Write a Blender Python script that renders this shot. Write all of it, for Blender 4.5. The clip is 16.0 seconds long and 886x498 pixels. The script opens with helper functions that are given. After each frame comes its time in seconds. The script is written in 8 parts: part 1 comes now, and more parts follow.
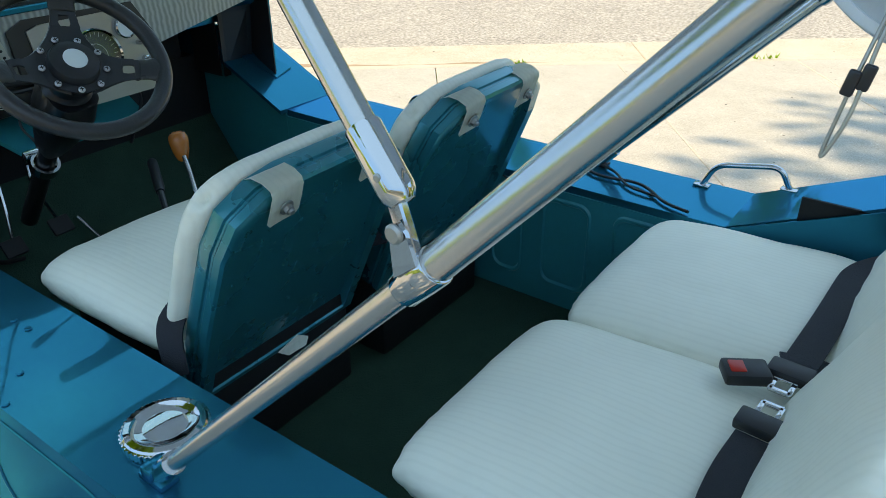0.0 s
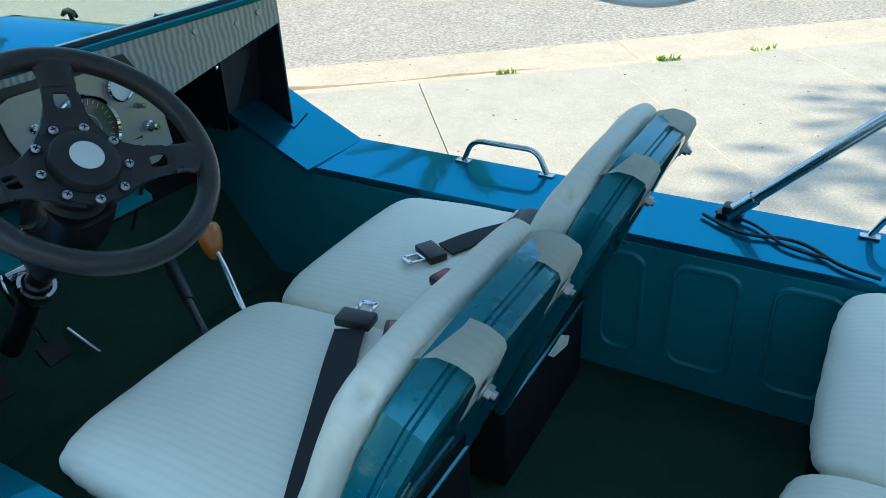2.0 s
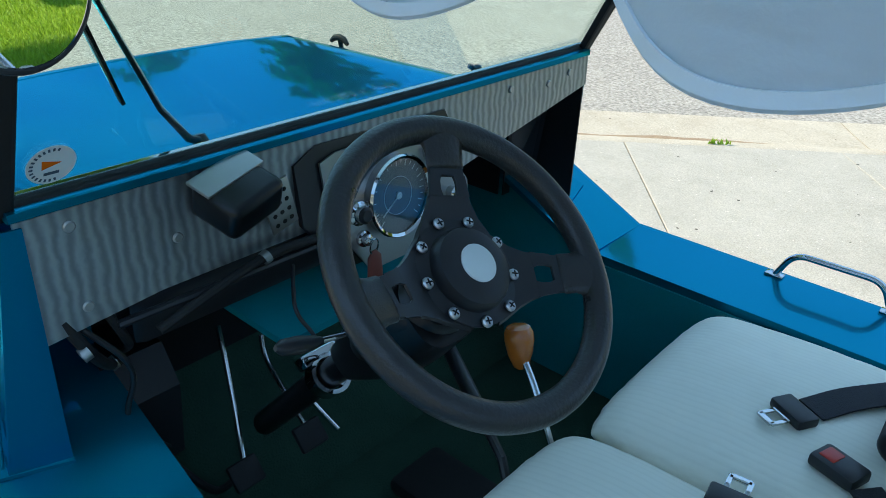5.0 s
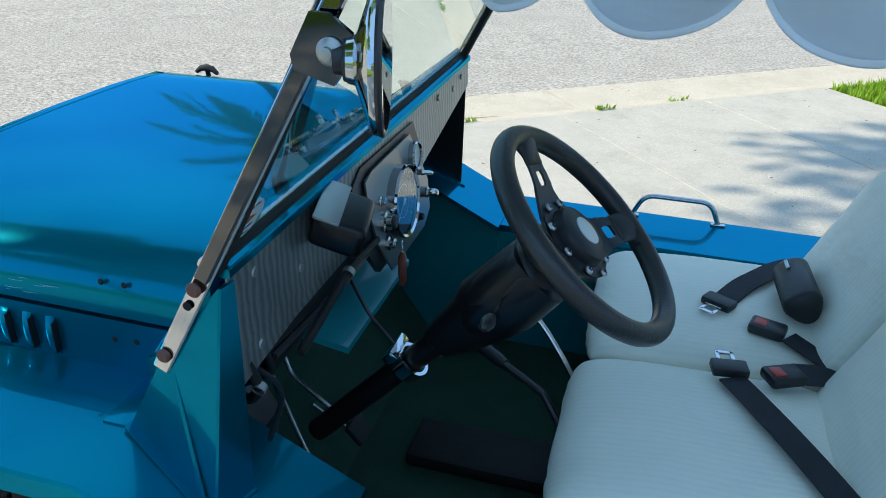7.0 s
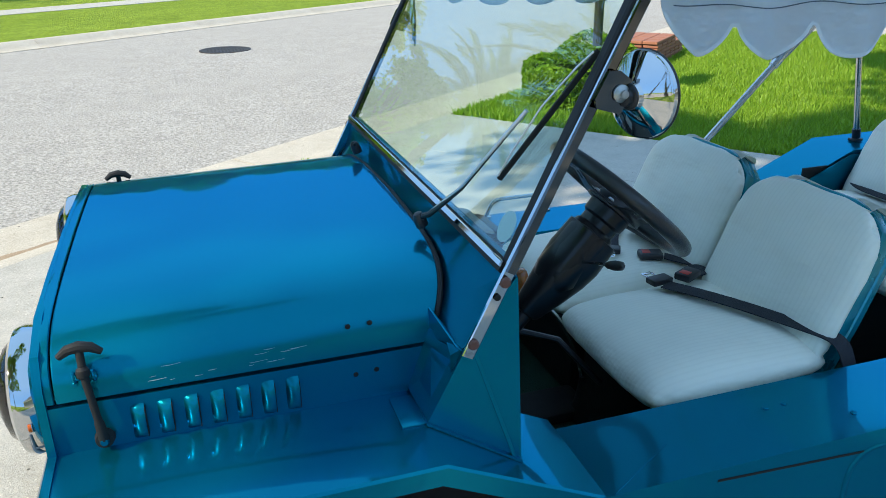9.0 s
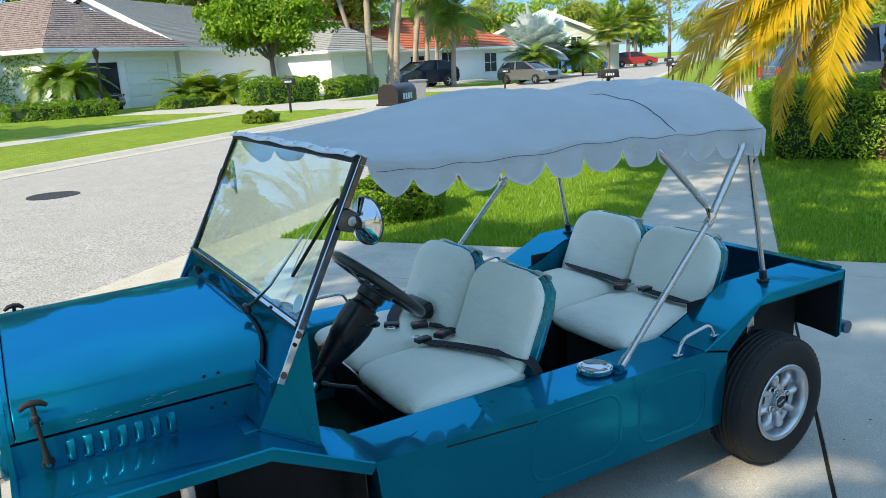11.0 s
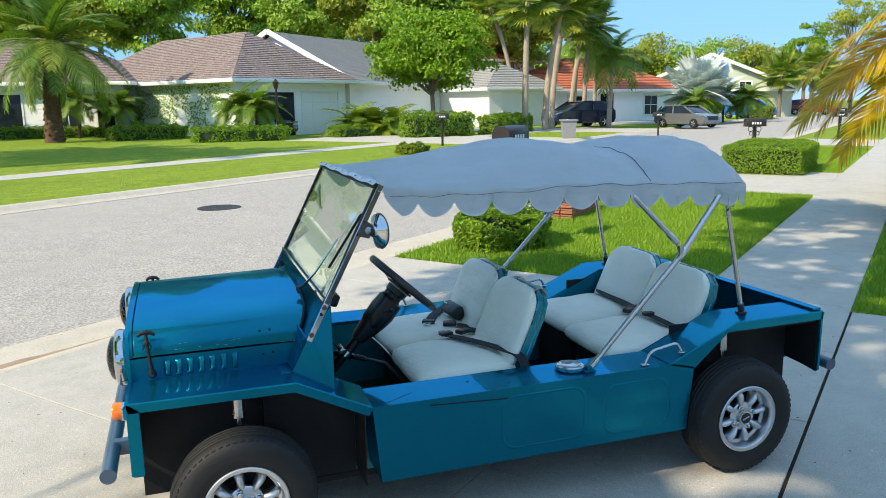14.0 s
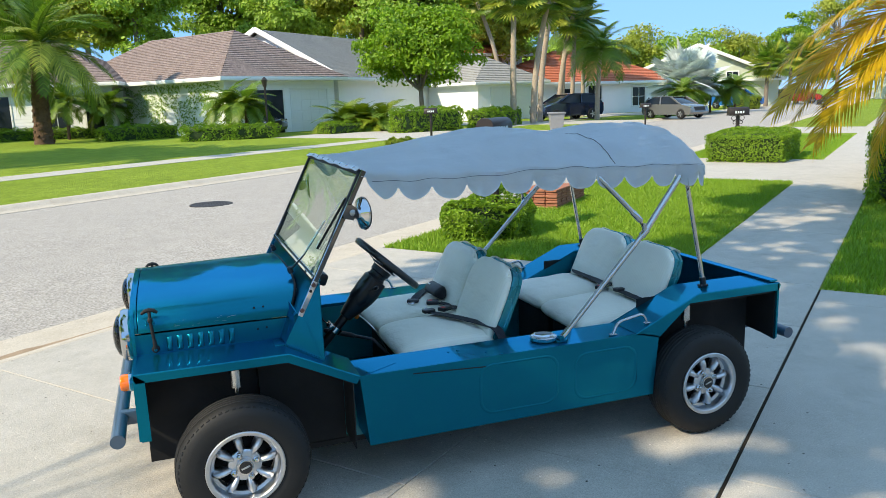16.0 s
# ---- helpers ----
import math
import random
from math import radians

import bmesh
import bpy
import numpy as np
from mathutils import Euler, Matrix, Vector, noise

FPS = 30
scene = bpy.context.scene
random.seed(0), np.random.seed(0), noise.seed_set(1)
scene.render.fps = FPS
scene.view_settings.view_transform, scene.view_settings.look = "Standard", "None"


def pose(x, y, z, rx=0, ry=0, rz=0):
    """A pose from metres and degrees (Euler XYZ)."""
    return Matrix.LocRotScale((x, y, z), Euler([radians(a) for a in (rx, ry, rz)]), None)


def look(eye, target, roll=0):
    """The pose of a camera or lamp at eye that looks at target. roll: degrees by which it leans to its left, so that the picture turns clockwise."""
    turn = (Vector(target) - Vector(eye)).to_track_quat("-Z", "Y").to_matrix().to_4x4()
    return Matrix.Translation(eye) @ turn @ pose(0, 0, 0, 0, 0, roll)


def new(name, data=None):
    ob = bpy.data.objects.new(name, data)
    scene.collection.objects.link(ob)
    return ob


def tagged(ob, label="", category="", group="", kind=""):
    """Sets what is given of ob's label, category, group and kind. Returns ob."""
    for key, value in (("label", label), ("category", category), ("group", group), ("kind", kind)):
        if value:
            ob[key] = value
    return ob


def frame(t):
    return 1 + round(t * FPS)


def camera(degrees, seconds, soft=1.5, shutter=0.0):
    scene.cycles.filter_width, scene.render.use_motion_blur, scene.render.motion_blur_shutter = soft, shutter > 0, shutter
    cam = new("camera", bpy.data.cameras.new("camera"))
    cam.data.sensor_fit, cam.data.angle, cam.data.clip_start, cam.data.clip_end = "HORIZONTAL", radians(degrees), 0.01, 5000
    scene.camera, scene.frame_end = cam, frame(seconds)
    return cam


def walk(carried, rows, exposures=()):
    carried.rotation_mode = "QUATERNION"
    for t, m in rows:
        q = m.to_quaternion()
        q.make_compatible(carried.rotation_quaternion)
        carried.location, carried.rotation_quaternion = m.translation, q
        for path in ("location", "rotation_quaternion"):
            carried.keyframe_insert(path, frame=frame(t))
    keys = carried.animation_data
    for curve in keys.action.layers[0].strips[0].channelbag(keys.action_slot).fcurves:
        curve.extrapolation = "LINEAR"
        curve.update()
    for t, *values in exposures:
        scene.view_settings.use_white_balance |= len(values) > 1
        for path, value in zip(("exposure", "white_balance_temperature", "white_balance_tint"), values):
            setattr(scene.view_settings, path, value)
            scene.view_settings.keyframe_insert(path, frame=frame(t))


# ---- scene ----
cam = camera(60.2, 16.0, 0.8)
PATH = [
    (0, (2.1, -0.973, 1.28), (1.061, 0.428, 0.302), -0.6),
    (0.5, (1.969, -0.96, 1.286), (1.054, 0.528, 0.311), -1.1),
    (1, (1.833, -0.937, 1.264), (1.056, 0.612, 0.265), -2.1),
    (1.5, (1.69, -0.823, 1.255), (0.946, 0.716, 0.217), -2.8),
    (2, (1.592, -0.805, 1.268), (0.688, 0.679, 0.277), -2.9),
    (2.5, (1.469, -0.847, 1.299), (0.302, 0.502, 0.395), -1.9),
    (3, (1.34, -0.885, 1.321), (0.072, 0.401, 0.461), -1.4),
    (3.5, (1.252, -0.872, 1.321), (-0.042, 0.396, 0.472), -0.5),
    (4, (1.148, -0.795, 1.293), (-0.161, 0.441, 0.423), 0.8),
    (4.5, (1.136, -0.784, 1.26), (-0.162, 0.435, 0.349), 2.4),
    (4.7, (1.136, -0.785, 1.266), (-0.111, 0.481, 0.349), 2.6),
    (6.8, (0.83, -1.121, 1.326), (0.331, 0.578, 0.397), 2.1),
    (7, (0.763, -1.196, 1.342), (0.314, 0.528, 0.433), 2.2),
    (7.5, (0.518, -1.288, 1.348), (0.189, 0.48, 0.473), 1.9),
    (8, (0.267, -1.361, 1.373), (0.129, 0.454, 0.545), 1.0),
    (8.5, (0.1, -1.5, 1.384), (0.372, 0.324, 0.61), 0.6),
    (9, (-0.09, -1.541, 1.398), (0.485, 0.221, 0.646), -0.7),
    (9.5, (-0.207, -1.676, 1.448), (0.616, 0.019, 0.778), -2.7),
    (10, (-0.287, -1.948, 1.524), (0.684, -0.298, 0.945), -3.6),
    (10.2, (-0.289, -2.034, 1.542), (0.693, -0.376, 1.008), -3.5),
    (12.3, (-0.251, -2.806, 1.594), (0.647, -1.07, 1.17), 0.1),
    (12.5, (-0.199, -2.853, 1.599), (0.612, -1.075, 1.173), -0.0),
    (13, (-0.135, -2.976, 1.634), (0.574, -1.144, 1.259), -1.1),
    (13.5, (-0.165, -3.141, 1.636), (0.501, -1.287, 1.288), -1.3),
    (14, (-0.136, -3.243, 1.638), (0.502, -1.384, 1.263), -0.8),
    (14.5, (-0.042, -3.317, 1.612), (0.579, -1.467, 1.177), 0.1),
    (15, (-0.014, -3.381, 1.626), (0.608, -1.533, 1.178), 0.3),
    (15.5, (-0.078, -3.437, 1.637), (0.564, -1.589, 1.224), -0.8),
    (16, (-0.167, -3.491, 1.62), (0.488, -1.642, 1.233), -1.8),
]
walk(cam, [(t, look(eye, target, roll)) for t, eye, target, roll in PATH],
     ((0.0, 1.46, 8400, 8), (0.5, 1.44, 7500, 5), (2.5, 1.36, 6900, 3), (4.5, 1.27, 6800, 3), (7.5, 1.18, 6600, 5), (10.0, 1.20, 6800, 6), (12.5, 1.14, 7000, 7), (16.0, 1.12, 7000, 8)))

# ---- light ----
GZ = 0.035                       # height of the driveway
SUN_DIR = Vector((-0.73, -0.23, 0.64)).normalized()   # towards the sun
world = bpy.data.worlds.new("sky_world")
scene.world = world
world.use_nodes = True
wn = world.node_tree.nodes
sky = wn.new("ShaderNodeTexSky")
sky.sky_type = "NISHITA"
sky.sun_disc = False
sky.sun_elevation = math.asin(SUN_DIR.z)
sky.sun_rotation = math.atan2(SUN_DIR.x, SUN_DIR.y)
sky.air_density, sky.dust_density, sky.ozone_density = 1.0, 0.0, 3.5
sky.altitude = 2000.0
wn["Background"].inputs["Strength"].default_value = 0.015
world.node_tree.links.new(sky.outputs["Color"], wn["Background"].inputs["Color"])
blue = wn.new("ShaderNodeBackground")          # the even blue of a clear sky, over the whole dome
blue.inputs["Color"].default_value, blue.inputs["Strength"].default_value = (0.27, 0.49, 0.83, 1), 0.68
wide = wn.new("ShaderNodeTexCoord")
height = wn.new("ShaderNodeSeparateXYZ")
world.node_tree.links.new(wide.outputs["Generated"], height.inputs[0])
fade = wn.new("ShaderNodeValToRGB")            # deeper blue low down, paler overhead
fade.color_ramp.elements[0].position, fade.color_ramp.elements[0].color = 0.02, (0.130, 0.345, 0.76, 1)
fade.color_ramp.elements[1].position, fade.color_ramp.elements[1].color = 0.55, (0.285, 0.505, 0.84, 1)
world.node_tree.links.new(height.outputs["Z"], fade.inputs["Fac"])
world.node_tree.links.new(fade.outputs["Color"], blue.inputs["Color"])
both_skies = wn.new("ShaderNodeAddShader")
world.node_tree.links.new(wn["Background"].outputs[0], both_skies.inputs[0])
world.node_tree.links.new(blue.outputs[0], both_skies.inputs[1])
world.node_tree.links.new(both_skies.outputs[0], wn["World Output"].inputs["Surface"])
sun_data = bpy.data.lights.new("sun", "SUN")
sun_data.energy, sun_data.angle, sun_data.color = 2.9, radians(0.53), (1.0, 0.90, 0.74)
sun = new("sun", sun_data)
sun.matrix_world = look(SUN_DIR * 60, (0, 0, 0))

# ---- materials ----
def node_mat(name):
    m = bpy.data.materials.new(name)
    m.use_nodes = True
    nt = m.node_tree
    return m, nt, nt.nodes["Principled BSDF"]


def put_in(nt, sock, value):
    if isinstance(value, bpy.types.NodeSocket):
        nt.links.new(value, sock)
    else:
        sock.default_value = value


def coords(nt, kind="Object"):
    return nt.nodes.new("ShaderNodeTexCoord").outputs[kind]


def noise_tex(nt, scale, detail=4.0, rough=0.55, vec=None, stretch=None):
    n = nt.nodes.new("ShaderNodeTexNoise")
    n.inputs["Scale"].default_value, n.inputs["Detail"].default_value, n.inputs["Roughness"].default_value = scale, detail, rough
    v = vec or coords(nt)
    if stretch:
        mp = nt.nodes.new("ShaderNodeMapping")
        mp.inputs["Scale"].default_value = stretch
        nt.links.new(v, mp.inputs["Vector"])
        v = mp.outputs["Vector"]
    nt.links.new(v, n.inputs["Vector"])
    return n.outputs["Fac"]


def ramp(nt, fac, stops):
    r = nt.nodes.new("ShaderNodeValToRGB")
    while len(r.color_ramp.elements) < len(stops):
        r.color_ramp.elements.new(0.5)
    for e, (p, c) in zip(r.color_ramp.elements, stops):
        e.position = p
        e.color = (*c, 1) if len(c) == 3 else c
    nt.links.new(fac, r.inputs["Fac"])
    return r.outputs["Color"]


def mixed(nt, fac, a, b, mode="MIX"):
    m = nt.nodes.new("ShaderNodeMix")
    m.data_type, m.blend_type = "RGBA", mode
    put_in(nt, m.inputs[0], fac)
    for s, v in ((m.inputs[6], a), (m.inputs[7], b)):
        put_in(nt, s, (*v, 1) if isinstance(v, tuple) and len(v) == 3 else v)
    return m.outputs[2]


def bumped(nt, bsdf, height, strength=0.3, dist=0.01, normal="Normal"):
    b = nt.nodes.new("ShaderNodeBump")
    b.inputs["Strength"].default_value, b.inputs["Distance"].default_value = strength, dist
    nt.links.new(height, b.inputs["Height"])
    nt.links.new(b.outputs["Normal"], bsdf.inputs[normal])
    return b


def plain(name, color, rough=0.5, metal=0.0, vary=0.12, scale=8.0, bump=0.0, bump_scale=60.0, coat=0.0, spec=0.5):
    """A surface of one colour with soft large stains, fine grain and an uneven gloss."""
    m, nt, b = node_mat(name)
    big = noise_tex(nt, scale, 5)
    fine = noise_tex(nt, scale * 14, 3)
    dark = tuple(c * (1 - vary) for c in color)
    lite = tuple(min(1, c * (1 + vary)) for c in color)
    col = mixed(nt, big, dark, lite)
    col = mixed(nt, 0.25, col, mixed(nt, fine, dark, lite))
    put_in(nt, b.inputs["Base Color"], col)
    b.inputs["Metallic"].default_value = metal
    rr = nt.nodes.new("ShaderNodeMapRange")
    rr.inputs["To Min"].default_value, rr.inputs["To Max"].default_value = max(0.02, rough * 0.8), min(1, rough * 1.2)
    nt.links.new(big, rr.inputs["Value"])
    nt.links.new(rr.outputs["Result"], b.inputs["Roughness"])
    b.inputs["Coat Weight"].default_value = coat
    b.inputs["Specular IOR Level"].default_value = spec
    if bump:
        bumped(nt, b, noise_tex(nt, bump_scale, 4), bump, 0.004)
    return m


def car_paint(name):
    """Metallic paint: teal colour with glinting flakes below a clear, slightly rippled lacquer."""
    m, nt, b = node_mat(name)
    big = noise_tex(nt, 3.0, 5)
    dust = noise_tex(nt, 11.0, 6, 0.7)
    flake = noise_tex(nt, 900.0, 2)
    col = mixed(nt, big, (0.0, 0.143, 0.212), (0.0, 0.164, 0.242))
    col = mixed(nt, 0.35, col, mixed(nt, flake, (0.0, 0.085, 0.12), (0.01, 0.24, 0.345)))
    dusty = ramp(nt, dust, [(0.60, (0, 0, 0)), (0.80, (0.06, 0.06, 0.06))])
    put_in(nt, b.inputs["Base Color"], mixed(nt, dusty, col, (0.10, 0.28, 0.31)))
    b.inputs["Metallic"].default_value = 0.68
    b.inputs["Roughness"].default_value = 0.30
    b.inputs["Specular IOR Level"].default_value = 0.2
    b.inputs["Specular Tint"].default_value = (0.10, 0.65, 1.0, 1)
    gloss = nt.nodes.new("ShaderNodeBsdfPrincipled")
    gloss.inputs["Base Color"].default_value = (0.015, 0.36, 0.55, 1)
    gloss.inputs["Metallic"].default_value = 1.0
    gloss.inputs["Specular Tint"].default_value = (0.15, 0.72, 0.95, 1)
    rr = nt.nodes.new("ShaderNodeMapRange")
    rr.inputs["To Min"].default_value, rr.inputs["To Max"].default_value = 0.006, 0.05
    nt.links.new(dust, rr.inputs["Value"])
    nt.links.new(rr.outputs["Result"], gloss.inputs["Roughness"])
    bumped(nt, gloss, noise_tex(nt, 7.0, 2), 0.04, 0.01)
    facing = nt.nodes.new("ShaderNodeLayerWeight")
    facing.inputs["Blend"].default_value = 0.5
    share = nt.nodes.new("ShaderNodeMapRange")
    share.inputs["From Min"].default_value = 0.12
    share.inputs["To Min"].default_value, share.inputs["To Max"].default_value = 0.04, 0.68
    nt.links.new(facing.outputs["Facing"], share.inputs["Value"])
    mix = nt.nodes.new("ShaderNodeMixShader")
    nt.links.new(share.outputs["Result"], mix.inputs[0])
    out = next(n for n in nt.nodes if n.type == "OUTPUT_MATERIAL")
    nt.links.new(b.outputs[0], mix.inputs[1])
    nt.links.new(gloss.outputs[0], mix.inputs[2])
    nt.links.new(mix.outputs[0], out.inputs["Surface"])
    return m


def cloth(name, color, scale=500.0, wrinkle=0.35, rough=0.6, fine=0.15, trans=0.0, stripes=0.0):
    m, nt, b = node_mat(name)
    big = noise_tex(nt, 6.0, 5)
    col = mixed(nt, big, tuple(c * 0.9 for c in color), tuple(min(1, c * 1.06) for c in color))
    stain = ramp(nt, noise_tex(nt, 17.0, 6, 0.7), [(0.62, (0, 0, 0)), (0.85, (0.22, 0.22, 0.22))])
    col = mixed(nt, stain, col, tuple(c * 0.72 for c in color))
    put_in(nt, b.inputs["Base Color"], col)
    b.inputs["Roughness"].default_value = rough
    w = noise_tex(nt, 9.0, 3, 0.5, stretch=(1.0, 1.0, 2.2))
    f = noise_tex(nt, scale, 2)
    if stripes:
        sw = nt.nodes.new("ShaderNodeTexWave")
        sw.wave_type, sw.bands_direction = "BANDS", "Y"
        sw.inputs["Scale"].default_value, sw.inputs["Distortion"].default_value = stripes, 0.6
        nt.links.new(coords(nt), sw.inputs["Vector"])
        sm = nt.nodes.new("ShaderNodeMath")
        sm.operation = "MULTIPLY_ADD"
        nt.links.new(sw.outputs["Fac"], sm.inputs[0])
        sm.inputs[1].default_value = 0.018
        nt.links.new(w, sm.inputs[2])
        w = sm.outputs[0]
        thread = ramp(nt, sw.outputs["Fac"], [(0.0, (0.965, 0.965, 0.96)), (0.45, (1, 1, 1))])
        put_in(nt, b.inputs["Base Color"], mixed(nt, 1.0, col, thread, "MULTIPLY"))
    add = nt.nodes.new("ShaderNodeMath")
    add.operation = "MULTIPLY_ADD"
    nt.links.new(f, add.inputs[0])
    add.inputs[1].default_value = fine * 0.1
    nt.links.new(w, add.inputs[2])
    bumped(nt, b, add.outputs[0], wrinkle, 0.02)
    if trans:
        t = nt.nodes.new("ShaderNodeBsdfTranslucent")
        nt.links.new(col, t.inputs["Color"])
        mx = nt.nodes.new("ShaderNodeMixShader")
        mx.inputs[0].default_value = trans
        nt.links.new(b.outputs[0], mx.inputs[1])
        nt.links.new(t.outputs[0], mx.inputs[2])
        nt.links.new(mx.outputs[0], nt.nodes["Material Output"].inputs["Surface"])
    return m


def metal(name, color=(0.80, 0.81, 0.82), rough=0.08, vary=0.05):
    m, nt, b = node_mat(name)
    n = noise_tex(nt, 25.0, 5, 0.7)
    put_in(nt, b.inputs["Base Color"], mixed(nt, n, tuple(c * (1 - vary * 2) for c in color), color))
    b.inputs["Metallic"].default_value = 1.0
    rr = nt.nodes.new("ShaderNodeMapRange")
    rr.inputs["To Min"].default_value, rr.inputs["To Max"].default_value = rough * 0.7, rough * 1.6
    nt.links.new(n, rr.inputs["Value"])
    nt.links.new(rr.outputs["Result"], b.inputs["Roughness"])
    return m


def turned_metal(name):
    """Ripple-brushed aluminium: wavy vertical bands that shimmer."""
    m, nt, b = node_mat(name)
    w = nt.nodes.new("ShaderNodeTexWave")
    w.wave_type, w.bands_direction = "BANDS", "Y"
    w.inputs["Scale"].default_value, w.inputs["Distortion"].default_value = 21.0, 3.6
    w.inputs["Detail"].default_value, w.inputs["Detail Scale"].default_value = 3.0, 1.6
    nt.links.new(coords(nt), w.inputs["Vector"])
    grain = noise_tex(nt, 40.0, 5, 0.7, stretch=(1, 1, 0.3))
    put_in(nt, b.inputs["Base Color"], mixed(nt, w.outputs["Fac"], (0.24, 0.26, 0.265), (0.40, 0.43, 0.43)))
    b.inputs["Metallic"].default_value = 0.85
    rr = nt.nodes.new("ShaderNodeMapRange")
    rr.inputs["To Min"].default_value, rr.inputs["To Max"].default_value = 0.28, 0.55
    nt.links.new(grain, rr.inputs["Value"])
    nt.links.new(rr.outputs["Result"], b.inputs["Roughness"])
    bumped(nt, b, w.outputs["Fac"], 0.12, 0.003)
    return m


def clear_glass(name, tint=(0.93, 0.99, 0.96)):
    m, nt, b = node_mat(name)
    b.inputs["Base Color"].default_value = (*tint, 1)
    b.inputs["Transmission Weight"].default_value = 1.0
    b.inputs["IOR"].default_value = 1.45
    haze = ramp(nt, noise_tex(nt, 5.0, 6, 0.7), [(0.45, (0.0, 0.0, 0.0)), (0.9, (0.05, 0.05, 0.05))])
    put_in(nt, b.inputs["Roughness"], haze)
    return m


def leafy(name, dark, lite, rough=0.45, trans=0.35):
    """Leaves: each one its own tone, with light passing through."""
    m, nt, b = node_mat(name)
    geo = nt.nodes.new("ShaderNodeNewGeometry").outputs["Random Per Island"]
    big = noise_tex(nt, 0.9, 3)
    mid = tuple((a + c) / 2 for a, c in zip(dark, lite))
    col = ramp(nt, geo, [(0.0, dark), (0.55, mid), (1.0, lite)])
    col = mixed(nt, 0.35, col, mixed(nt, big, dark, lite))
    put_in(nt, b.inputs["Base Color"], col)
    b.inputs["Roughness"].default_value = rough
    b.inputs["Specular IOR Level"].default_value = 0.35
    t = nt.nodes.new("ShaderNodeBsdfTranslucent")
    nt.links.new(mixed(nt, 1.0, col, (1.0, 1.15, 0.55), "MULTIPLY"), t.inputs["Color"])
    mx = nt.nodes.new("ShaderNodeMixShader")
    mx.inputs[0].default_value = trans
    nt.links.new(b.outputs[0], mx.inputs[1])
    nt.links.new(t.outputs[0], mx.inputs[2])
    nt.links.new(mx.outputs[0], nt.nodes["Material Output"].inputs["Surface"])
    return m


def ground_mat(name, a, b_, c, scales=(0.5, 6.0, 120.0), bump=0.4, rough=0.9, dist=0.01, spec=0.2, grainy=0.5, pits=0.0):
    m, nt, b = node_mat(name)
    v = coords(nt, "Object")
    col = mixed(nt, noise_tex(nt, scales[0], 5, 0.6, v), a, b_)
    col = mixed(nt, ramp(nt, noise_tex(nt, scales[1], 6, 0.7, v), [(0.4, (0, 0, 0)), (0.75, (0.7, 0.7, 0.7))]), col, c)
    grain = grain_up = noise_tex(nt, scales[2], 3, 0.7, v)
    if pits:
        cell = nt.nodes.new("ShaderNodeTexVoronoi")
        cell.inputs["Scale"].default_value = 17.0
        nt.links.new(v, cell.inputs["Vector"])
        sep = nt.nodes.new("ShaderNodeSeparateColor")
        nt.links.new(cell.outputs["Color"], sep.inputs["Color"])
        size = nt.nodes.new("ShaderNodeMath")
        size.operation = "MULTIPLY_ADD"
        nt.links.new(sep.outputs[0], size.inputs[0])
        size.inputs[1].default_value, size.inputs[2].default_value = 0.27, -0.150
        hole = nt.nodes.new("ShaderNodeMath")
        hole.operation = "LESS_THAN"
        nt.links.new(cell.outputs["Distance"], hole.inputs[0])
        nt.links.new(size.outputs[0], hole.inputs[1])
        col = mixed(nt, hole.outputs[0], col, tuple(k * 0.22 for k in c))
        crumb = nt.nodes.new("ShaderNodeTexVoronoi")
        crumb.inputs["Scale"].default_value = 55.0
        nt.links.new(v, crumb.inputs["Vector"])
        cs = nt.nodes.new("ShaderNodeSeparateColor")
        nt.links.new(crumb.outputs["Color"], cs.inputs["Color"])
        cr = nt.nodes.new("ShaderNodeMath")
        cr.operation = "MULTIPLY_ADD"
        nt.links.new(cs.outputs[1], cr.inputs[0])
        cr.inputs[1].default_value, cr.inputs[2].default_value = 0.55, -0.33
        lump = nt.nodes.new("ShaderNodeMath")
        lump.operation = "LESS_THAN"
        nt.links.new(crumb.outputs["Distance"], lump.inputs[0])
        nt.links.new(cr.outputs[0], lump.inputs[1])
        col = mixed(nt, lump.outputs[0], col, tuple(min(0.8, k * 1.28) for k in b_))
        rise = nt.nodes.new("ShaderNodeMath")
        rise.operation = "MULTIPLY_ADD"
        nt.links.new(lump.outputs[0], rise.inputs[0])
        rise.inputs[1].default_value = 0.8
        nt.links.new(grain, rise.inputs[2])
        grain_up = rise.outputs[0]
        blot = ramp(nt, noise_tex(nt, 1.7, 6, 0.75, v), [(0.52, (0, 0, 0)), (0.72, (pits * 0.8, pits * 0.8, pits * 0.8))])
        col = mixed(nt, blot, col, tuple(k * 0.72 for k in c))
    col = mixed(nt, grainy, col, mixed(nt, 1.0, col, ramp(nt, grain, [(0.3, (0.45, 0.45, 0.45)), (0.7, (1.35, 1.35, 1.35))]), "MULTIPLY"))
    put_in(nt, b.inputs["Base Color"], col)
    b.inputs["Roughness"].default_value = rough
    b.inputs["Specular IOR Level"].default_value = spec
    bumped(nt, b, grain_up, bump, dist)
    return m


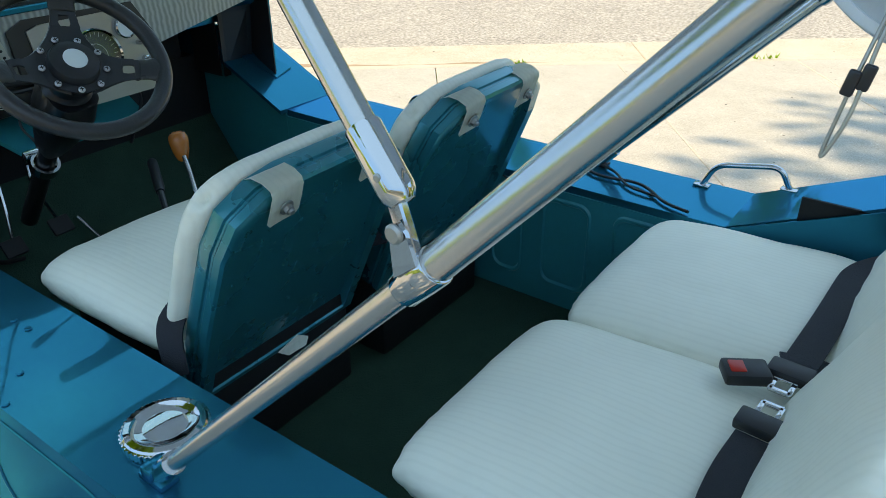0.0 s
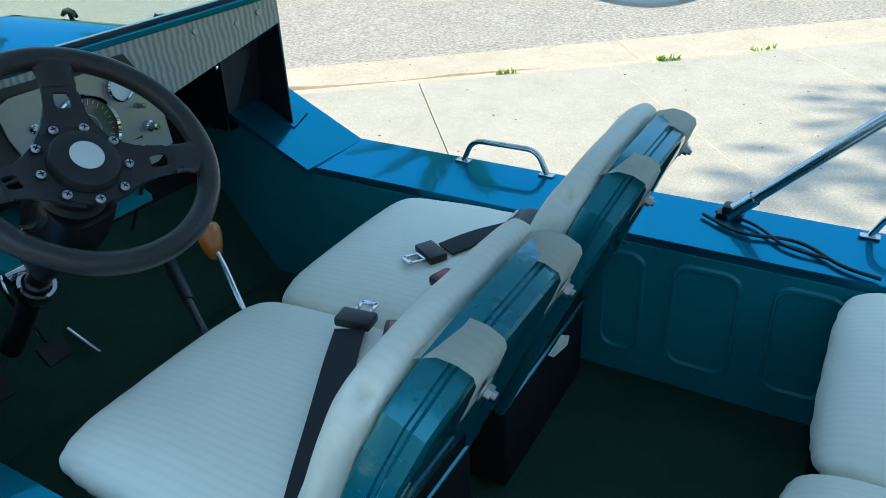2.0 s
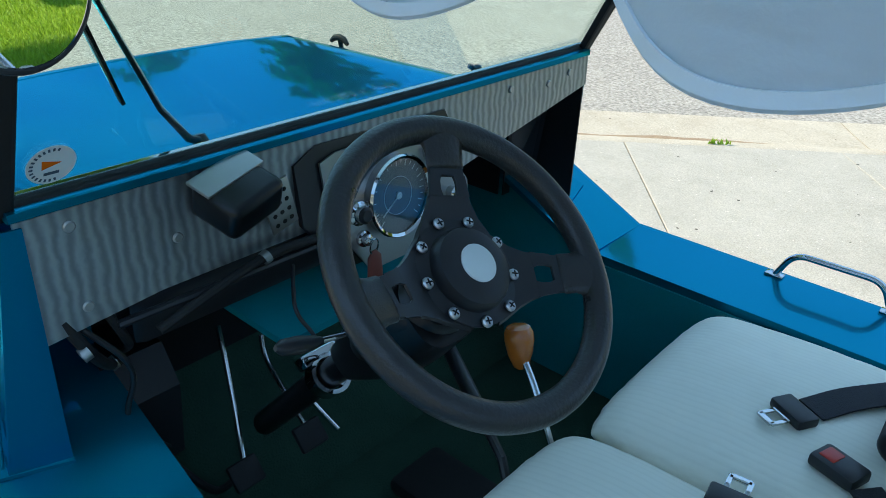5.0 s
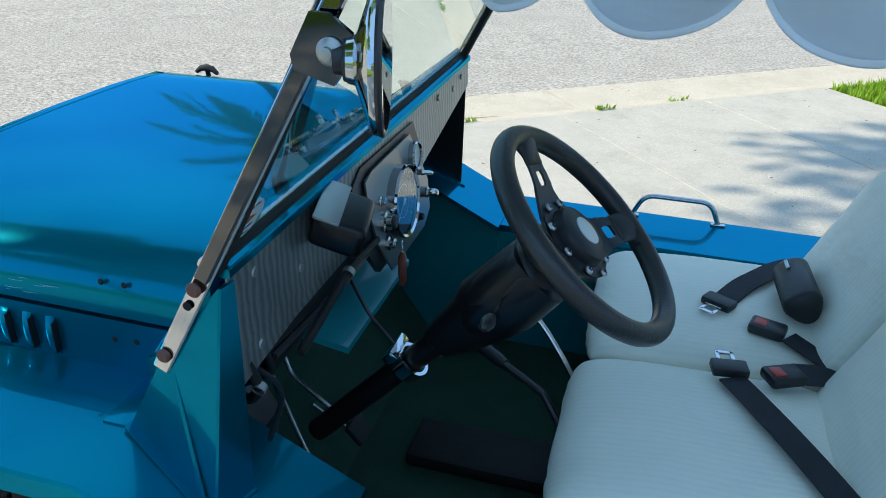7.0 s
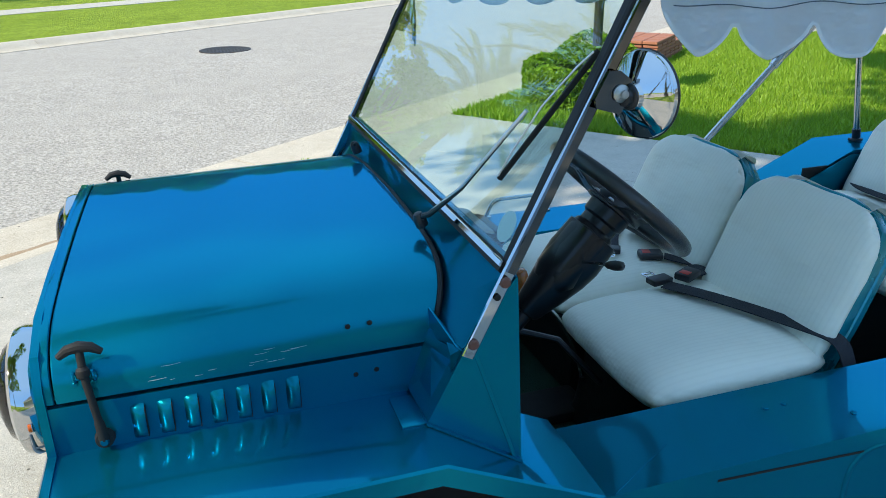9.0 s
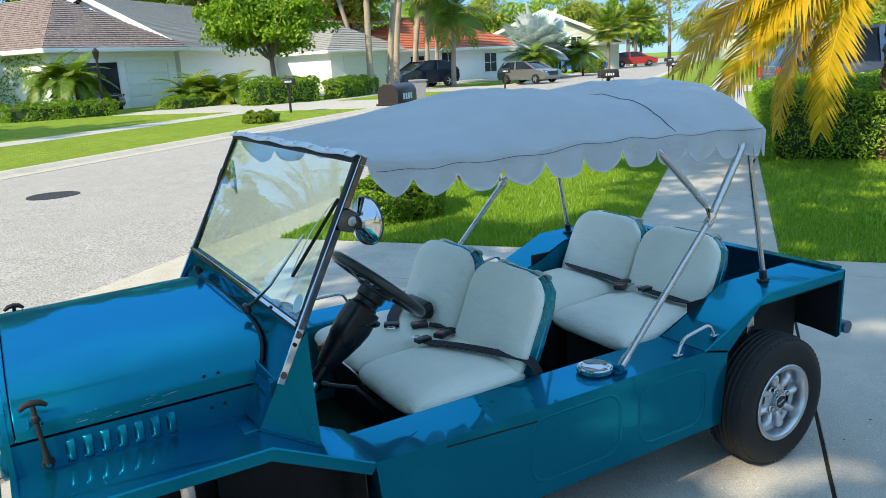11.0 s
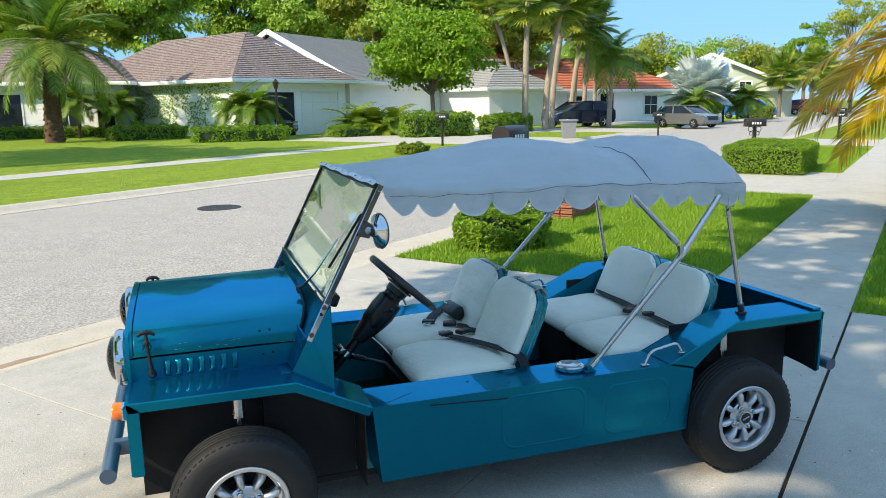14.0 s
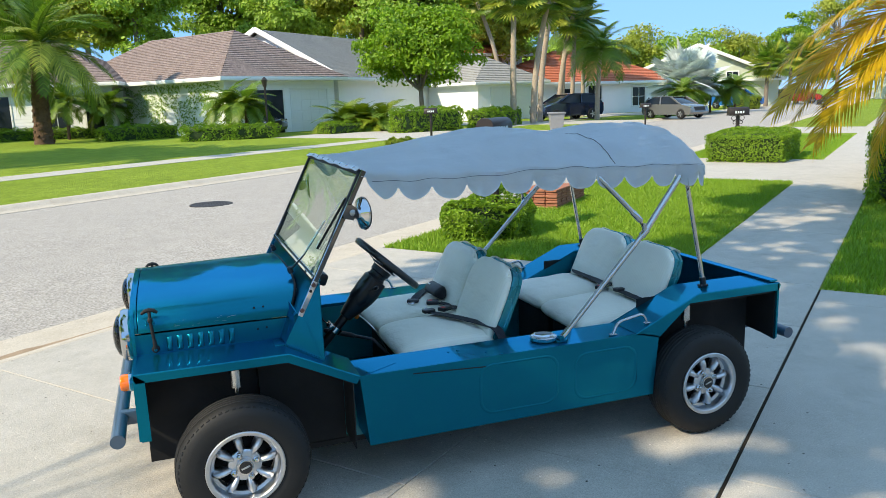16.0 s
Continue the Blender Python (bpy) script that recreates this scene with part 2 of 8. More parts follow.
PAINT = car_paint("teal_metallic_paint")
BLACK_PAINT = plain("black_underbody", (0.004, 0.004, 0.0045), 0.75, vary=0.3, bump=0.3)
INNER = plain("dark_teal_inner_paint", (0.0, 0.215, 0.250), 0.38, vary=0.25, coat=0.3)
SHELL = plain("teal_shell_paint", (0.0, 0.215, 0.270), 0.28, metal=0.55, vary=0.18, coat=0.5)
SEAT = cloth("cream_vinyl", (0.88, 0.85, 0.72), wrinkle=0.42, rough=0.55, stripes=26.0)
CANVAS = cloth("pale_blue_grey_canvas", (0.72, 0.755, 0.785), wrinkle=0.6, rough=0.5, trans=0.13)
CHROME = metal("chrome", (0.62, 0.62, 0.62), 0.04)
# steel darkened to stand for dark surroundings mirrored in it
PILLAR = metal("dark_reflection_steel", (0.13, 0.13, 0.13), 0.05)
STEEL = metal("polished_steel_tube", (0.60, 0.59, 0.57), 0.20)
ALLOY = metal("cast_alloy", (0.66, 0.67, 0.69), 0.30)
DULL = metal("dull_zinc", (0.48, 0.48, 0.46), 0.42)
DASH = turned_metal("ripple_brushed_aluminium")
RUBBER = plain("black_rubber", (0.008, 0.008, 0.008), 0.7, vary=0.25, bump=0.25)
LEATHER = plain("black_leather", (0.026, 0.025, 0.025), 0.29, vary=0.25, bump=0.22, bump_scale=220)
PLASTIC = plain("black_plastic", (0.014, 0.014, 0.016), 0.42, vary=0.2, bump=0.08)
SATIN = plain("satin_black_metal", (0.018, 0.018, 0.020), 0.33, vary=0.2)
BARE = plain("bare_scratched_primer", (0.26, 0.44, 0.48), 0.4, vary=0.3, scale=60)
RUST = plain("rusty_bolt_head", (0.17, 0.075, 0.055), 0.6, metal=0.3, vary=0.4, scale=80, bump=0.3)
BLACK_GLOSS = plain("gloss_black_moulding", (0.006, 0.006, 0.007), 0.30, vary=0.2, bump=0.05, spec=0.4)
WEBBING = plain("black_webbing", (0.014, 0.015, 0.022), 0.75, vary=0.2, bump=0.5, bump_scale=420)
CARPET = plain("dark_green_carpet", (0.030, 0.070, 0.048), 0.95, vary=0.4, bump=0.9, bump_scale=260, scale=14, spec=0.1)
WOOD = plain("varnished_wood", (0.46, 0.135, 0.022), 0.20, vary=0.3, scale=22, coat=0.6)
GLASS = clear_glass("green_tinted_glass", (0.76, 0.915, 0.85))
LAMPGLASS = clear_glass("lamp_glass", (0.96, 0.97, 0.97))
MIRROR = metal("mirror_silver", (0.93, 0.94, 0.94), 0.012, 0.0)
ORANGE = plain("orange_lens", (0.85, 0.16, 0.01), 0.12, vary=0.08, coat=0.8)
RED = plain("red_plastic", (0.50, 0.025, 0.012), 0.3, vary=0.1)
WHITE = plain("white_enamel", (0.72, 0.76, 0.74), 0.3, vary=0.05)
GREYBLUE = plain("slate_blue_enamel", (0.05, 0.085, 0.125), 0.35, vary=0.12, coat=0.3)

# ---- building helpers ----
def finish(bm, name, mat, smooth=35.0):
    me = bpy.data.meshes.new(name)
    bmesh.ops.recalc_face_normals(bm, faces=bm.faces)
    bm.to_mesh(me)
    bm.free()
    me.materials.append(mat)
    if smooth:
        for p in me.polygons:
            p.use_smooth = True
        me.set_sharp_from_angle(angle=radians(smooth))
    return me


def attach(ob, parent):
    if parent is not None:
        ob.parent = parent
        if parent.data is None:
            ob.matrix_parent_inverse = parent.matrix_basis.inverted()
    return ob


def part(name, bm, mat, parent, label="", smooth=35.0):
    ob = attach(new(name, finish(bm, name, mat, smooth)), parent)
    return tagged(ob, label)


def thing(name, label, category, at=(0, 0, 0), group="", kind=""):
    ob = new(name)
    ob.empty_display_size = 0.1
    ob.location = at
    return tagged(ob, label, category, group, kind)


def box(bm, x0, x1, y0, y1, z0, z1, m=None):
    vs = [Vector((x, y, z)) for z in (z0, z1) for y in (y0, y1) for x in (x0, x1)]
    vs = [bm.verts.new(m @ v if m else v) for v in vs]
    for f in ((0, 2, 3, 1), (4, 5, 7, 6), (0, 1, 5, 4), (2, 6, 7, 3), (0, 4, 6, 2), (1, 3, 7, 5)):
        bm.faces.new([vs[i] for i in f])
    return vs


def rbox(bm, x0, x1, y0, y1, z0, z1, r=0.005, m=None, seg=2):
    t = bmesh.new()
    box(t, x0, x1, y0, y1, z0, z1)
    bmesh.ops.bevel(t, geom=t.edges[:], offset=r, segments=seg, affect="EDGES", profile=0.5)
    join(bm, t, m)


def join(bm, t, m=None):
    if m is not None:
        bmesh.ops.transform(t, matrix=m, verts=t.verts[:])
    me = bpy.data.meshes.new("tmp")
    t.to_mesh(me)
    t.free()
    bm.from_mesh(me)
    bpy.data.meshes.remove(me)


def slab(bm, pts, off):
    """A flat polygon given thickness by the offset off."""
    a = [bm.verts.new(Vector(p)) for p in pts]
    b = [bm.verts.new(Vector(p) + Vector(off)) for p in pts]
    bm.faces.new(a)
    bm.faces.new(b[::-1])
    n = len(a)
    for i in range(n):
        bm.faces.new((a[i], b[i], b[(i + 1) % n], a[(i + 1) % n]))


def bevel_all(bm, r, seg=2, angle=30):
    es = [e for e in bm.edges if len(e.link_faces) == 2 and e.calc_face_angle(0) > radians(angle)]
    bmesh.ops.bevel(bm, geom=es, offset=r, segments=seg, affect="EDGES", profile=0.5)


def loft(bm, rings, closed=True, caps=True):
    rows = [[bm.verts.new(Vector(p)) for p in ring] for ring in rings]
    n = len(rows[0])
    for a, b in zip(rows, rows[1:]):
        for i in range(n if closed else n - 1):
            j = (i + 1) % n
            bm.faces.new((a[i], a[j], b[j], b[i]))
    if caps and closed:
        bm.faces.new(rows[0][::-1])
        bm.faces.new(rows[-1])
    return rows


def frame_of(d):
    d = Vector(d).normalized()
    a = Vector((0, 0, 1)) if abs(d.z) < 0.9 else Vector((1, 0, 0))
    u = d.cross(a).normalized()
    return u, d.cross(u)


def rounded(pts, r, n=6):
    """A polyline with its corners rounded off."""
    pts = [Vector(p) for p in pts]
    out = [pts[0]]
    for a, b, c in zip(pts, pts[1:], pts[2:]):
        l = min(r, (a - b).length * 0.45, (c - b).length * 0.45)
        p, q = b + (a - b).normalized() * l, b + (c - b).normalized() * l
        for i in range(n + 1):
            t = i / n
            out.append(p * (1 - t) ** 2 + b * 2 * t * (1 - t) + q * t * t)
    return out + [pts[-1]]


def tube(bm, pts, r, seg=12, caps=True):
    pts = [Vector(p) for p in pts]
    rs = r if isinstance(r, (list, tuple)) else [r] * len(pts)
    u = None
    rings = []
    for i, p in enumerate(pts):
        d = (pts[min(i + 1, len(pts) - 1)] - pts[max(i - 1, 0)]).normalized()
        if u is None:
            u, _ = frame_of(d)
        u = (u - d * u.dot(d)).normalized()
        v = d.cross(u)
        rings.append([p + (u * math.cos(2 * math.pi * k / seg) + v * math.sin(2 * math.pi * k / seg)) * rs[i] for k in range(seg)])
    loft(bm, rings, True, caps)


def lathe(bm, prof, m=None, seg=32, caps=True):
    """prof: (radius, height) from one end to the other, turned about z."""
    rings = []
    for r, h in prof:
        ring = [Vector((r * math.cos(2 * math.pi * k / seg), r * math.sin(2 * math.pi * k / seg), h)) for k in range(seg)]
        rings.append([m @ p if m else p for p in ring])
    loft(bm, rings, True, caps)


def axis_pose(at, z, x=None):
    """A pose at a place whose z axis points along z."""
    z = Vector(z).normalized()
    if x is None:
        u, v = frame_of(z)
    else:
        u = Vector(x)
        u = (u - z * u.dot(z)).normalized()
        v = z.cross(u)
    m = Matrix((u, v, z)).transposed().to_4x4()
    return Matrix.Translation(at) @ m


def disc_screw(bm, at, z, r=0.006, h=0.004, seg=12):
    lathe(bm, [(r * 0.4, 0), (r, 0), (r, h * 0.5), (r * 0.75, h), (0.0005, h)], axis_pose(at, z), seg)


def torus(bm, R, r, m, seg=64, sub=14, flat=1.0):
    rows = []
    for i in range(seg):
        a = 2 * math.pi * i / seg
        rows.append([bm.verts.new(m @ Vector(((R + r * math.cos(b)) * math.cos(a), (R + r * math.cos(b)) * math.sin(a), r * flat * math.sin(b))))
                     for b in (2 * math.pi * k / sub for k in range(sub))])
    for i in range(seg):
        for k in range(sub):
            a, b = rows[i], rows[(i + 1) % seg]
            bm.faces.new((a[k], b[k], b[(k + 1) % sub], a[(k + 1) % sub]))


ST = math.atan2(0.624, 0.78)     # heading of the street
UX, UY = math.cos(ST), math.sin(ST)


def street(u, n, z=0.0):
    """A place u metres along the street and n metres across it, away from the house."""
    return Vector((UX * u - UY * n, UY * u + UX * n, z))


def site(r, d, z=0.0):
    """A place r metres to the right of and d metres beyond the driveway's edge, facing the houses opposite."""
    return Vector((-0.167 + 0.943 * r + 0.334 * d, -3.491 - 0.334 * r + 0.943 * d, z))


ASPHALT = ground_mat("sunlit_asphalt", (0.405, 0.365, 0.318), (0.475, 0.43, 0.378), (0.35, 0.315, 0.275), (0.35, 3.0, 50.0), 0.9, 0.85, 0.010, grainy=1.0)
CONCRETE = ground_mat("pale_concrete", (0.465, 0.423, 0.363), (0.535, 0.492, 0.427), (0.40, 0.367, 0.312), (0.7, 5.0, 160.0), 0.5, 0.85, 0.006, grainy=0.5, pits=0.6)
KERB = ground_mat("kerb_concrete", (0.52, 0.45, 0.36), (0.60, 0.53, 0.43), (0.43, 0.36, 0.275), (0.9, 4.0, 120.0), 0.4, 0.85, 0.008, pits=0.5)
TURF = ground_mat("clipped_turf", (0.215, 0.300, 0.028), (0.33, 0.42, 0.052), (0.14, 0.21, 0.020), (0.3, 2.2, 22.0), 1.0, 0.9, 0.06, 0.1, grainy=0.8)
SOIL = ground_mat("dark_soil", (0.03, 0.022, 0.014), (0.05, 0.036, 0.022), (0.02, 0.015, 0.01), (1.0, 6.0, 80.0), 0.8, 0.95, 0.03)

bm = bmesh.new()
cols = [(-220, 0.02), (-30, 0.02), (2.285, GZ - 0.012), (2.30, -0.16), (10.42, -0.16), (10.43, GZ + 0.02), (15.0, GZ + 0.03), (40, GZ + 0.03), (120, 0.2), (420, 0.5)]
us = [-320, -60, -20, 0, 20, 60, 140, 480]
loft(bm, [[street(u, n, z) for n, z in cols] for u in us], False)
ground = tagged(new("ground", finish(bm, "ground", TURF, 0)), "mown green lawn reaching to the houses and beyond", "ground", kind="structure")

bm = bmesh.new()
rows = []
for u in (-320, -60, -10, 0, 10, 30, 60, 480):
    rows.append([street(u, n, z) for n, z in ((2.86, GZ - 0.024), (3.3, GZ - 0.012), (6.5, GZ + 0.02), (9.7, GZ - 0.045), (10.05, GZ - 0.055))])
loft(bm, rows, False)
tagged(new("road", finish(bm, "road", ASPHALT, 60)), "sunlit grey asphalt street with coarse aggregate", "road", kind="structure")


def kerb_run(name, n0, side, label, prof):
    """A concrete kerb and gutter in lengths of 3 m."""
    top = tagged(new(name), label, "kerb", kind="structure")
    me = None
    for k in range(-14, 30):
        if me is None:
            bm = bmesh.new()
            rings = []
            for u in (0.004, 2.996):
                ring = [Vector((UX * u - UY * side * a, UY * u + UX * side * a, GZ + z)) for a, z in prof]
                rings.append(ring)
            loft(bm, rings)
            me = finish(bm, "kerb_stone", KERB, 50)
        o = attach(new("kerb_stone", me), top)
        o.location = street(k * 3.0 - 0.55, n0)
    bm = bmesh.new()
    for ends in ((-320, -43), (88, 480)):
        loft(bm, [[street(u, n0 + side * a, GZ + z) for a, z in prof] for u in ends])
    part("kerb_distance", bm, KERB, top)


ROLLED = [(0.0, -0.10), (0.0, 0.012), (0.03, 0.040), (0.10, 0.052), (0.17, 0.040), (0.24, -0.010), (0.30, -0.038), (0.44, -0.046), (0.49, -0.046), (0.49, -0.14)]
DROPPED = [(0.0, -0.12), (0.0, -0.004), (0.012, 0.0), (0.05, -0.004), (0.125, -0.018), (0.165, -0.034), (0.205, -0.039), (0.30, -0.036), (0.44, -0.029), (0.560, -0.020), (0.572, -0.024), (0.572, -0.14)]
kerb_run("kerb_near", 2.292, 1, "dropped concrete kerb and gutter with stained joints along the driveway", DROPPED)
kerb_run("kerb_far", 10.48, -1, "pale concrete kerb along the opposite lawn", ROLLED)
SILT = ground_mat("brown_silt", (0.33, 0.235, 0.155), (0.41, 0.30, 0.20), (0.24, 0.165, 0.105), (3.0, 9.0, 120.0), 0.5, 0.95, 0.006)
bm = bmesh.new()
rows = []
for k in range(91):
    u = -2.3 + 4.4 * k / 90
    fade = min(1.0, (u + 2.3) / 0.5, (2.1 - u) / 0.9)
    w = (0.075 + 0.075 * noise.noise(Vector((u * 1.4, 0.7, 0))) + 0.02 * noise.noise(Vector((u * 9, 1.7, 0)))) * fade + 0.004
    n0 = 2.452 + 0.010 * noise.noise(Vector((u * 5, 3.1, 0)))
    rows.append([street(u, n0 + w * f, GZ - 0.0375 + 0.02 * max(0.0, w * f - 0.05) + lift) for f, lift in ((0.0, 0.0), (0.15, 0.0022), (0.6, 0.0026), (1.0, 0.0008))])
loft(bm, rows, False)
tagged(new("silt", finish(bm, "silt", SILT, 60)), "brown silt washed into the gutter", "silt", kind="structure")


def paving(name, cells, label, category, thick=0.06, z=0.0, gap=0.0022):
    """Concrete slabs side by side, each with its own eased edges."""
    top = tagged(new(name), label, category, kind="structure")
    for i, (u0, u1, n0, n1) in enumerate(cells):
        bm = bmesh.new()
        dz = ((i * 37) % 7 - 3) * 0.0004
        pts = [street(u0 + gap, n0 + gap, GZ + z - thick), street(u1 - gap, n0 + gap, GZ + z - thick), street(u1 - gap, n1 - gap, GZ + z - thick), street(u0 + gap, n1 - gap, GZ + z - thick)]
        slab(bm, pts, (0, 0, thick + dz))
        es = [e for e in bm.edges if all(v.co.z > GZ + z - 0.01 for v in e.verts)]
        bmesh.ops.bevel(bm, geom=es, offset=0.004, segments=2, affect="EDGES", profile=0.5)
        part("slab", bm, CONCRETE, top, "", 0)
    return top


cells = []
for k in range(-5, 4):
    cells.append((k * 1.06 + 0.1, (k + 1) * 1.06 + 0.1, -0.90, 2.29))
paving("driveway_apron", cells, "pale concrete driveway apron in sun and leaf shade", "driveway")
cells = [(k * 1.25 - 0.6, (k + 1) * 1.25 - 0.6, -2.05, -0.90) for k in range(-6, 40)]
paving("pavement_near", cells, "concrete pavement crossing the driveway beneath the car", "pavement")
cells = [(u, u + 3.1, n, n + 3.1) for u in (-5.4, -2.3, 0.8) for n in (-11.369, -8.265, -5.161)] + [(3.9, 4.29, n, n + 3.1) for n in (-11.369, -8.265, -5.161)]
paving("driveway", cells, "pale concrete driveway in dappled shade", "driveway", z=-0.004)
bm = bmesh.new()
slab(bm, [street(-5.4, -2.07, GZ - 0.05), street(4.29, -2.07, GZ - 0.05), street(4.29, -2.044, GZ - 0.05), street(-5.4, -2.044, GZ - 0.05)], (0, 0, 0.042))
tagged(new("expansion_joint", finish(bm, "expansion_joint", SOIL, 0)), "dark open joint between driveway slabs", "joint", kind="structure")
cells = [(11.85, 14.2, -0.90, 2.29), (14.2, 16.5, -0.90, 2.29)]
paving("neighbour_driveway", cells, "pale concrete driveway of the next house", "driveway", z=-0.004)
cells = [(27.5, 29.8, -0.90, 2.29), (29.8, 32.0, -0.90, 2.29), (27.5, 32.0, -9.0, -2.05)]
paving("farther_driveway", cells, "pale concrete driveway farther along the street", "driveway", z=-0.004)
cells = [(11.85, 16.5, -8.0, -2.05)]
paving("neighbour_driveway", cells, "pale concrete driveway of the next house", "driveway", z=-0.004)
cells = [(k * 3.0 - 60, (k + 1) * 3.0 - 60, 15.1, 16.3) for k in range(0, 50)]
paving("pavement_far", cells, "pale concrete pavement across the opposite lawns", "pavement", z=0.040)
cells = [(23.7, 29.5, 10.48, 15.1), (23.7, 29.5, 16.3, 22.6), (36.0, 41.0, 10.48, 15.1), (36.0, 41.0, 16.3, 27.0), (50.0, 56.0, 10.48, 15.1), (50.0, 56.0, 16.3, 27.0)]
paving("house_driveway", cells, "pale concrete driveway of a house opposite", "driveway", z=0.042)

# manhole cover in the road
mh = thing("manhole_cover", "dark cast-iron manhole cover set in the asphalt", "manhole", (0.43, 9.36, GZ + 0.010), kind="structure")
bm = bmesh.new()
lathe(bm, [(0.34, -0.06), (0.34, 0.010), (0.325, 0.014), (0.31, 0.010), (0.001, 0.010)], Matrix.Translation((0.43, 9.36, GZ + 0.010)), 40)
for i in range(-6, 7):
    for j in range(-6, 7):
        if i * i + j * j < 36:
            rbox(bm, -0.014, 0.014, -0.014, 0.014, 0.009, 0.015, 0.003, Matrix.Translation((0.43 + i * 0.046, 9.36 + j * 0.046, GZ + 0.006)), 1)
IRON = plain("rusty_cast_iron", (0.045, 0.036, 0.030), 0.6, metal=0.4, vary=0.4, bump=0.4)
part("cover", bm, IRON, mh)

# ---- the car ----
HW, PIN = 0.672, 0.475           # half width of the body, inner face of the side boxes
car = thing("utility_car", "open teal metallic utility car with cream seats on a driveway", "car", (1.05, 0, GZ))


def both(make, name, mat, label=""):
    """The same part on both sides of the car."""
    for s in (-1, 1):
        bm = bmesh.new()
        make(bm, s)
        part(name, bm, mat, car, label)


def bar(bm, a, b, wide, thick, face):
    """A flat bar from a to b: wide across, thick along face."""
    a, b = Vector(a), Vector(b)
    d = (b - a).normalized()
    f = (Vector(face) - d * d.dot(Vector(face))).normalized()
    w = d.cross(f)
    rings = []
    for p in (a, b):
        rings.append([p + w * (wide / 2) * i + f * (thick / 2) * j for i, j in ((-1, -0.6), (-0.8, -1), (0.8, -1), (1, -0.6), (1, 0.6), (0.8, 1), (-0.8, 1), (-1, 0.6))])
    loft(bm, rings)


def bonnet_ring(f, inset=0.0, x0=-0.334):
    """One section of the bonnet, f of the way from its front edge to its raked rear edge."""
    half = [(0.462, 0.775), (0.4615, 0.790), (0.459, 0.808), (0.453, 0.826), (0.443, 0.842), (0.428, 0.857), (0.408, 0.869), (0.382, 0.879), (0.348, 0.8865), (0.30, 0.892), (0.22, 0.8965), (0.11, 0.899), (0.0, 0.900)]
    ring = []
    for y, z in half:
        rear = 0.290 - 0.060 * ((0.900 - z) / 0.125) ** 0.8
        drop = 0.016 * (1 - f) * (z - 0.775) / 0.125
        ring.append((x0 + (rear - x0) * f, y - inset * 0.5, z - drop - inset * (z - 0.775) / 0.125))
    return [(x, -y, z) for x, y, z in ring] + ring[-2::-1]


bm = bmesh.new()
loft(bm, [bonnet_ring(f, i) for f, i in ((0.0, 0.006), (0.0, 0.002), (0.004, 0.0), (0.1, 0), (0.3, 0), (0.5, 0), (0.7, 0), (0.9, 0), (0.996, 0), (1.0, 0.002), (1.0, 0.007))])
bonnet = part("bonnet", bm, PAINT, car, "curved teal bonnet with rubber side catches", 25)
bm = bmesh.new()
loft(bm, [[(x, y * k, 0.775 + (z - 0.775) * k2) for _, y, z in bonnet_ring(0.0)] for x, k, k2 in ((-0.361, 0.962, 0.86), (-0.358, 0.985, 0.945), (-0.352, 0.997, 0.99), (-0.345, 1.0, 1.0), (-0.338, 1.0, 1.0), (-0.3365, 0.996, 0.985))])
part("nose_cowl", bm, PAINT, car, "rounded teal cowl round the grille", 30)
bm = bmesh.new()
tube(bm, [(x + 0.003, y * 1.0, z - 0.004) for x, y, z in bonnet_ring(1.0)], 0.0055, 8)
part("bonnet_seal", bm, RUBBER, bonnet)
chips = random.Random(8)
for k in range(13):
    x = chips.choice((chips.uniform(-0.22, -0.02), chips.uniform(-0.22, 0.20)))
    z = 0.786 + 0.030 * chips.random() ** 1.6 + 0.02 * x
    l, w, yy = chips.uniform(0.006, 0.032), chips.uniform(0.0002, 0.0007), -0.4617 + 0.05 * max(0.0, z - 0.80)
    bm = bmesh.new()
    pts = [(x, yy, z), (x + l * 0.4, yy, z - w), (x + l, yy, z + 0.05 * l), (x + l * 0.55, yy, z + w)]
    slab(bm, pts, (0, -0.0006, 0))
    part("paint_chip", bm, BARE, bonnet, "", 0)
for y, x, z in ((-0.4625, 0.101, 0.824), (-0.4625, 0.137, 0.825)):
    bm = bmesh.new()
    disc_screw(bm, (x, -0.4585, z), (0, -1, 0.1), 0.0045, 0.001)
    part("hole", bm, BLACK_PAINT, bonnet)


def nose(bm, s):
    pts = [(-0.360, 0, 0.40), (-0.360, s * 0.60, 0.425), (-0.360, s * 0.664, 0.425), (-0.360, s * 0.664, 0.684), (-0.360, s * 0.470, 0.692), (-0.360, s * 0.464, 0.80),
           (-0.360, s * 0.440, 0.845), (-0.360, s * 0.36, 0.872), (-0.360, s * 0.2, 0.880), (-0.360, 0, 0.882)]
    slab(bm, pts, (0.012, 0, 0))
    bevel_all(bm, 0.003)


both(nose, "front_panel", PAINT)
bm = bmesh.new()
for k in range(-7, 8):
    rbox(bm, -0.372, -0.358, k * 0.026 - 0.008, k * 0.026 + 0.008, 0.56, 0.80, 0.003)
part("grille", bm, PAINT, car)


def engine_side(bm, s):
    box(bm, -0.35, 0.232, s * 0.446, s * 0.462, 0.665, 0.768)
    bevel_all(bm, 0.003)


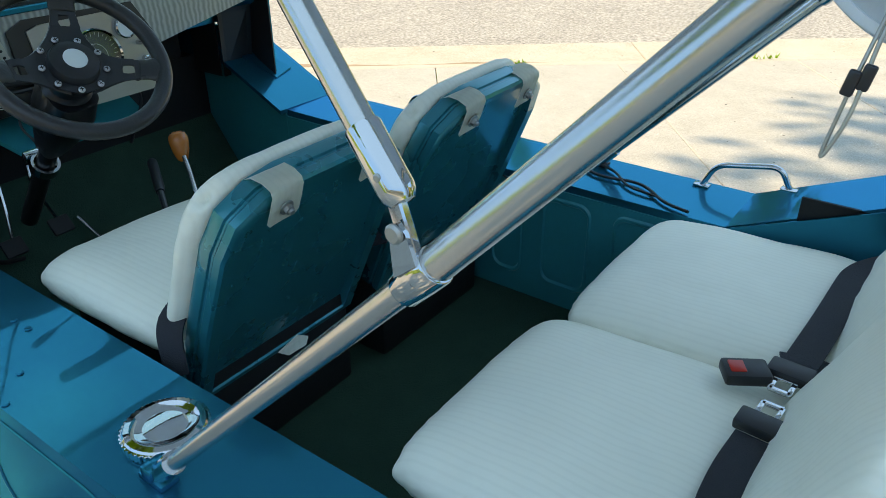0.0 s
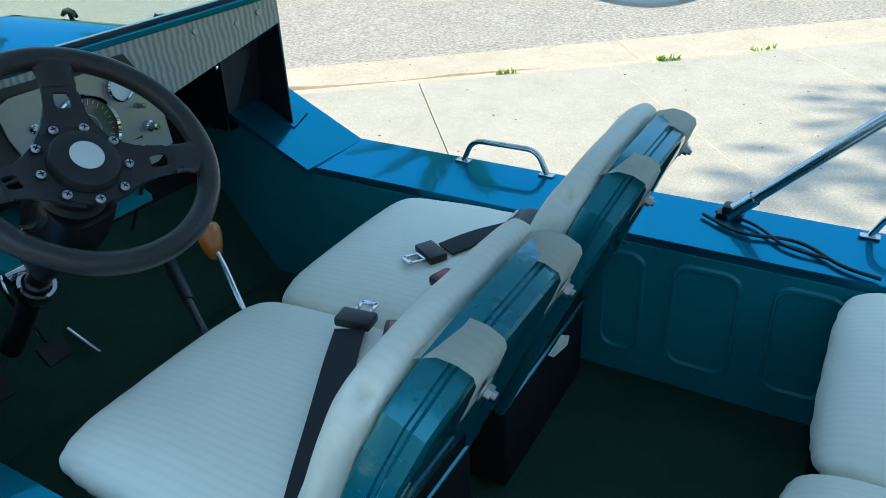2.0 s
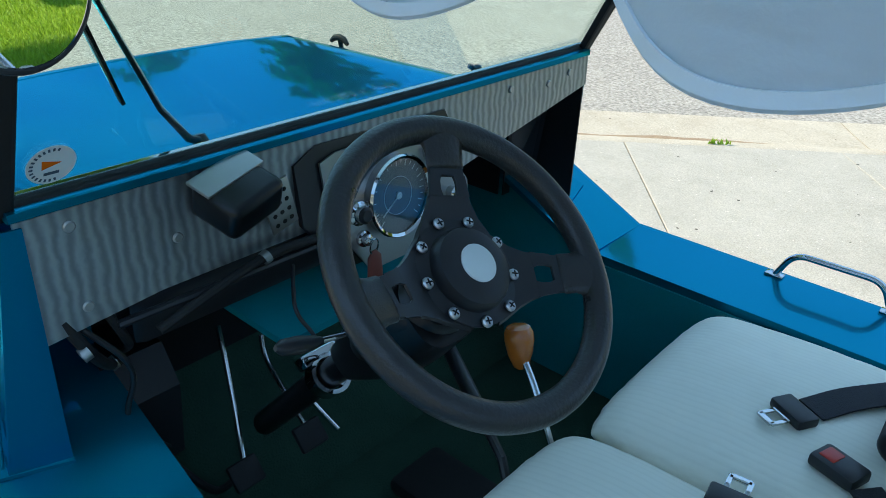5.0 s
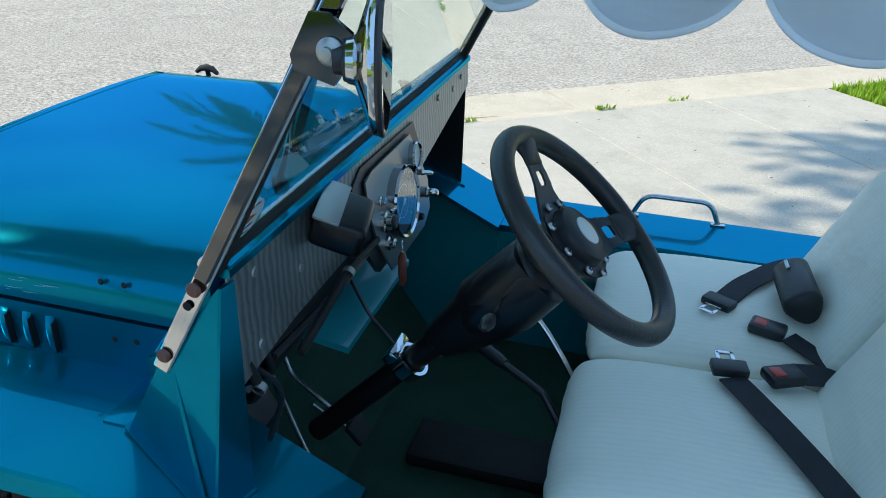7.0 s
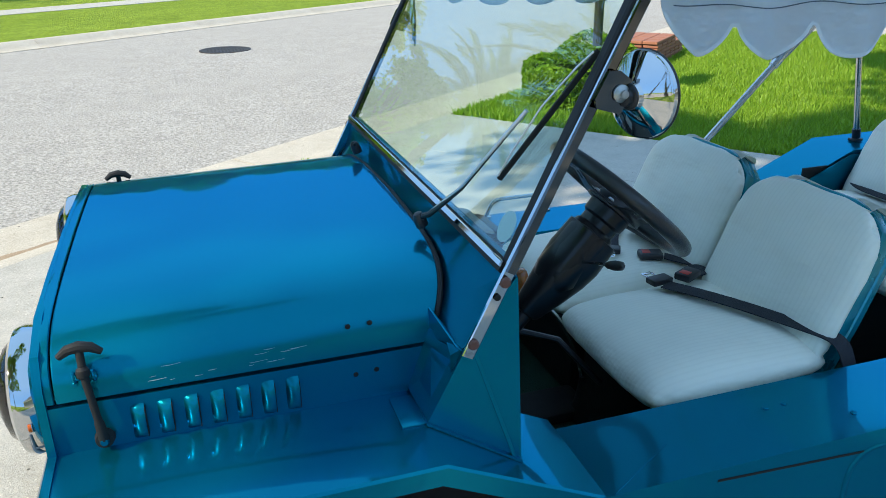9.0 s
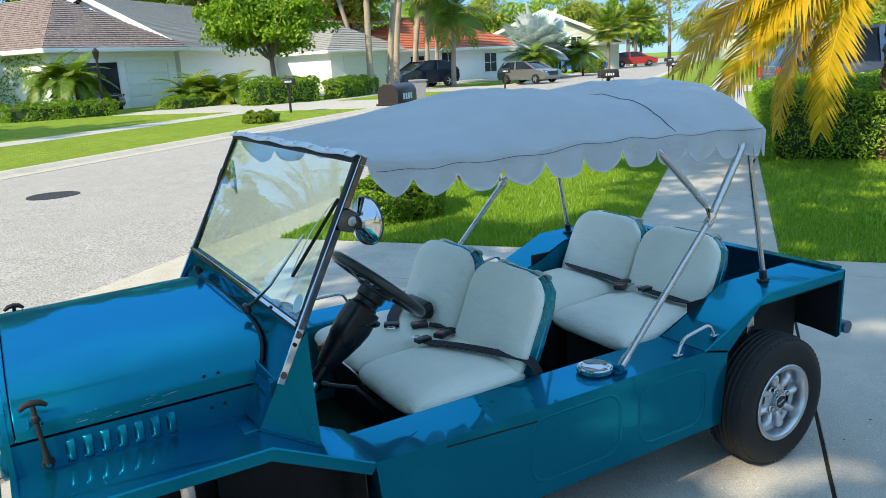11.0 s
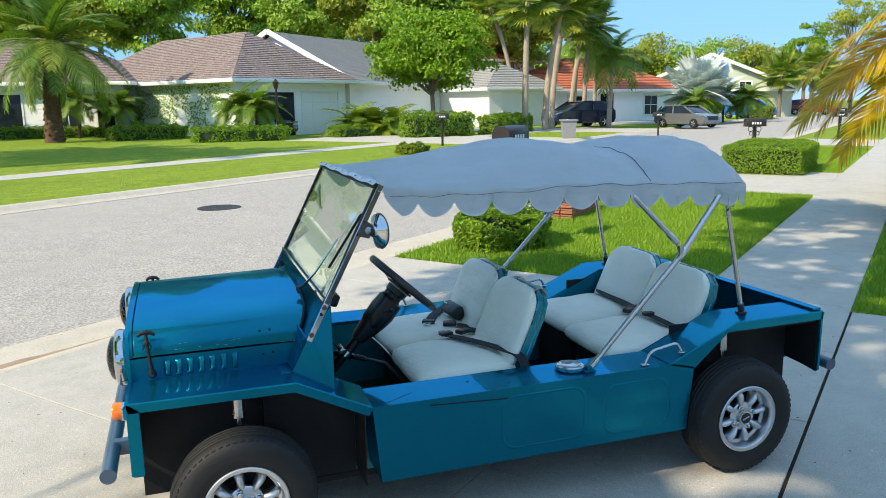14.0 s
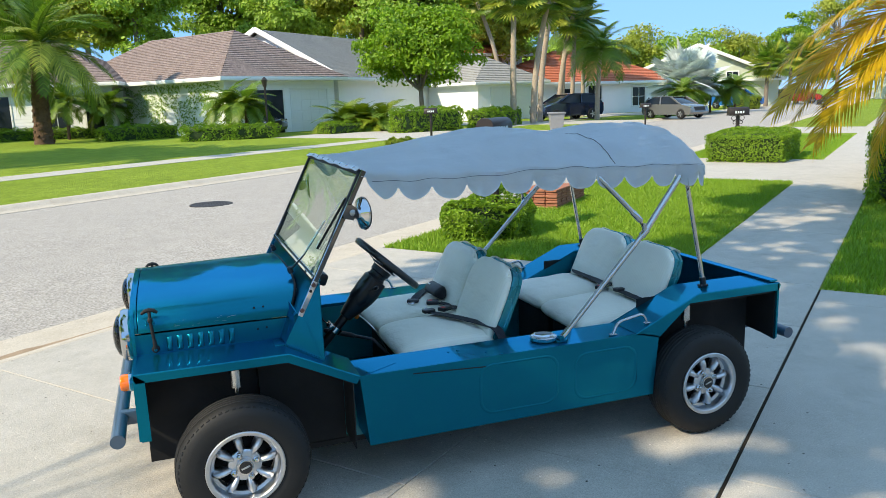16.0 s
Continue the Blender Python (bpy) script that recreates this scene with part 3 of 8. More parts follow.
both(engine_side, "side_panel", PAINT)
for s in (-1, 1):
    for k in range(7):
        bm = bmesh.new()
        x = -0.227 + k * 0.0388
        rings = []
        for i in range(9):
            t = i / 8
            w = math.sin(math.pi * min(1, max(0, t))) ** 0.45
            z = 0.692 + 0.062 * t
            rings.append([(x + dx, s * (0.461 + dy * w), z) for dx, dy in ((-0.012, 0.0), (-0.0095, 0.0035), (-0.006, 0.0085), (-0.001, 0.0125), (0.004, 0.0140), (0.008, 0.0142), (0.0096, 0.0136), (0.0098, 0.0))])
        loft(bm, rings)
        part("louvre", bm, PAINT, car, "", 70)
        bm = bmesh.new()
        rbox(bm, x + 0.0094, x + 0.0108, min(s * 0.4612, s * 0.4728), max(s * 0.4612, s * 0.4728), 0.699, 0.748, 0.0005)
        part("vent_slot", bm, BLACK_PAINT, car)
    for x, z in ((0.109, 0.736), (0.144, 0.739)):
        bm = bmesh.new()
        disc_screw(bm, (x, s * 0.4618, z), (0, s, 0), 0.0045, 0.001)
        part("hole", bm, BLACK_PAINT, car)


def wing(bm, s):
    """Flat front wing, its drop to the side box and the lip along its outer edge."""
    prof = [(-0.362, 0.684), (0.198, 0.684), (0.470, 0.552)]
    low = [(-0.352, 0.650), (0.190, 0.650), (0.452, 0.522)]
    yi = 0.448
    rows = []
    for (x, z), (xl, zl) in zip(prof, low):
        rows.append([(x, s * yi, z + 0.004), (x, s * (HW - 0.004), z), (x, s * HW, z - 0.004), (xl, s * HW, zl), (xl, s * (HW - 0.012), zl), (x, s * (HW - 0.012), z - 0.012), (x, s * yi, z - 0.008)])
    loft(bm, rows)


both(wing, "front_wing", PAINT)


def nose_strip(bm, s):
    slab(bm, [(-0.358, s * 0.672, 0.684), (-0.320, s * 0.672, 0.655), (-0.318, s * 0.672, 0.425), (-0.352, s * 0.672, 0.425)], (0, -s * 0.008, 0))


both(nose_strip, "wing_edge", PAINT)


def arch(bm, s):
    """Black inner wheel housing at the front."""
    box(bm, -0.34, 0.095, s * 0.30, s * 0.44, 0.24, 0.664)
    slab(bm, [(0.44, s * 0.475, 0.24), (0.44, s * 0.655, 0.24), (0.44, s * 0.655, 0.52), (0.20, s * 0.655, 0.640), (-0.335, s * 0.655, 0.646), (-0.335, s * 0.475, 0.646), (0.20, s * 0.475, 0.64), (0.44, s * 0.475, 0.52)], (0.004, 0, 0.003))
    slab(bm, [(-0.346, s * 0.30, 0.42), (-0.346, s * 0.655, 0.43), (-0.346, s * 0.655, 0.64), (-0.346, s * 0.30, 0.64)], (0.006, 0, 0))


both(arch, "wheel_housing", BLACK_PAINT)
both(lambda bm, s: slab(bm, [(0.096, s * 0.4745, 0.22), (0.096, s * 0.4745, 0.660), (0.20, s * 0.4745, 0.655), (0.438, s * 0.4745, 0.535), (0.438, s * 0.4745, 0.22)], (0, s * 0.004, 0)), "arch_liner", BLACK_PAINT)


def side_box(bm, s):
    """The hollow side box with its top deck, sloping up to the rear deck."""
    outer = [(0.495, 0.252), (1.836, 0.252), (1.862, 0.528), (1.760, 0.552), (0.466, 0.552)]
    a = [(x, s * HW, z) for x, z in outer]
    slab(bm, a, (0, -s * (HW - PIN), 0))
    bevel_all(bm, 0.004)


both(side_box, "side_box", PAINT)
for s in (-1, 1):
    bm = bmesh.new()
    bar(bm, (0.686, s * (HW + 0.0004), 0.528), (1.008, s * (HW + 0.0004), 0.510), 0.005, 0.0012, (0, s, 0))
    part("side_slot", bm, BLACK_PAINT, car)
    bm = bmesh.new()
    bar(bm, (0.641, s * 0.580, 0.5525), (0.487, s * 0.668, 0.5525), 0.004, 0.0022, (0, 0, 1))
    if s < 0:
        part("deck_fold", bm, PAINT, car)
    else:
        bm.free()


def emboss(bm, s, x0, x1, z0, z1, y, r=0.06, w=0.0022):
    pts = []
    for cx, cz, a0 in ((x1 - r, z1 - r, 0), (x0 + r, z1 - r, 90), (x0 + r, z0 + r, 180), (x1 - r, z0 + r, 270)):
        for k in range(7):
            a = radians(a0 + k * 15)
            pts.append((cx + r * math.cos(a), cz + r * math.sin(a)))
    rings = []
    for ins, h in ((-0.006, 0.0005), (-0.002, w), (0.004, w), (0.009, 0.0005)):
        ring = []
        for px, pz in pts:
            d = Vector((px - (x0 + x1) / 2, pz - (z0 + z1) / 2))
            f = 1 - ins / max(d.length, 0.01)
            ring.append(((x0 + x1) / 2 + d.x * f, y + s * h, (z0 + z1) / 2 + d.y * f))
        rings.append(ring)
    loft(bm, rings, True, False)


for s in (-1, 1):
    for x0, x1, z0, z1 in ((0.98, 1.345, 0.300, 0.515), (1.43, 1.742, 0.290, 0.500)):
        bm = bmesh.new()
        emboss(bm, s, x0, x1, z0, z1, s * HW)
        part("pressed_panel", bm, PAINT, car)
    for x0, x1 in ((1.19, 1.27), (1.328, 1.448), (1.508, 1.62), (1.69, 1.80)):
        bm = bmesh.new()
        emboss(bm, -s, x0, x1, 0.285, 0.512, s * 0.4687, 0.03, 0.006)
        part("pressed_panel", bm, INNER, car)
    bm = bmesh.new()
    box(bm, 0.471, 2.52, s * 0.4685, s * 0.4735, 0.215, 0.535)
    part("inner_side", bm, INNER, car)
    bm = bmesh.new()
    slab(bm, [(1.70, s * 0.4645, 0.535), (2.06, s * 0.4645, 0.688), (2.525, s * 0.4645, 0.690), (2.525, s * 0.4645, 0.30), (1.70, s * 0.4645, 0.30)], (0, s * 0.0035, 0))
    part("inner_side", bm, PAINT, car)


def rear_deck(bm, s):
    prof = [(1.742, 0.5535), (2.075, 0.700), (2.540, 0.702)]
    low = [(1.864, 0.520), (2.030, 0.660), (2.540, 0.664)]
    rows = []
    for (x, z), (xl, zl) in zip(prof, low):
        rows.append([(x, s * PIN, z), (x, s * (HW - 0.004), z), (x, s * HW, z - 0.004), (xl, s * HW, zl), (xl, s * (HW - 0.010), zl), (x + 0.02, s * (HW - 0.010), z - 0.014), (x + 0.01, s * PIN, z - 0.012)])
    loft(bm, rows)


both(rear_deck, "rear_wing", PAINT)


def rear_plate(bm, s):
    slab(bm, [(2.532, s * 0.40, 0.698), (2.532, s * HW, 0.698), (2.532, s * HW, 0.428), (2.532, s * (HW - 0.012), 0.416), (2.532, s * 0.40, 0.45)], (0.010, 0, 0))


both(rear_plate, "rear_corner_panel", PAINT)
bm = bmesh.new()
box(bm, 2.528, 2.538, -0.41, 0.41, 0.30, 0.708)
bevel_all(bm, 0.003)
part("tail_panel", bm, PAINT, car)
bm = bmesh.new()
box(bm, 2.5, 2.544, -0.655, 0.655, 0.7045, 0.712)
bevel_all(bm, 0.002)
part("rear_rail", bm, PAINT, car)


def rear_arch(bm, s):
    box(bm, 1.87, 2.52, s * 0.4745, s * 0.480, 0.24, 0.655)
    slab(bm, [(1.87, s * 0.481, 0.520), (1.87, s * 0.655, 0.520), (2.03, s * 0.655, 0.645), (2.52, s * 0.655, 0.650), (2.52, s * 0.481, 0.650), (2.03, s * 0.481, 0.645)], (0, 0, 0.012))
    slab(bm, [(2.526, s * 0.40, 0.44), (2.526, s * 0.66, 0.425), (2.526, s * 0.66, 0.66), (2.526, s * 0.40, 0.66)], (0.005, 0, 0))


both(rear_arch, "wheel_housing", BLACK_PAINT)
for s in (-1, 1):
    for x in (0.0, 2.06):
        bm = bmesh.new()
        tube(bm, [(x, s * 0.60, 0.56), (x - 0.002, s * 0.60, 0.655)], 0.021, 18)
        tube(bm, [(x, s * 0.60, 0.36), (x, s * 0.60, 0.565)], 0.009, 12)
        part("shock_absorber", bm, STEEL, car)

# floor, bulkhead and scuttle
bm = bmesh.new()
box(bm, 0.12, 2.53, -0.474, 0.474, 0.19, 0.215)
part("floor_pan", bm, BLACK_PAINT, car)
bm = bmesh.new()
box(bm, 0.24, 1.62, -0.467, 0.467, 0.2155, 0.228)
bevel_all(bm, 0.004)
part("carpet", bm, CARPET, car, "dark green-black floor carpet")
bm = bmesh.new()
slab(bm, [(0.10, -0.468, 0.50), (0.10, 0.468, 0.50), (0.30, 0.468, 0.226), (0.30, -0.468, 0.226)], (-0.006, 0, -0.004))
part("toe_board", bm, CARPET, car)
bm = bmesh.new()
box(bm, 0.10, 0.112, -0.40, 0.40, 0.48, 0.84)
part("bulkhead", bm, BLACK_PAINT, car)
bm = bmesh.new()
box(bm, 0.113, 0.118, -0.468, 0.468, 0.44, 0.668)
part("bulkhead", bm, BLACK_PAINT, car)
for s in (-1, 1):
    bm = bmesh.new()
    slab(bm, [(0.112, s * 0.4685, 0.226), (0.112, s * 0.4685, 0.672), (0.205, s * 0.4685, 0.670), (0.470, s * 0.4685, 0.545), (0.470, s * 0.4685, 0.226)], (0, s * 0.004, 0))
    part("footwell_side", bm, INNER, car)


def scuttle(bm):
    front = [(0.240, -0.560, 0.690), (0.240, -0.560, 0.80), (0.256, -0.454, 0.815), (0.283, -0.395, 0.868), (0.290, 0, 0.888), (0.283, 0.395, 0.868), (0.256, 0.454, 0.815), (0.240, 0.560, 0.80), (0.240, 0.560, 0.690)]
    back = [(0.335, -0.562, 0.60), (0.335, -0.562, 0.84), (0.332, -0.556, 0.924), (0.328, -0.40, 0.928), (0.328, 0, 0.928), (0.328, 0.40, 0.928), (0.332, 0.556, 0.924), (0.335, 0.562, 0.84), (0.335, 0.562, 0.60)]
    mid = [((a[0] * 0.45 + b[0] * 0.55), a[1] * 0.5 + b[1] * 0.5, (a[2] * 0.45 + b[2] * 0.55) + 0.002) for a, b in zip(front, back)]
    loft(bm, [front, mid, back], False)
    bmesh.ops.solidify(bm, geom=bm.faces[:], thickness=0.004)


bm = bmesh.new()
scuttle(bm)
part("scuttle", bm, PAINT, car)


def post(bm, s):
    """Faceted corner post from the wing up to the screen, with its foot on the side box."""
    t, a, b, c = (0.262, s * 0.566, 0.808), (0.200, s * 0.566, 0.690), (0.338, -0.612 if s < 0 else 0.567, 0.618), (0.346, s * 0.562, 0.916)
    u = [Vector(p) for p in (t, a, b, c)]
    w = [p + Vector((0, -s * 0.006, 0)) for p in u]
    a4, b4 = [bm.verts.new(p) for p in u], [bm.verts.new(p) for p in w]
    for i, j, k in ((0, 1, 2), (0, 2, 3)):
        bm.faces.new((a4[i], a4[j], a4[k]))
        bm.faces.new((b4[k], b4[j], b4[i]))
    for i, j in ((0, 1), (1, 2), (2, 3), (3, 0)):
        bm.faces.new((a4[i], b4[i], b4[j], a4[j]))


def post_front(bm, s):
    slab(bm, [(0.196, s * 0.462, 0.692), (0.200, s * 0.566, 0.690), (0.262, s * 0.566, 0.808), (0.236, s * 0.462, 0.80)], (0.004, 0, 0))


def post_inner(bm, s):
    slab(bm, [(0.338, s * 0.612, 0.618), (0.346, s * 0.562, 0.916), (0.350, s * 0.54, 0.916), (0.352, s * 0.545, 0.610)], (0.004, 0, 0))


def post_base(bm, s):
    slab(bm, [(0.196, s * 0.572, 0.693), (0.340, s * 0.622, 0.622), (0.360, s * 0.545, 0.612), (0.20, s * 0.50, 0.693)], (0, 0, -0.005))


both(post, "corner_post", PAINT)
both(post_front, "post_front", PAINT)
for s in (-1, 1):
    bm = bmesh.new()
    low = -0.6135 if s < 0 else 0.5685
    bar(bm, (0.276, s * 0.5675, 0.806), (0.330, low, 0.624), 0.006, 0.003, (0, s, 0))
    part("post_bead", bm, PAINT, car)
    bm = bmesh.new()
    rbox(bm, 0.158, 0.202, min(s * 0.478, s * 0.566), max(s * 0.478, s * 0.566), 0.684, 0.6895, 0.0015)
    part("wing_pad", bm, PAINT, car)
both(lambda bm, s: slab(bm, [(0.234, s * 0.452, 0.780), (0.264, s * 0.566, 0.800), (0.250, s * 0.560, 0.812), (0.2385, s * 0.452, 0.832)], (0.003, 0, 0)), "scuttle_flange", PAINT)
bm = bmesh.new()
post_inner(bm, -1)
part("post_inner", bm, PAINT, car)
both(post_base, "post_base", PAINT)
bm = bmesh.new()
slab(bm, [(0.225, 0.5555, 0.69), (0.262, 0.5555, 0.80), (0.348, 0.5555, 0.915), (0.348, 0.5555, 0.608)], (0, -0.003, 0))
part("post_lining", bm, SATIN, car)
bm = bmesh.new()
box(bm, 0.119, 0.236, 0.4405, 0.4445, 0.62, 0.83)
part("cowl_lining", bm, SATIN, car)
bm = bmesh.new()
slab(bm, [(0.2445, 0.445, 0.62), (0.2445, 0.552, 0.62), (0.272, 0.552, 0.83), (0.250, 0.445, 0.83)], (0.003, 0, 0))
part("cowl_lining", bm, SATIN, car)

# headlamps, indicators and bumpers
for s in (-1, 1):
    m = axis_pose((-0.338, s * 0.352, 0.748), (-1, 0, 0))
    bm = bmesh.new()
    lathe(bm, [(0.088, -0.01), (0.092, 0.010), (0.100, 0.030), (0.103, 0.045), (0.099, 0.058), (0.089, 0.064), (0.086, 0.060)], m, 40)
    lamp = part("headlamp", bm, CHROME, car, "round headlamp with a chrome rim")
    bm = bmesh.new()
    lathe(bm, [(0.087, 0.060), (0.075, 0.076), (0.05, 0.088), (0.02, 0.094), (0.001, 0.095)], m, 40)
    part("lens", bm, LAMPGLASS, lamp)
    bm = bmesh.new()
    lathe(bm, [(0.084, 0.058), (0.05, 0.030), (0.012, 0.02), (0.001, 0.02)], m, 32)
    part("reflector", bm, CHROME, lamp)
    m = axis_pose((-0.362, s * 0.575, 0.628), (-1, 0, 0))
    bm = bmesh.new()
    lathe(bm, [(0.034, 0), (0.036, 0.012), (0.034, 0.016), (0.001, 0.016)], m, 28)
    ind = part("indicator", bm, CHROME, car, "orange indicator lamp on a chrome base")
    bm = bmesh.new()
    lathe(bm, [(0.031, 0.015), (0.032, 0.036), (0.027, 0.046), (0.001, 0.050)], m, 28)
    part("lens", bm, ORANGE, ind)
for x, sx in ((-0.435, -1), (2.645, 1)):
    bm = bmesh.new()
    tube(bm, [(x, -0.64, 0.428), (x, 0.64, 0.428)], 0.027, 20)
    bevel_all(bm, 0.004)
    bumper = part("bumper", bm, GREYBLUE, car, "slate-blue tubular bumper bar")
    for y in (-0.40, 0.40):
        bm = bmesh.new()
        rbox(bm, min(x, x - sx * 0.10), max(x, x - sx * 0.10), y - 0.018, y + 0.018, 0.40, 0.455, 0.004)
        part("bracket", bm, GREYBLUE, bumper)

# bonnet catches
for s in (-1, 1):
    bm = bmesh.new()
    tube(bm, rounded([(-0.278, s * 0.476, 0.712), (-0.282, s * 0.478, 0.76), (-0.288, s * 0.474, 0.82), (-0.289, s * 0.466, 0.858)], 0.02), [0.0085, 0.0072] + [0.0058] * 14 + [0.0062], 12)
    lathe(bm, [(0.004, -0.010), (0.0085, -0.006), (0.0098, 0.0), (0.0085, 0.006), (0.004, 0.010)], axis_pose((-0.2885, s * 0.4735, 0.826), (0, 0, 1)), 16)
    tube(bm, [(-0.318, s * 0.464, 0.851), (-0.305, s * 0.465, 0.861), (-0.289, s * 0.465, 0.864), (-0.273, s * 0.465, 0.861), (-0.260, s * 0.464, 0.851)], [0.005, 0.0075, 0.0085, 0.0075, 0.005], 10)
    lathe(bm, [(0.013, 0), (0.015, 0.004), (0.013, 0.015), (0.004, 0.017)], axis_pose((-0.278, s * 0.462, 0.709), (0, s, 0)), 16)
    catch = part("bonnet_catch", bm, RUBBER, car, "black rubber T-shaped bonnet catch")
    bm = bmesh.new()
    disc_screw(bm, (-0.278, s * 0.479, 0.709), (0, s, 0), 0.007, 0.005)
    part("rivet", bm, PAINT, catch)
    bm = bmesh.new()
    for x in (-0.302, -0.276):
        torus(bm, 0.0075, 0.0022, axis_pose((x, s * 0.466, 0.816), (1, 0, 0.2)), 20, 6)
        disc_screw(bm, (x - 0.002, s * 0.4635, 0.803), (0, s, 0.1), 0.004, 0.002)
    part("hook", bm, PAINT, catch)

# wheels
def wheel(x, s):
    zc = GZ + 0.248
    m = Matrix.Translation((x, s * 0.660, zc)) @ Matrix(((1, 0, 0, 0), (0, 0, s, 0), (0, 1, 0, 0), (0, 0, 0, 1)))
    bm = bmesh.new()
    prof = [(0.138, -0.070), (0.165, -0.080), (0.205, -0.083), (0.232, -0.076), (0.244, -0.062), (0.248, -0.040), (0.2485, 0.0), (0.248, 0.040), (0.244, 0.062), (0.232, 0.076), (0.205, 0.084), (0.165, 0.081), (0.142, 0.072)]
    lathe(bm, prof, m, 72, False)
    for k in range(60):
        a = 2 * math.pi * k / 60
        for h in (-0.064, 0.064):
            rbox(bm, 0.229, 0.2425, -0.0075, 0.0075, h - 0.009, h + 0.007, 0.002, m @ Matrix.Rotation(a, 4, "Z"), 1)
    for h in (-0.03, -0.01, 0.01, 0.03):
        torus(bm, 0.2475, 0.005, m @ Matrix.Translation((0, 0, h)), 60, 6)
    w = part("wheel", bm, RUBBER, car, "black tyre on an eight-spoke alloy rim")
    bm = bmesh.new()
    lathe(bm, [(0.144, 0.066), (0.1475, 0.074), (0.1475, 0.080), (0.144, 0.0825), (0.132, 0.080), (0.1285, 0.076), (0.126, 0.060), (0.124, 0.034), (0.112, 0.030), (0.110, 0.026), (0.122, 0.020), (0.122, -0.06), (0.130, -0.07), (0.139, -0.072)], m, 64, False)
    lathe(bm, [(0.060, 0.020), (0.064, 0.030), (0.062, 0.043), (0.056, 0.047), (0.034, 0.048), (0.032, 0.060), (0.001, 0.060)], m, 40)
    for k in range(8):
        r = m @ Matrix.Rotation(2 * math.pi * k / 8 + 0.2, 4, "Z")
        rings = []
        for rad, hw, h0, h1 in ((0.046, 0.008, 0.028, 0.047), (0.056, 0.0115, 0.026, 0.056), (0.070, 0.0145, 0.024, 0.063), (0.086, 0.0170, 0.022, 0.066), (0.101, 0.0180, 0.020, 0.065), (0.112, 0.0165, 0.018, 0.059), (0.120, 0.0125, 0.018, 0.048), (0.1255, 0.006, 0.018, 0.034)):
            rings.append([r @ Vector((rad, -hw * math.cos(t), h0 + (h1 - h0) * math.sin(t) ** 0.8)) for t in (math.pi * q / 10 for q in range(11))])
        loft(bm, rings)
    rim = part("rim", bm, ALLOY, w, "cast alloy rim with eight spokes")
    bm = bmesh.new()
    lathe(bm, [(0.028, 0.05), (0.0295, 0.062), (0.0285, 0.067), (0.025, 0.0685), (0.001, 0.0685)], m, 32)
    part("centre_cap", bm, CHROME, w)
    bm = bmesh.new()
    lathe(bm, [(0.0245, 0.067), (0.0245, 0.0700), (0.001, 0.0704)], m, 32)
    part("cap_disc", bm, PLASTIC, w)
    bm = bmesh.new()
    rbox(bm, -0.017, 0.017, -0.0035, 0.0035, 0.0698, 0.0712, 0.0005, m @ Matrix.Rotation(0.35, 4, "Z"))
    part("cap_bar", bm, ALLOY, w)
    bm = bmesh.new()
    lathe(bm, [(0.118, -0.058), (0.118, -0.030), (0.040, -0.026), (0.001, -0.026)], m, 28)
    part("brake_drum", bm, BLACK_PAINT, w)
    for k in range(4):
        a = 2 * math.pi * k / 4 + 0.45
        bm = bmesh.new()
        lathe(bm, [(0.0125, 0.04), (0.0125, 0.058), (0.010, 0.060), (0.0085, 0.068), (0.004, 0.070), (0.001, 0.070)], m @ Matrix.Translation((0.047 * math.cos(a), 0.047 * math.sin(a), 0)), 6)
        part("wheel_nut", bm, CHROME, w, "", 20)


for x in (0.0, 2.10):
    for s in (-1, 1):
        wheel(x, s)
for x in (0.0, 2.1):
    bm = bmesh.new()
    tube(bm, [(x, -0.60, GZ + 0.248), (x, 0.60, GZ + 0.248)], 0.025, 12)
    part("axle", bm, BLACK_PAINT, car)
for name, x0, x1, y, z0, z1 in (("engine", -0.30, 0.095, 0.29, 0.20, 0.62), ("rear_subframe", 1.95, 2.25, 0.39, 0.235, 0.30)):
    bm = bmesh.new()
    rbox(bm, x0, x1, -y, y, z0, z1, 0.03)
    part(name, bm, BLACK_PAINT, car)

# windscreen
SX, SZ = 0.3305, 0.930           # base of the glass
RAKE = 0.505


def on_glass(y, z, out=0.0):
    n = Vector((-1, 0, RAKE)).normalized()
    return Vector((SX + (z - SZ) * RAKE, y, z)) + n * out


bm = bmesh.new()
slab(bm, [on_glass(-0.548, 0.935, -0.0025), on_glass(0.548, 0.935, -0.0025), on_glass(0.535, 1.335, -0.0025), on_glass(-0.535, 1.335, -0.0025)], Vector((-1, 0, RAKE)).normalized() * 0.005)
screen = part("windscreen_glass", bm, GLASS, car, "raked flat pane of faintly green glass", 0)
screen.visible_shadow = False


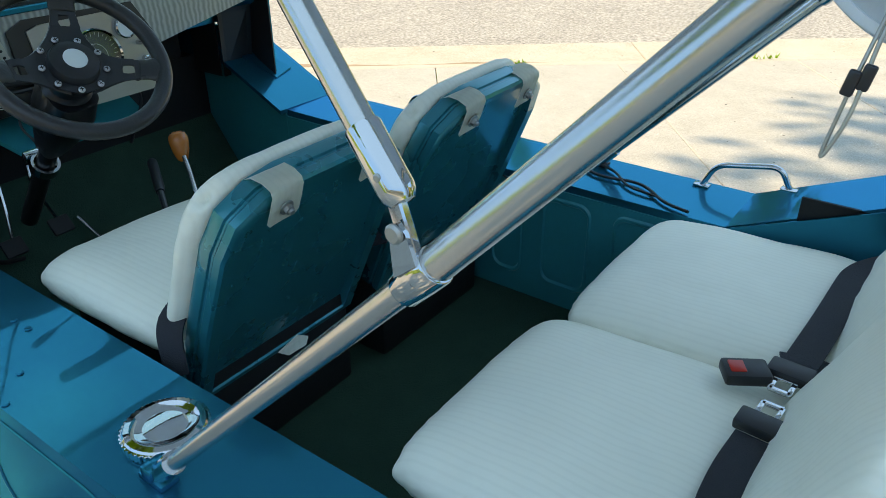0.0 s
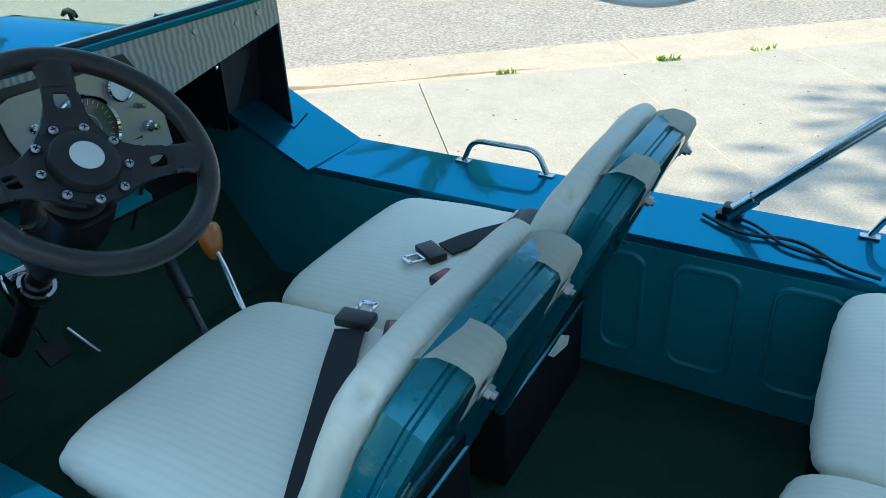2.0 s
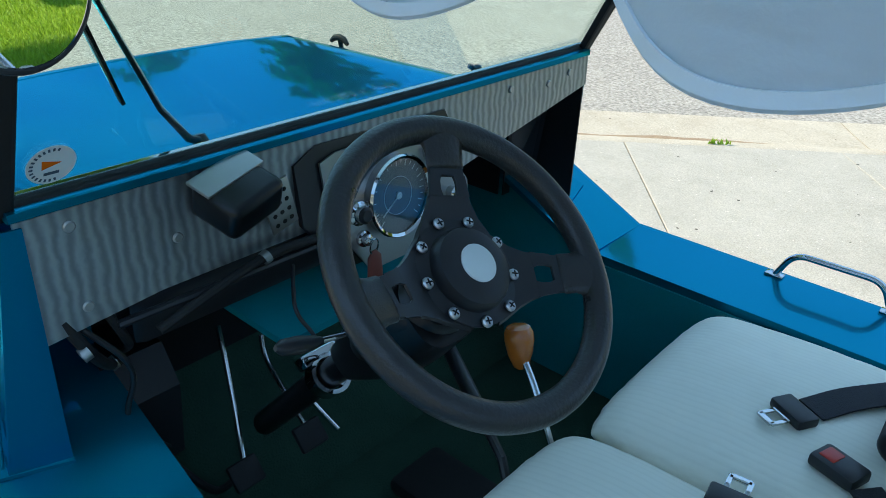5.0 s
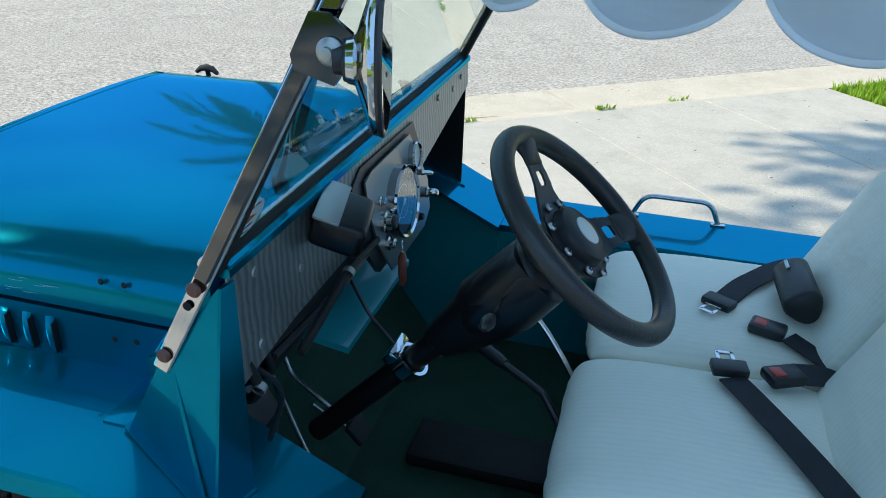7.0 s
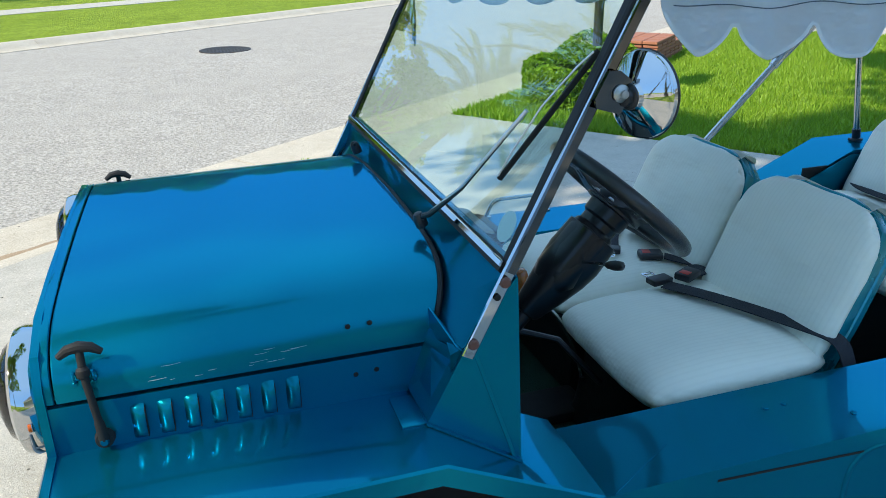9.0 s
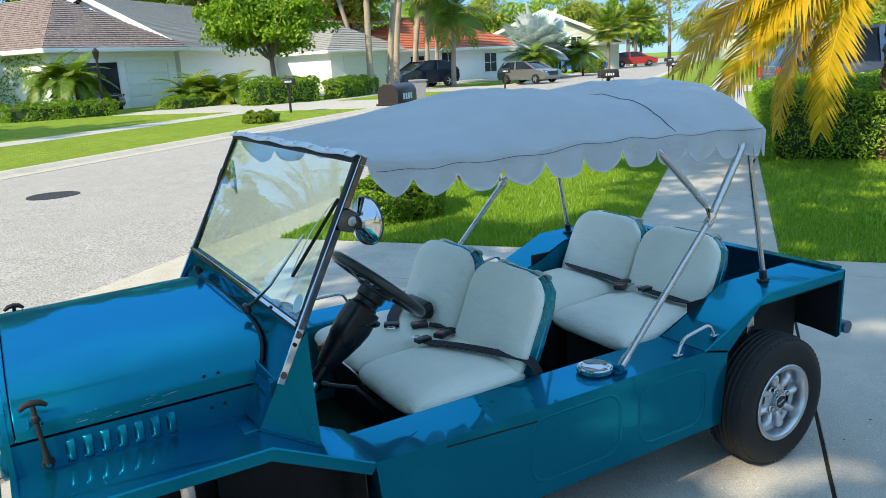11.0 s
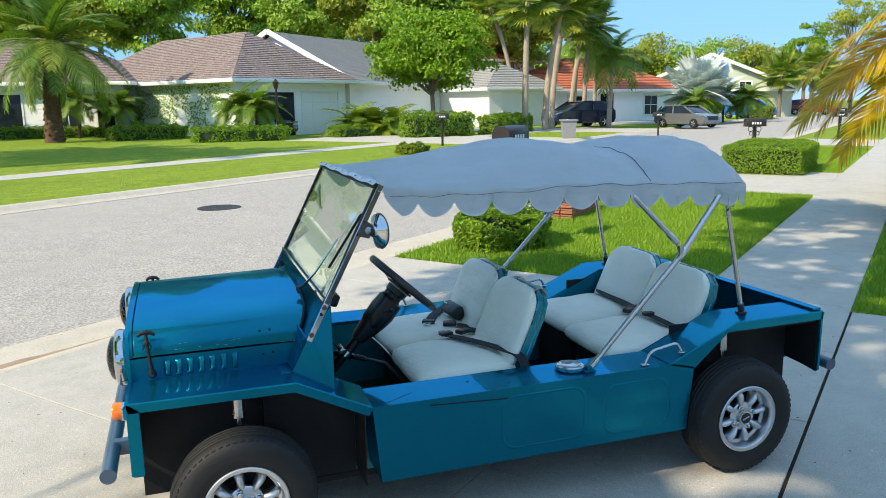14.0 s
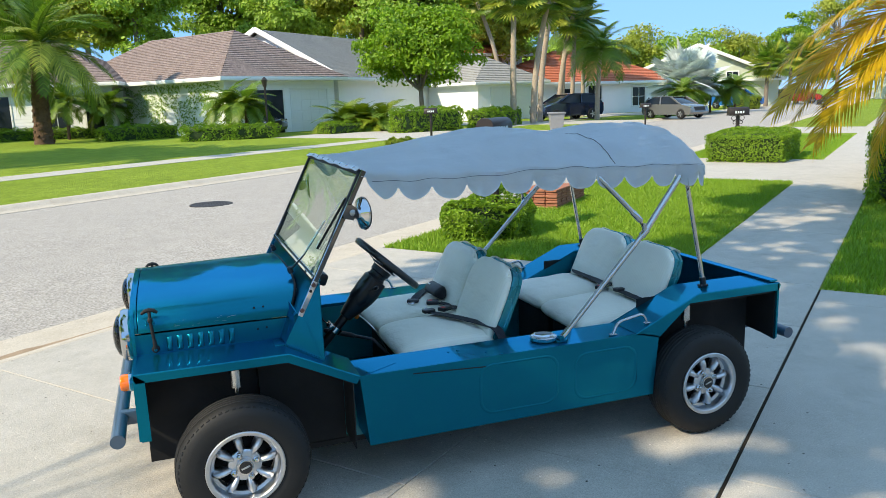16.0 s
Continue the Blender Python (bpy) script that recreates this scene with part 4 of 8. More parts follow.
for s in (-1, 1):
    bm = bmesh.new()
    bar(bm, (0.264, s * 0.570, 0.798), (0.554, s * 0.552, 1.350), 0.021, 0.006, (0, s, 0))
    part("screen_pillar", bm, CHROME, screen, "bright chromed flat screen pillar", 20)
    # thin dark bar over the chrome, imitating the dark reflection along its middle
    bm = bmesh.new()
    bar(bm, (0.333, s * 0.5715, 0.930), (0.553, s * 0.5547, 1.348), 0.0165, 0.006, (0, s, 0))
    part("pillar_reflection", bm, PILLAR, screen, "dark strip standing for what the chrome pillar mirrors", 20)
    bm = bmesh.new()
    bar(bm, (0.338, s * 0.553, 0.935), (0.540, s * 0.541, 1.340), 0.020, 0.024, (0, s, 0))
    part("pillar_seal", bm, RUBBER, screen, "", 20)
    for x, z in ((0.273, 0.820), (0.324, 0.917)):
        bm = bmesh.new()
        disc_screw(bm, (x, s * 0.5735, z), (0, s, 0), 0.009, 0.005)
        part("bolt", bm, RUST, screen)
    bm = bmesh.new()
    disc_screw(bm, (0.312, s * 0.5725, 0.893), (0, s, 0), 0.0055, 0.0015)
    part("hole", bm, BLACK_PAINT, screen)
bm = bmesh.new()
bar(bm, on_glass(-0.556, 0.932), on_glass(0.556, 0.932), 0.020, 0.020, (-1, 0, RAKE))
part("screen_rail", bm, RUBBER, screen, "", 20)
bm = bmesh.new()
bar(bm, on_glass(-0.556, 0.936, 0.011), on_glass(0.556, 0.936, 0.011), 0.010, 0.006, (-1, 0, RAKE))
part("screen_trim", bm, CHROME, screen, "", 20)
bm = bmesh.new()
bar(bm, (0.349, -0.552, 0.930), (0.349, 0.552, 0.930), 0.012, 0.014, (1, 0, 0))
part("dash_rail", bm, PAINT, screen, "", 20)
bm = bmesh.new()
bar(bm, on_glass(-0.545, 1.343), on_glass(0.545, 1.343), 0.022, 0.022, (-1, 0, RAKE))
part("screen_rail", bm, RUBBER, screen, "", 20)
# round club sticker, its writing too small to read
bm = bmesh.new()
n = Vector((-1, 0, RAKE)).normalized()
m = axis_pose(on_glass(-0.500, 0.978, -0.0035), -n, (0, 1, 0))
lathe(bm, [(0.026, 0), (0.026, 0.0006), (0.001, 0.0006)], m, 32)
sticker = part("sticker", bm, WHITE, screen, "round white sticker with a red pennant")
bm = bmesh.new()
slab(bm, [m @ Vector((-0.010, -0.004, 0.0007)), m @ Vector((0.010, 0.002, 0.0007)), m @ Vector((-0.010, 0.008, 0.0007))], n * -0.0005)
part("pennant", bm, ORANGE, sticker)
bm = bmesh.new()
for k in range(16):
    a = radians(-20 + k * 14)
    rbox(bm, -0.0012, 0.0012, -0.002, 0.002, 0.0007, 0.0012, 0.0003, m @ Matrix.Rotation(a, 4, "Z") @ Matrix.Translation((0, 0.021, 0)), 1)
rbox(bm, -0.008, 0.008, -0.013, -0.009, 0.0007, 0.0012, 0.0003, m, 1)
part("lettering_bar", bm, GREYBLUE, sticker)

# wipers
bm = bmesh.new()
lathe(bm, [(0.012, -0.004), (0.012, 0.010), (0.008, 0.022), (0.003, 0.024)], axis_pose((0.281, -0.280, 0.916), (-0.4, 0, 1)), 16)
tube(bm, [(0.278, -0.282, 0.930), (0.290, -0.305, 0.942), (0.330, -0.36, 1.00), on_glass(-0.448, 1.128, 0.030)], [0.006, 0.0055, 0.003, 0.0028], 10)
wiper = part("wiper", bm, SATIN, car, "black wiper with a bright arm")
bm = bmesh.new()
tube(bm, [(0.290, -0.304, 0.944), (0.330, -0.36, 1.003), on_glass(-0.452, 1.134, 0.031)], 0.0036, 8)
part("wiper_arm", bm, ALLOY, wiper)
bm = bmesh.new()
bar(bm, on_glass(-0.424, 1.028, 0.0075), on_glass(-0.532, 1.242, 0.0075), 0.0045, 0.009, n)
part("wiper_blade", bm, RUBBER, wiper)
blade = [on_glass(-0.424 - 0.108 * k, 1.028 + 0.214 * k, h) for k, h in ((0.02, 0.013), (0.20, 0.020), (0.40, 0.024), (0.55, 0.027), (0.70, 0.024), (0.86, 0.020), (0.98, 0.013))]
bm = bmesh.new()
tube(bm, blade, 0.0016, 8)
part("wiper_yoke", bm, ALLOY, wiper, "thin bright blade yoke")
bm = bmesh.new()
lathe(bm, [(0.012, -0.004), (0.012, 0.010), (0.009, 0.022), (0.004, 0.026)], axis_pose((0.285, 0.287, 0.912), (-0.4, 0, 1)), 16)
tube(bm, [(0.282, 0.287, 0.926), (0.272, 0.272, 0.936)], 0.005, 8)
part("wiper_pivot", bm, SATIN, car)

# door mirrors: a shallow round dish on a short arm from a six-sided plate on each pillar
for s, mc, mn in ((-1, Vector((0.534, -0.570, 1.184)), Vector((0.966, 0.258, 0.006)).normalized()), (1, Vector((0.536, 0.628, 1.178)), Vector((0.97, -0.24, 0.0)).normalized())):
    m = axis_pose(mc, mn)
    bm = bmesh.new()
    lathe(bm, [(0.016, -0.026), (0.020, -0.025), (0.022, -0.018), (0.0605, -0.004), (0.0635, -0.002), (0.0650, 0.002), (0.0645, 0.007), (0.061, 0.009)], m, 56, True)
    mirror = part("door_mirror", bm, CHROME, car, "round chrome mirror clamped to the screen pillar")
    bm = bmesh.new()
    torus(bm, 0.0628, 0.0034, m @ Matrix.Translation((0, 0, 0.006)), 56, 8)
    part("mirror_rim", bm, SATIN, mirror)
    bm = bmesh.new()
    lathe(bm, [(0.060, 0.0085), (0.060, 0.0095), (0.001, 0.0095)], m, 48)
    part("mirror_glass", bm, MIRROR, mirror)
    bm = bmesh.new()
    lathe(bm, [(0.006, -0.038), (0.0125, -0.037), (0.0135, -0.029), (0.0185, -0.028), (0.0205, -0.022)], m, 32)
    part("mirror_boss", bm, SATIN, mirror)
    pc = Vector((0.487, s * 0.577, 1.189))
    bm = bmesh.new()
    tube(bm, [pc + Vector((0.004, s * 0.008, 0)), pc.lerp(mc - mn * 0.036, 0.5) + Vector((0, s * 0.004, 0)), mc - mn * 0.036], [0.0045, 0.0045, 0.0045], 12)
    part("mirror_arm", bm, DULL, mirror)
    bm = bmesh.new()
    al, ac = Vector((0.46, 0, 0.888)), Vector((0.888, 0, -0.46))
    slab(bm, [pc + al * a + ac * b for a, b in ((-0.030, -0.017), (-0.019, -0.026), (0.024, -0.026), (0.032, -0.010), (0.028, 0.016), (0.010, 0.026), (-0.022, 0.022))], (0, -s * 0.006, 0))
    bevel_all(bm, 0.0015)
    part("mirror_clamp", bm, PILLAR, mirror)
    bm = bmesh.new()
    lathe(bm, [(0.013, 0), (0.013, 0.003), (0.009, 0.007), (0.006, 0.008), (0.006, 0.013), (0.001, 0.014)], axis_pose(pc + Vector((0.008, s * 0.001, 0.001)), (0, s, 0)), 20)
    part("clamp_nut", bm, DULL, mirror)

# dashboard
bm = bmesh.new()
slab(bm, [(0.350, -0.548, 0.922), (0.350, 0.556, 0.922), (0.352, 0.556, 0.865), (0.354, 0.14, 0.785), (0.354, -0.40, 0.785), (0.352, -0.548, 0.770)], (-0.003, 0, 0))
dash = part("dashboard", bm, DASH, car, "ripple-brushed aluminium dashboard")
for y, z in ((-0.493, 0.902), (-0.49, 0.80), (-0.37, 0.845), (0.49, 0.90), (0.42, 0.89), (0.30, 0.902)):
    bm = bmesh.new()
    disc_screw(bm, (0.351, y, z), (1, 0, 0), 0.007, 0.003)
    part("screw", bm, DULL, dash)
bm = bmesh.new()
rbox(bm, 0.27, 0.335, -0.44, -0.05, 0.70, 0.785, 0.02)
part("heater_duct", bm, SATIN, dash)
# instrument pod
pm = axis_pose((0.366, -0.002, 0.800), (1, 0, 0.10), (0, 1, 0))
bm = bmesh.new()
slab(bm, [pm @ Vector(p) for p in ((-0.150, 0.085, 0), (-0.120, 0.094, 0), (0.080, 0.094, 0), (0.128, 0.030, 0), (0.165, -0.025, 0), (0.165, -0.085, 0), (0.120, -0.108, 0), (-0.070, -0.108, 0), (-0.122, -0.036, 0), (-0.145, 0.030, 0))], pm.to_3x3() @ Vector((0, 0, 0.004)))
pod = part("instrument_panel", bm, plain("painted_alloy_panel", (0.34, 0.34, 0.33), 0.30, metal=0.85, vary=0.15), dash, "alloy instrument panel with a large dial and switches")
bm = bmesh.new()
slab(bm, [pm @ Vector(p) for p in ((-0.190, 0.090, -0.012), (-0.15, 0.110, -0.012), (0.12, 0.105, -0.012), (0.160, 0.03, -0.012), (0.160, -0.09, -0.012), (-0.115, -0.09, -0.012), (-0.185, 0.0, -0.012))], pm.to_3x3() @ Vector((0, 0, 0.010)))
part("panel_backing", bm, SATIN, dash)
bm = bmesh.new()
g = pm @ Matrix.Translation((-0.012, 0.0, 0.004))
lathe(bm, [(0.064, 0), (0.066, 0.016), (0.0635, 0.020), (0.059, 0.017)], g, 48, False)
dial = part("speedometer", bm, CHROME, dash, "large round dial with a chrome bezel")
bm = bmesh.new()
lathe(bm, [(0.061, 0.004), (0.061, 0.008), (0.001, 0.008)], g, 40)
# face greyed to stand for sky and trees reflected in the dial glass
part("dial_face", bm, plain("dial_reflection_grey", (0.10, 0.115, 0.12), 0.3, vary=0.15), dial)
bm = bmesh.new()
for k in range(25):
    a = radians(225 - k * 270 / 24)
    rbox(bm, 0.047 if k % 2 == 0 else 0.051, 0.057, -0.0007, 0.0007, 0.0082, 0.0088, 0.0002, g @ Matrix.Rotation(a, 4, "Z"), 1)
torus(bm, 0.030, 0.0006, g @ Matrix.Translation((0, 0, 0.0085)), 40, 6)
rbox(bm, -0.004, 0.044, -0.0012, 0.0012, 0.009, 0.0105, 0.0003, g @ Matrix.Rotation(radians(215), 4, "Z"), 1)
lathe(bm, [(0.006, 0.0085), (0.006, 0.0115), (0.001, 0.0118)], g, 16)
part("dial_marks", bm, WHITE, dial)
bm = bmesh.new()
lathe(bm, [(0.059, 0.0155), (0.059, 0.017), (0.001, 0.017)], g, 40)
part("dial_glass", bm, LAMPGLASS, dial).visible_shadow = False
bm = bmesh.new()
g2 = pm @ Matrix.Translation((0.082, 0.052, 0.004))
lathe(bm, [(0.026, 0), (0.027, 0.010), (0.024, 0.013), (0.022, 0.010)], g2, 28, False)
small = part("fuel_gauge", bm, CHROME, dash)
bm = bmesh.new()
lathe(bm, [(0.023, 0.003), (0.023, 0.008), (0.001, 0.008)], g2, 28)
part("dial_face", bm, WHITE, small)
for u, v, r, h, mat, nm in ((-0.091, -0.006, 0.019, 0.022, CHROME, "switch"), (-0.084, -0.049, 0.013, 0.018, CHROME, "ignition_lock"), (-0.098, 0.034, 0.009, 0.014, CHROME, "warning_light"),
                            (0.108, 0.010, 0.006, 0.030, CHROME, "toggle"), (0.118, -0.034, 0.011, 0.034, CHROME, "toggle"), (0.082, -0.070, 0.010, 0.016, SATIN, "knob")):
    bm = bmesh.new()
    lathe(bm, [(r, 0.003), (r, h * 0.5), (r * 0.72, h * 0.6), (r * 0.7, h), (r * 0.45, h * 1.12), (0.001, h * 1.12)], pm @ Matrix.Translation((u, v, 0)), 20)
    part(nm, bm, mat, dash)
bm = bmesh.new()
lathe(bm, [(0.013, 0.020), (0.013, 0.025), (0.009, 0.028), (0.001, 0.028)], pm @ Matrix.Translation((-0.091, -0.006, 0)), 20)
part("switch_button", bm, PLASTIC, dash)
bm = bmesh.new()
lathe(bm, [(0.004, 0), (0.013, 0.010), (0.015, 0.04), (0.012, 0.062), (0.003, 0.068)], axis_pose((0.402, -0.088, 0.742), (0.1, 0.0, -1)), 16)
bmesh.ops.scale(bm, verts=bm.verts[:], vec=(0.45, 1, 1), space=Matrix.Translation((-0.402, 0.088, 0)))
fob = part("key_fob", bm, plain("oxblood_leather", (0.16, 0.03, 0.018), 0.5, vary=0.2), dash, "brown leather key fob")
bm = bmesh.new()
torus(bm, 0.012, 0.0012, axis_pose((0.402, -0.088, 0.748), (1, 0.3, 0)), 24, 6)
part("key_ring", bm, CHROME, fob)
# black relay box strapped under the rail with a perforated bracket
bm = bmesh.new()
bxm = axis_pose((0.392, -0.300, 0.890), (1.0, 0.25, -0.35), (0, 1, 0.1))
rbox(bm, -0.046, 0.046, -0.030, 0.022, -0.045, 0.030, 0.012, bxm, 3)
boxp = part("control_box", bm, BLACK_GLOSS, dash, "black plastic box strapped under the dash rail")
bm = bmesh.new()
rbox(bm, -0.048, 0.048, 0.019, 0.0245, -0.047, -0.010, 0.002, bxm)
part("strap", bm, DULL, boxp)
bm = bmesh.new()
bkm = axis_pose((0.372, -0.232, 0.852), (1.0, 0.0, -0.1), (0, 1, 0.3))
t = bmesh.new()
rbox(t, -0.022, 0.022, -0.040, 0.036, -0.002, 0.002, 0.0015)
join(bm, t, bkm)
brk = part("bracket", bm, DULL, dash, "perforated steel bracket")
for i in range(3):
    for j in range(4):
        bm = bmesh.new()
        disc_screw(bm, bkm @ Vector((-0.012 + 0.012 * i, -0.028 + 0.016 * j, 0.002)), bkm.to_3x3() @ Vector((0, 0, 1)), 0.0035, 0.0008, 8)
        part("hole", bm, BLACK_PAINT, brk)
# loose wires and pipes under the dash
for pts, r in (([(0.345, -0.50, 0.77), (0.36, -0.45, 0.70), (0.33, -0.47, 0.60), (0.30, -0.40, 0.50)], 0.004),
               ([(0.35, -0.46, 0.76), (0.37, -0.30, 0.77), (0.36, -0.10, 0.76), (0.37, 0.10, 0.75)], 0.006),
               ([(0.35, -0.20, 0.74), (0.40, -0.24, 0.70), (0.42, -0.22, 0.66), (0.45, -0.235, 0.64)], 0.003),
               ([(0.34, 0.05, 0.76), (0.36, 0.10, 0.68), (0.32, 0.06, 0.55)], 0.004)):
    bm = bmesh.new()
    tube(bm, rounded(pts, 0.05), r, 8)
    part("wire", bm, PLASTIC, car)

# steering
sn = Vector((0.660, -0.014, 0.728)).normalized()
sc = Vector((0.7145, -0.243, 0.901))
sm = axis_pose(sc, sn, (0, 1, 0))
bm = bmesh.new()
torus(bm, 0.1605, 0.0158, sm, 96, 18)
swheel = part("steering_wheel", bm, LEATHER, car, "three-spoke steering wheel with a black leather rim")
for a0 in (69, 174, 333):
    r = sm @ Matrix.Rotation(radians(a0), 4, "Z") @ Matrix.Translation((0, 0, -0.022))
    bm = bmesh.new()

    def plate(x, w, z):
        """Half width, height and lengthwise place of the spoke, top and underside."""
        return [r @ Vector((x, k * w, z + h)) for k, h in ((-1, 0.0), (-0.94, 0.0035), (0.94, 0.0035), (1, 0.0))]
    loft(bm, [plate(0.030, 0.058, -0.003), plate(0.046, 0.049, -0.003), plate(0.062, 0.038, -0.001), plate(0.078, 0.030, 0.003), plate(0.086, 0.0275, 0.006)])
    for k in (-1, 1):
        loft(bm, [[r @ Vector((x, k * y, z + h)) for y, h in ((w0, 0.0), (w0, 0.0035), (w1, 0.0035), (w1, 0.0))]
                  for x, w0, w1, z in ((0.0855, 0.008, 0.0275, 0.006), (0.092, 0.0105, 0.0255, 0.008), (0.101, 0.0105, 0.0245, 0.0105), (0.108, 0.008, 0.0235, 0.012))])
    loft(bm, [plate(0.1075, 0.0235, 0.012), plate(0.125, 0.0225, 0.016), plate(0.150, 0.025, 0.021)])
    part("spoke", bm, SATIN, swheel)
    bm = bmesh.new()
    loft(bm, [[r @ Vector((x, w * math.cos(t), z + hgt * math.sin(t))) for t in (2 * math.pi * q / 16 for q in range(16))]
              for x, w, z, hgt in ((0.1155, 0.0225, 0.0155, 0.0045), (0.118, 0.0245, 0.016, 0.0065), (0.132, 0.0245, 0.019, 0.0075), (0.146, 0.028, 0.0215, 0.011), (0.156, 0.033, 0.022, 0.0135))])
    part("spoke_wrap", bm, LEATHER, swheel, "", 60)
bm = bmesh.new()
lathe(bm, [(0.060, -0.028), (0.062, -0.020), (0.047, -0.018), (0.046, -0.010), (0.043, -0.004), (0.036, -0.001), (0.024, 0.001), (0.001, 0.001)], sm, 48)
part("hub", bm, PLASTIC, swheel)
bm = bmesh.new()
lathe(bm, [(0.0215, -0.002), (0.0215, 0.0022), (0.018, 0.0032), (0.001, 0.0034)], sm, 32)
part("horn_push", bm, WHITE, swheel, "pale green-white horn button")
for k in range(9):
    bm = bmesh.new()
    a = 2 * math.pi * (k + 0.3) / 9
    disc_screw(bm, sm @ Vector((0.058 * math.cos(a), 0.058 * math.sin(a), -0.017)), sn, 0.0065, 0.004)
    t = sm @ Matrix.Translation((0.058 * math.cos(a), 0.058 * math.sin(a), -0.0125)) @ Matrix.Rotation(a, 4, "Z")
    part("hub_screw", bm, ALLOY, swheel)
    bm = bmesh.new()
    rbox(bm, -0.004, 0.004, -0.0008, 0.0008, -0.0006, 0.0003, 0.0002, t, 1)
    rbox(bm, -0.0008, 0.0008, -0.004, 0.004, -0.0006, 0.0003, 0.0002, t, 1)
    part("screw_slot", bm, BLACK_PAINT, swheel)
bm = bmesh.new()
lathe(bm, [(0.048, -0.030), (0.046, -0.055), (0.040, -0.060), (0.040, -0.075), (0.045, -0.080), (0.050, -0.10), (0.050, -0.20), (0.040, -0.225), (0.020, -0.235), (0.020, -0.62)], sm, 28)
column = part("steering_column", bm, BLACK_GLOSS, car, "black steering column with a stalk")
bm = bmesh.new()
tube(bm, rounded([(0.612, -0.275, 0.790), (0.614, -0.320, 0.806), (0.617, -0.385, 0.826)], 0.03), 0.0034, 10)
part("stalk", bm, CHROME, column)
bm = bmesh.new()
tube(bm, [(0.6165, -0.372, 0.822), (0.617, -0.382, 0.825), (0.6178, -0.402, 0.832), (0.618, -0.422, 0.839), (0.618, -0.430, 0.842)], [0.0045, 0.0075, 0.0098, 0.0085, 0.003], 14)
part("stalk_knob", bm, PLASTIC, column, "glossy black stalk knob")
bm = bmesh.new()
lathe(bm, [(0.024, -0.36), (0.030, -0.36), (0.030, -0.385), (0.024, -0.385)], sm, 24, False)
rbox(bm, -0.03, 0.03, 0.022, 0.04, -0.385, -0.36, 0.003, sm)
part("column_clamp", bm, CHROME, column)
bm = bmesh.new()
loft(bm, [[sm @ Vector((w * math.copysign(abs(math.cos(t)) ** 0.6, math.cos(t)), o + w * 1.1 * math.copysign(abs(math.sin(t)) ** 0.6, math.sin(t)), z)) for t in (2 * math.pi * q / 28 for q in range(28))]
          for z, w, o in ((-0.085, 0.040, -0.004), (-0.088, 0.047, -0.004), (-0.15, 0.050, -0.006), (-0.19, 0.046, -0.006), (-0.245, 0.036, -0.004), (-0.300, 0.025, 0.0), (-0.304, 0.020, 0.0))])
part("column_shroud", bm, BLACK_GLOSS, column)

# pedals and levers
for pts in ([(0.200, -0.240, 0.585), (0.227, -0.252, 0.557), (0.270, -0.270, 0.480), (0.300, -0.285, 0.435), (0.330, -0.300, 0.412)],
            [(0.205, -0.165, 0.535), (0.222, -0.173, 0.500), (0.300, -0.185, 0.455), (0.352, -0.190, 0.430)],
            [(0.214, -0.080, 0.360), (0.245, -0.070, 0.330), (0.277, -0.063, 0.308)]):
    bm = bmesh.new()
    tube(bm, rounded(pts, 0.02), 0.0045, 10)
    ped = part("pedal", bm, STEEL, car, "bent chrome pedal rod")
bm = bmesh.new()
tube(bm, rounded([(0.800, -0.040, 0.25), (0.748, -0.036, 0.44), (0.700, -0.029, 0.530), (0.655, -0.008, 0.582), (0.622, 0.005, 0.610)], 0.05), 0.0055, 10)
lever = part("gear_lever", bm, STEEL, car, "chrome gear lever with a turned wooden knob")
bm = bmesh.new()
lathe(bm, [(0.007, -0.036), (0.013, -0.031), (0.020, -0.010), (0.023, 0.010), (0.0222, 0.022), (0.018, 0.030), (0.010, 0.034), (0.001, 0.0345)], axis_pose((0.612, 0.008, 0.624), (-0.25, 0.10, 1)), 24)
part("gear_knob", bm, WOOD, lever, "orange-brown varnished wooden knob")
bm = bmesh.new()
lathe(bm, [(0.060, 0.0), (0.055, 0.02), (0.035, 0.05), (0.018, 0.10), (0.010, 0.13)], axis_pose((0.800, -0.04, 0.228), (-0.2, 0, 1)), 20)
part("gear_gaiter", bm, RUBBER, lever)
bm = bmesh.new()
tube(bm, [(0.760, -0.150, 0.40), (0.668, -0.095, 0.508), (0.560, -0.035, 0.528)], [0.008, 0.0075, 0.0075], 10)
hb = part("hand_brake", bm, SATIN, car, "hand brake lever with a ribbed black grip")
bm = bmesh.new()
tube(bm, [(0.590, -0.052, 0.523), (0.575, -0.043, 0.526), (0.500, -0.001, 0.540), (0.470, 0.016, 0.545), (0.460, 0.022, 0.547)], [0.010, 0.0125, 0.0125, 0.012, 0.007], 14)
part("grip", bm, PLASTIC, hb)
bm = bmesh.new()
slab(bm, [(0.200, -0.285, 0.695), (0.200, 0.110, 0.695), (0.356, 0.100, 0.622), (0.356, -0.226, 0.622)], (0, 0, -0.012))
bevel_all(bm, 0.003)
part("parcel_shelf", bm, INNER, car, "dark teal shelf below the dashboard")
bm = bmesh.new()
rbox(bm, 0.40, 0.80, -0.055, 0.075, 0.228, 0.262, 0.012)
part("tunnel_cover", bm, RUBBER, car)


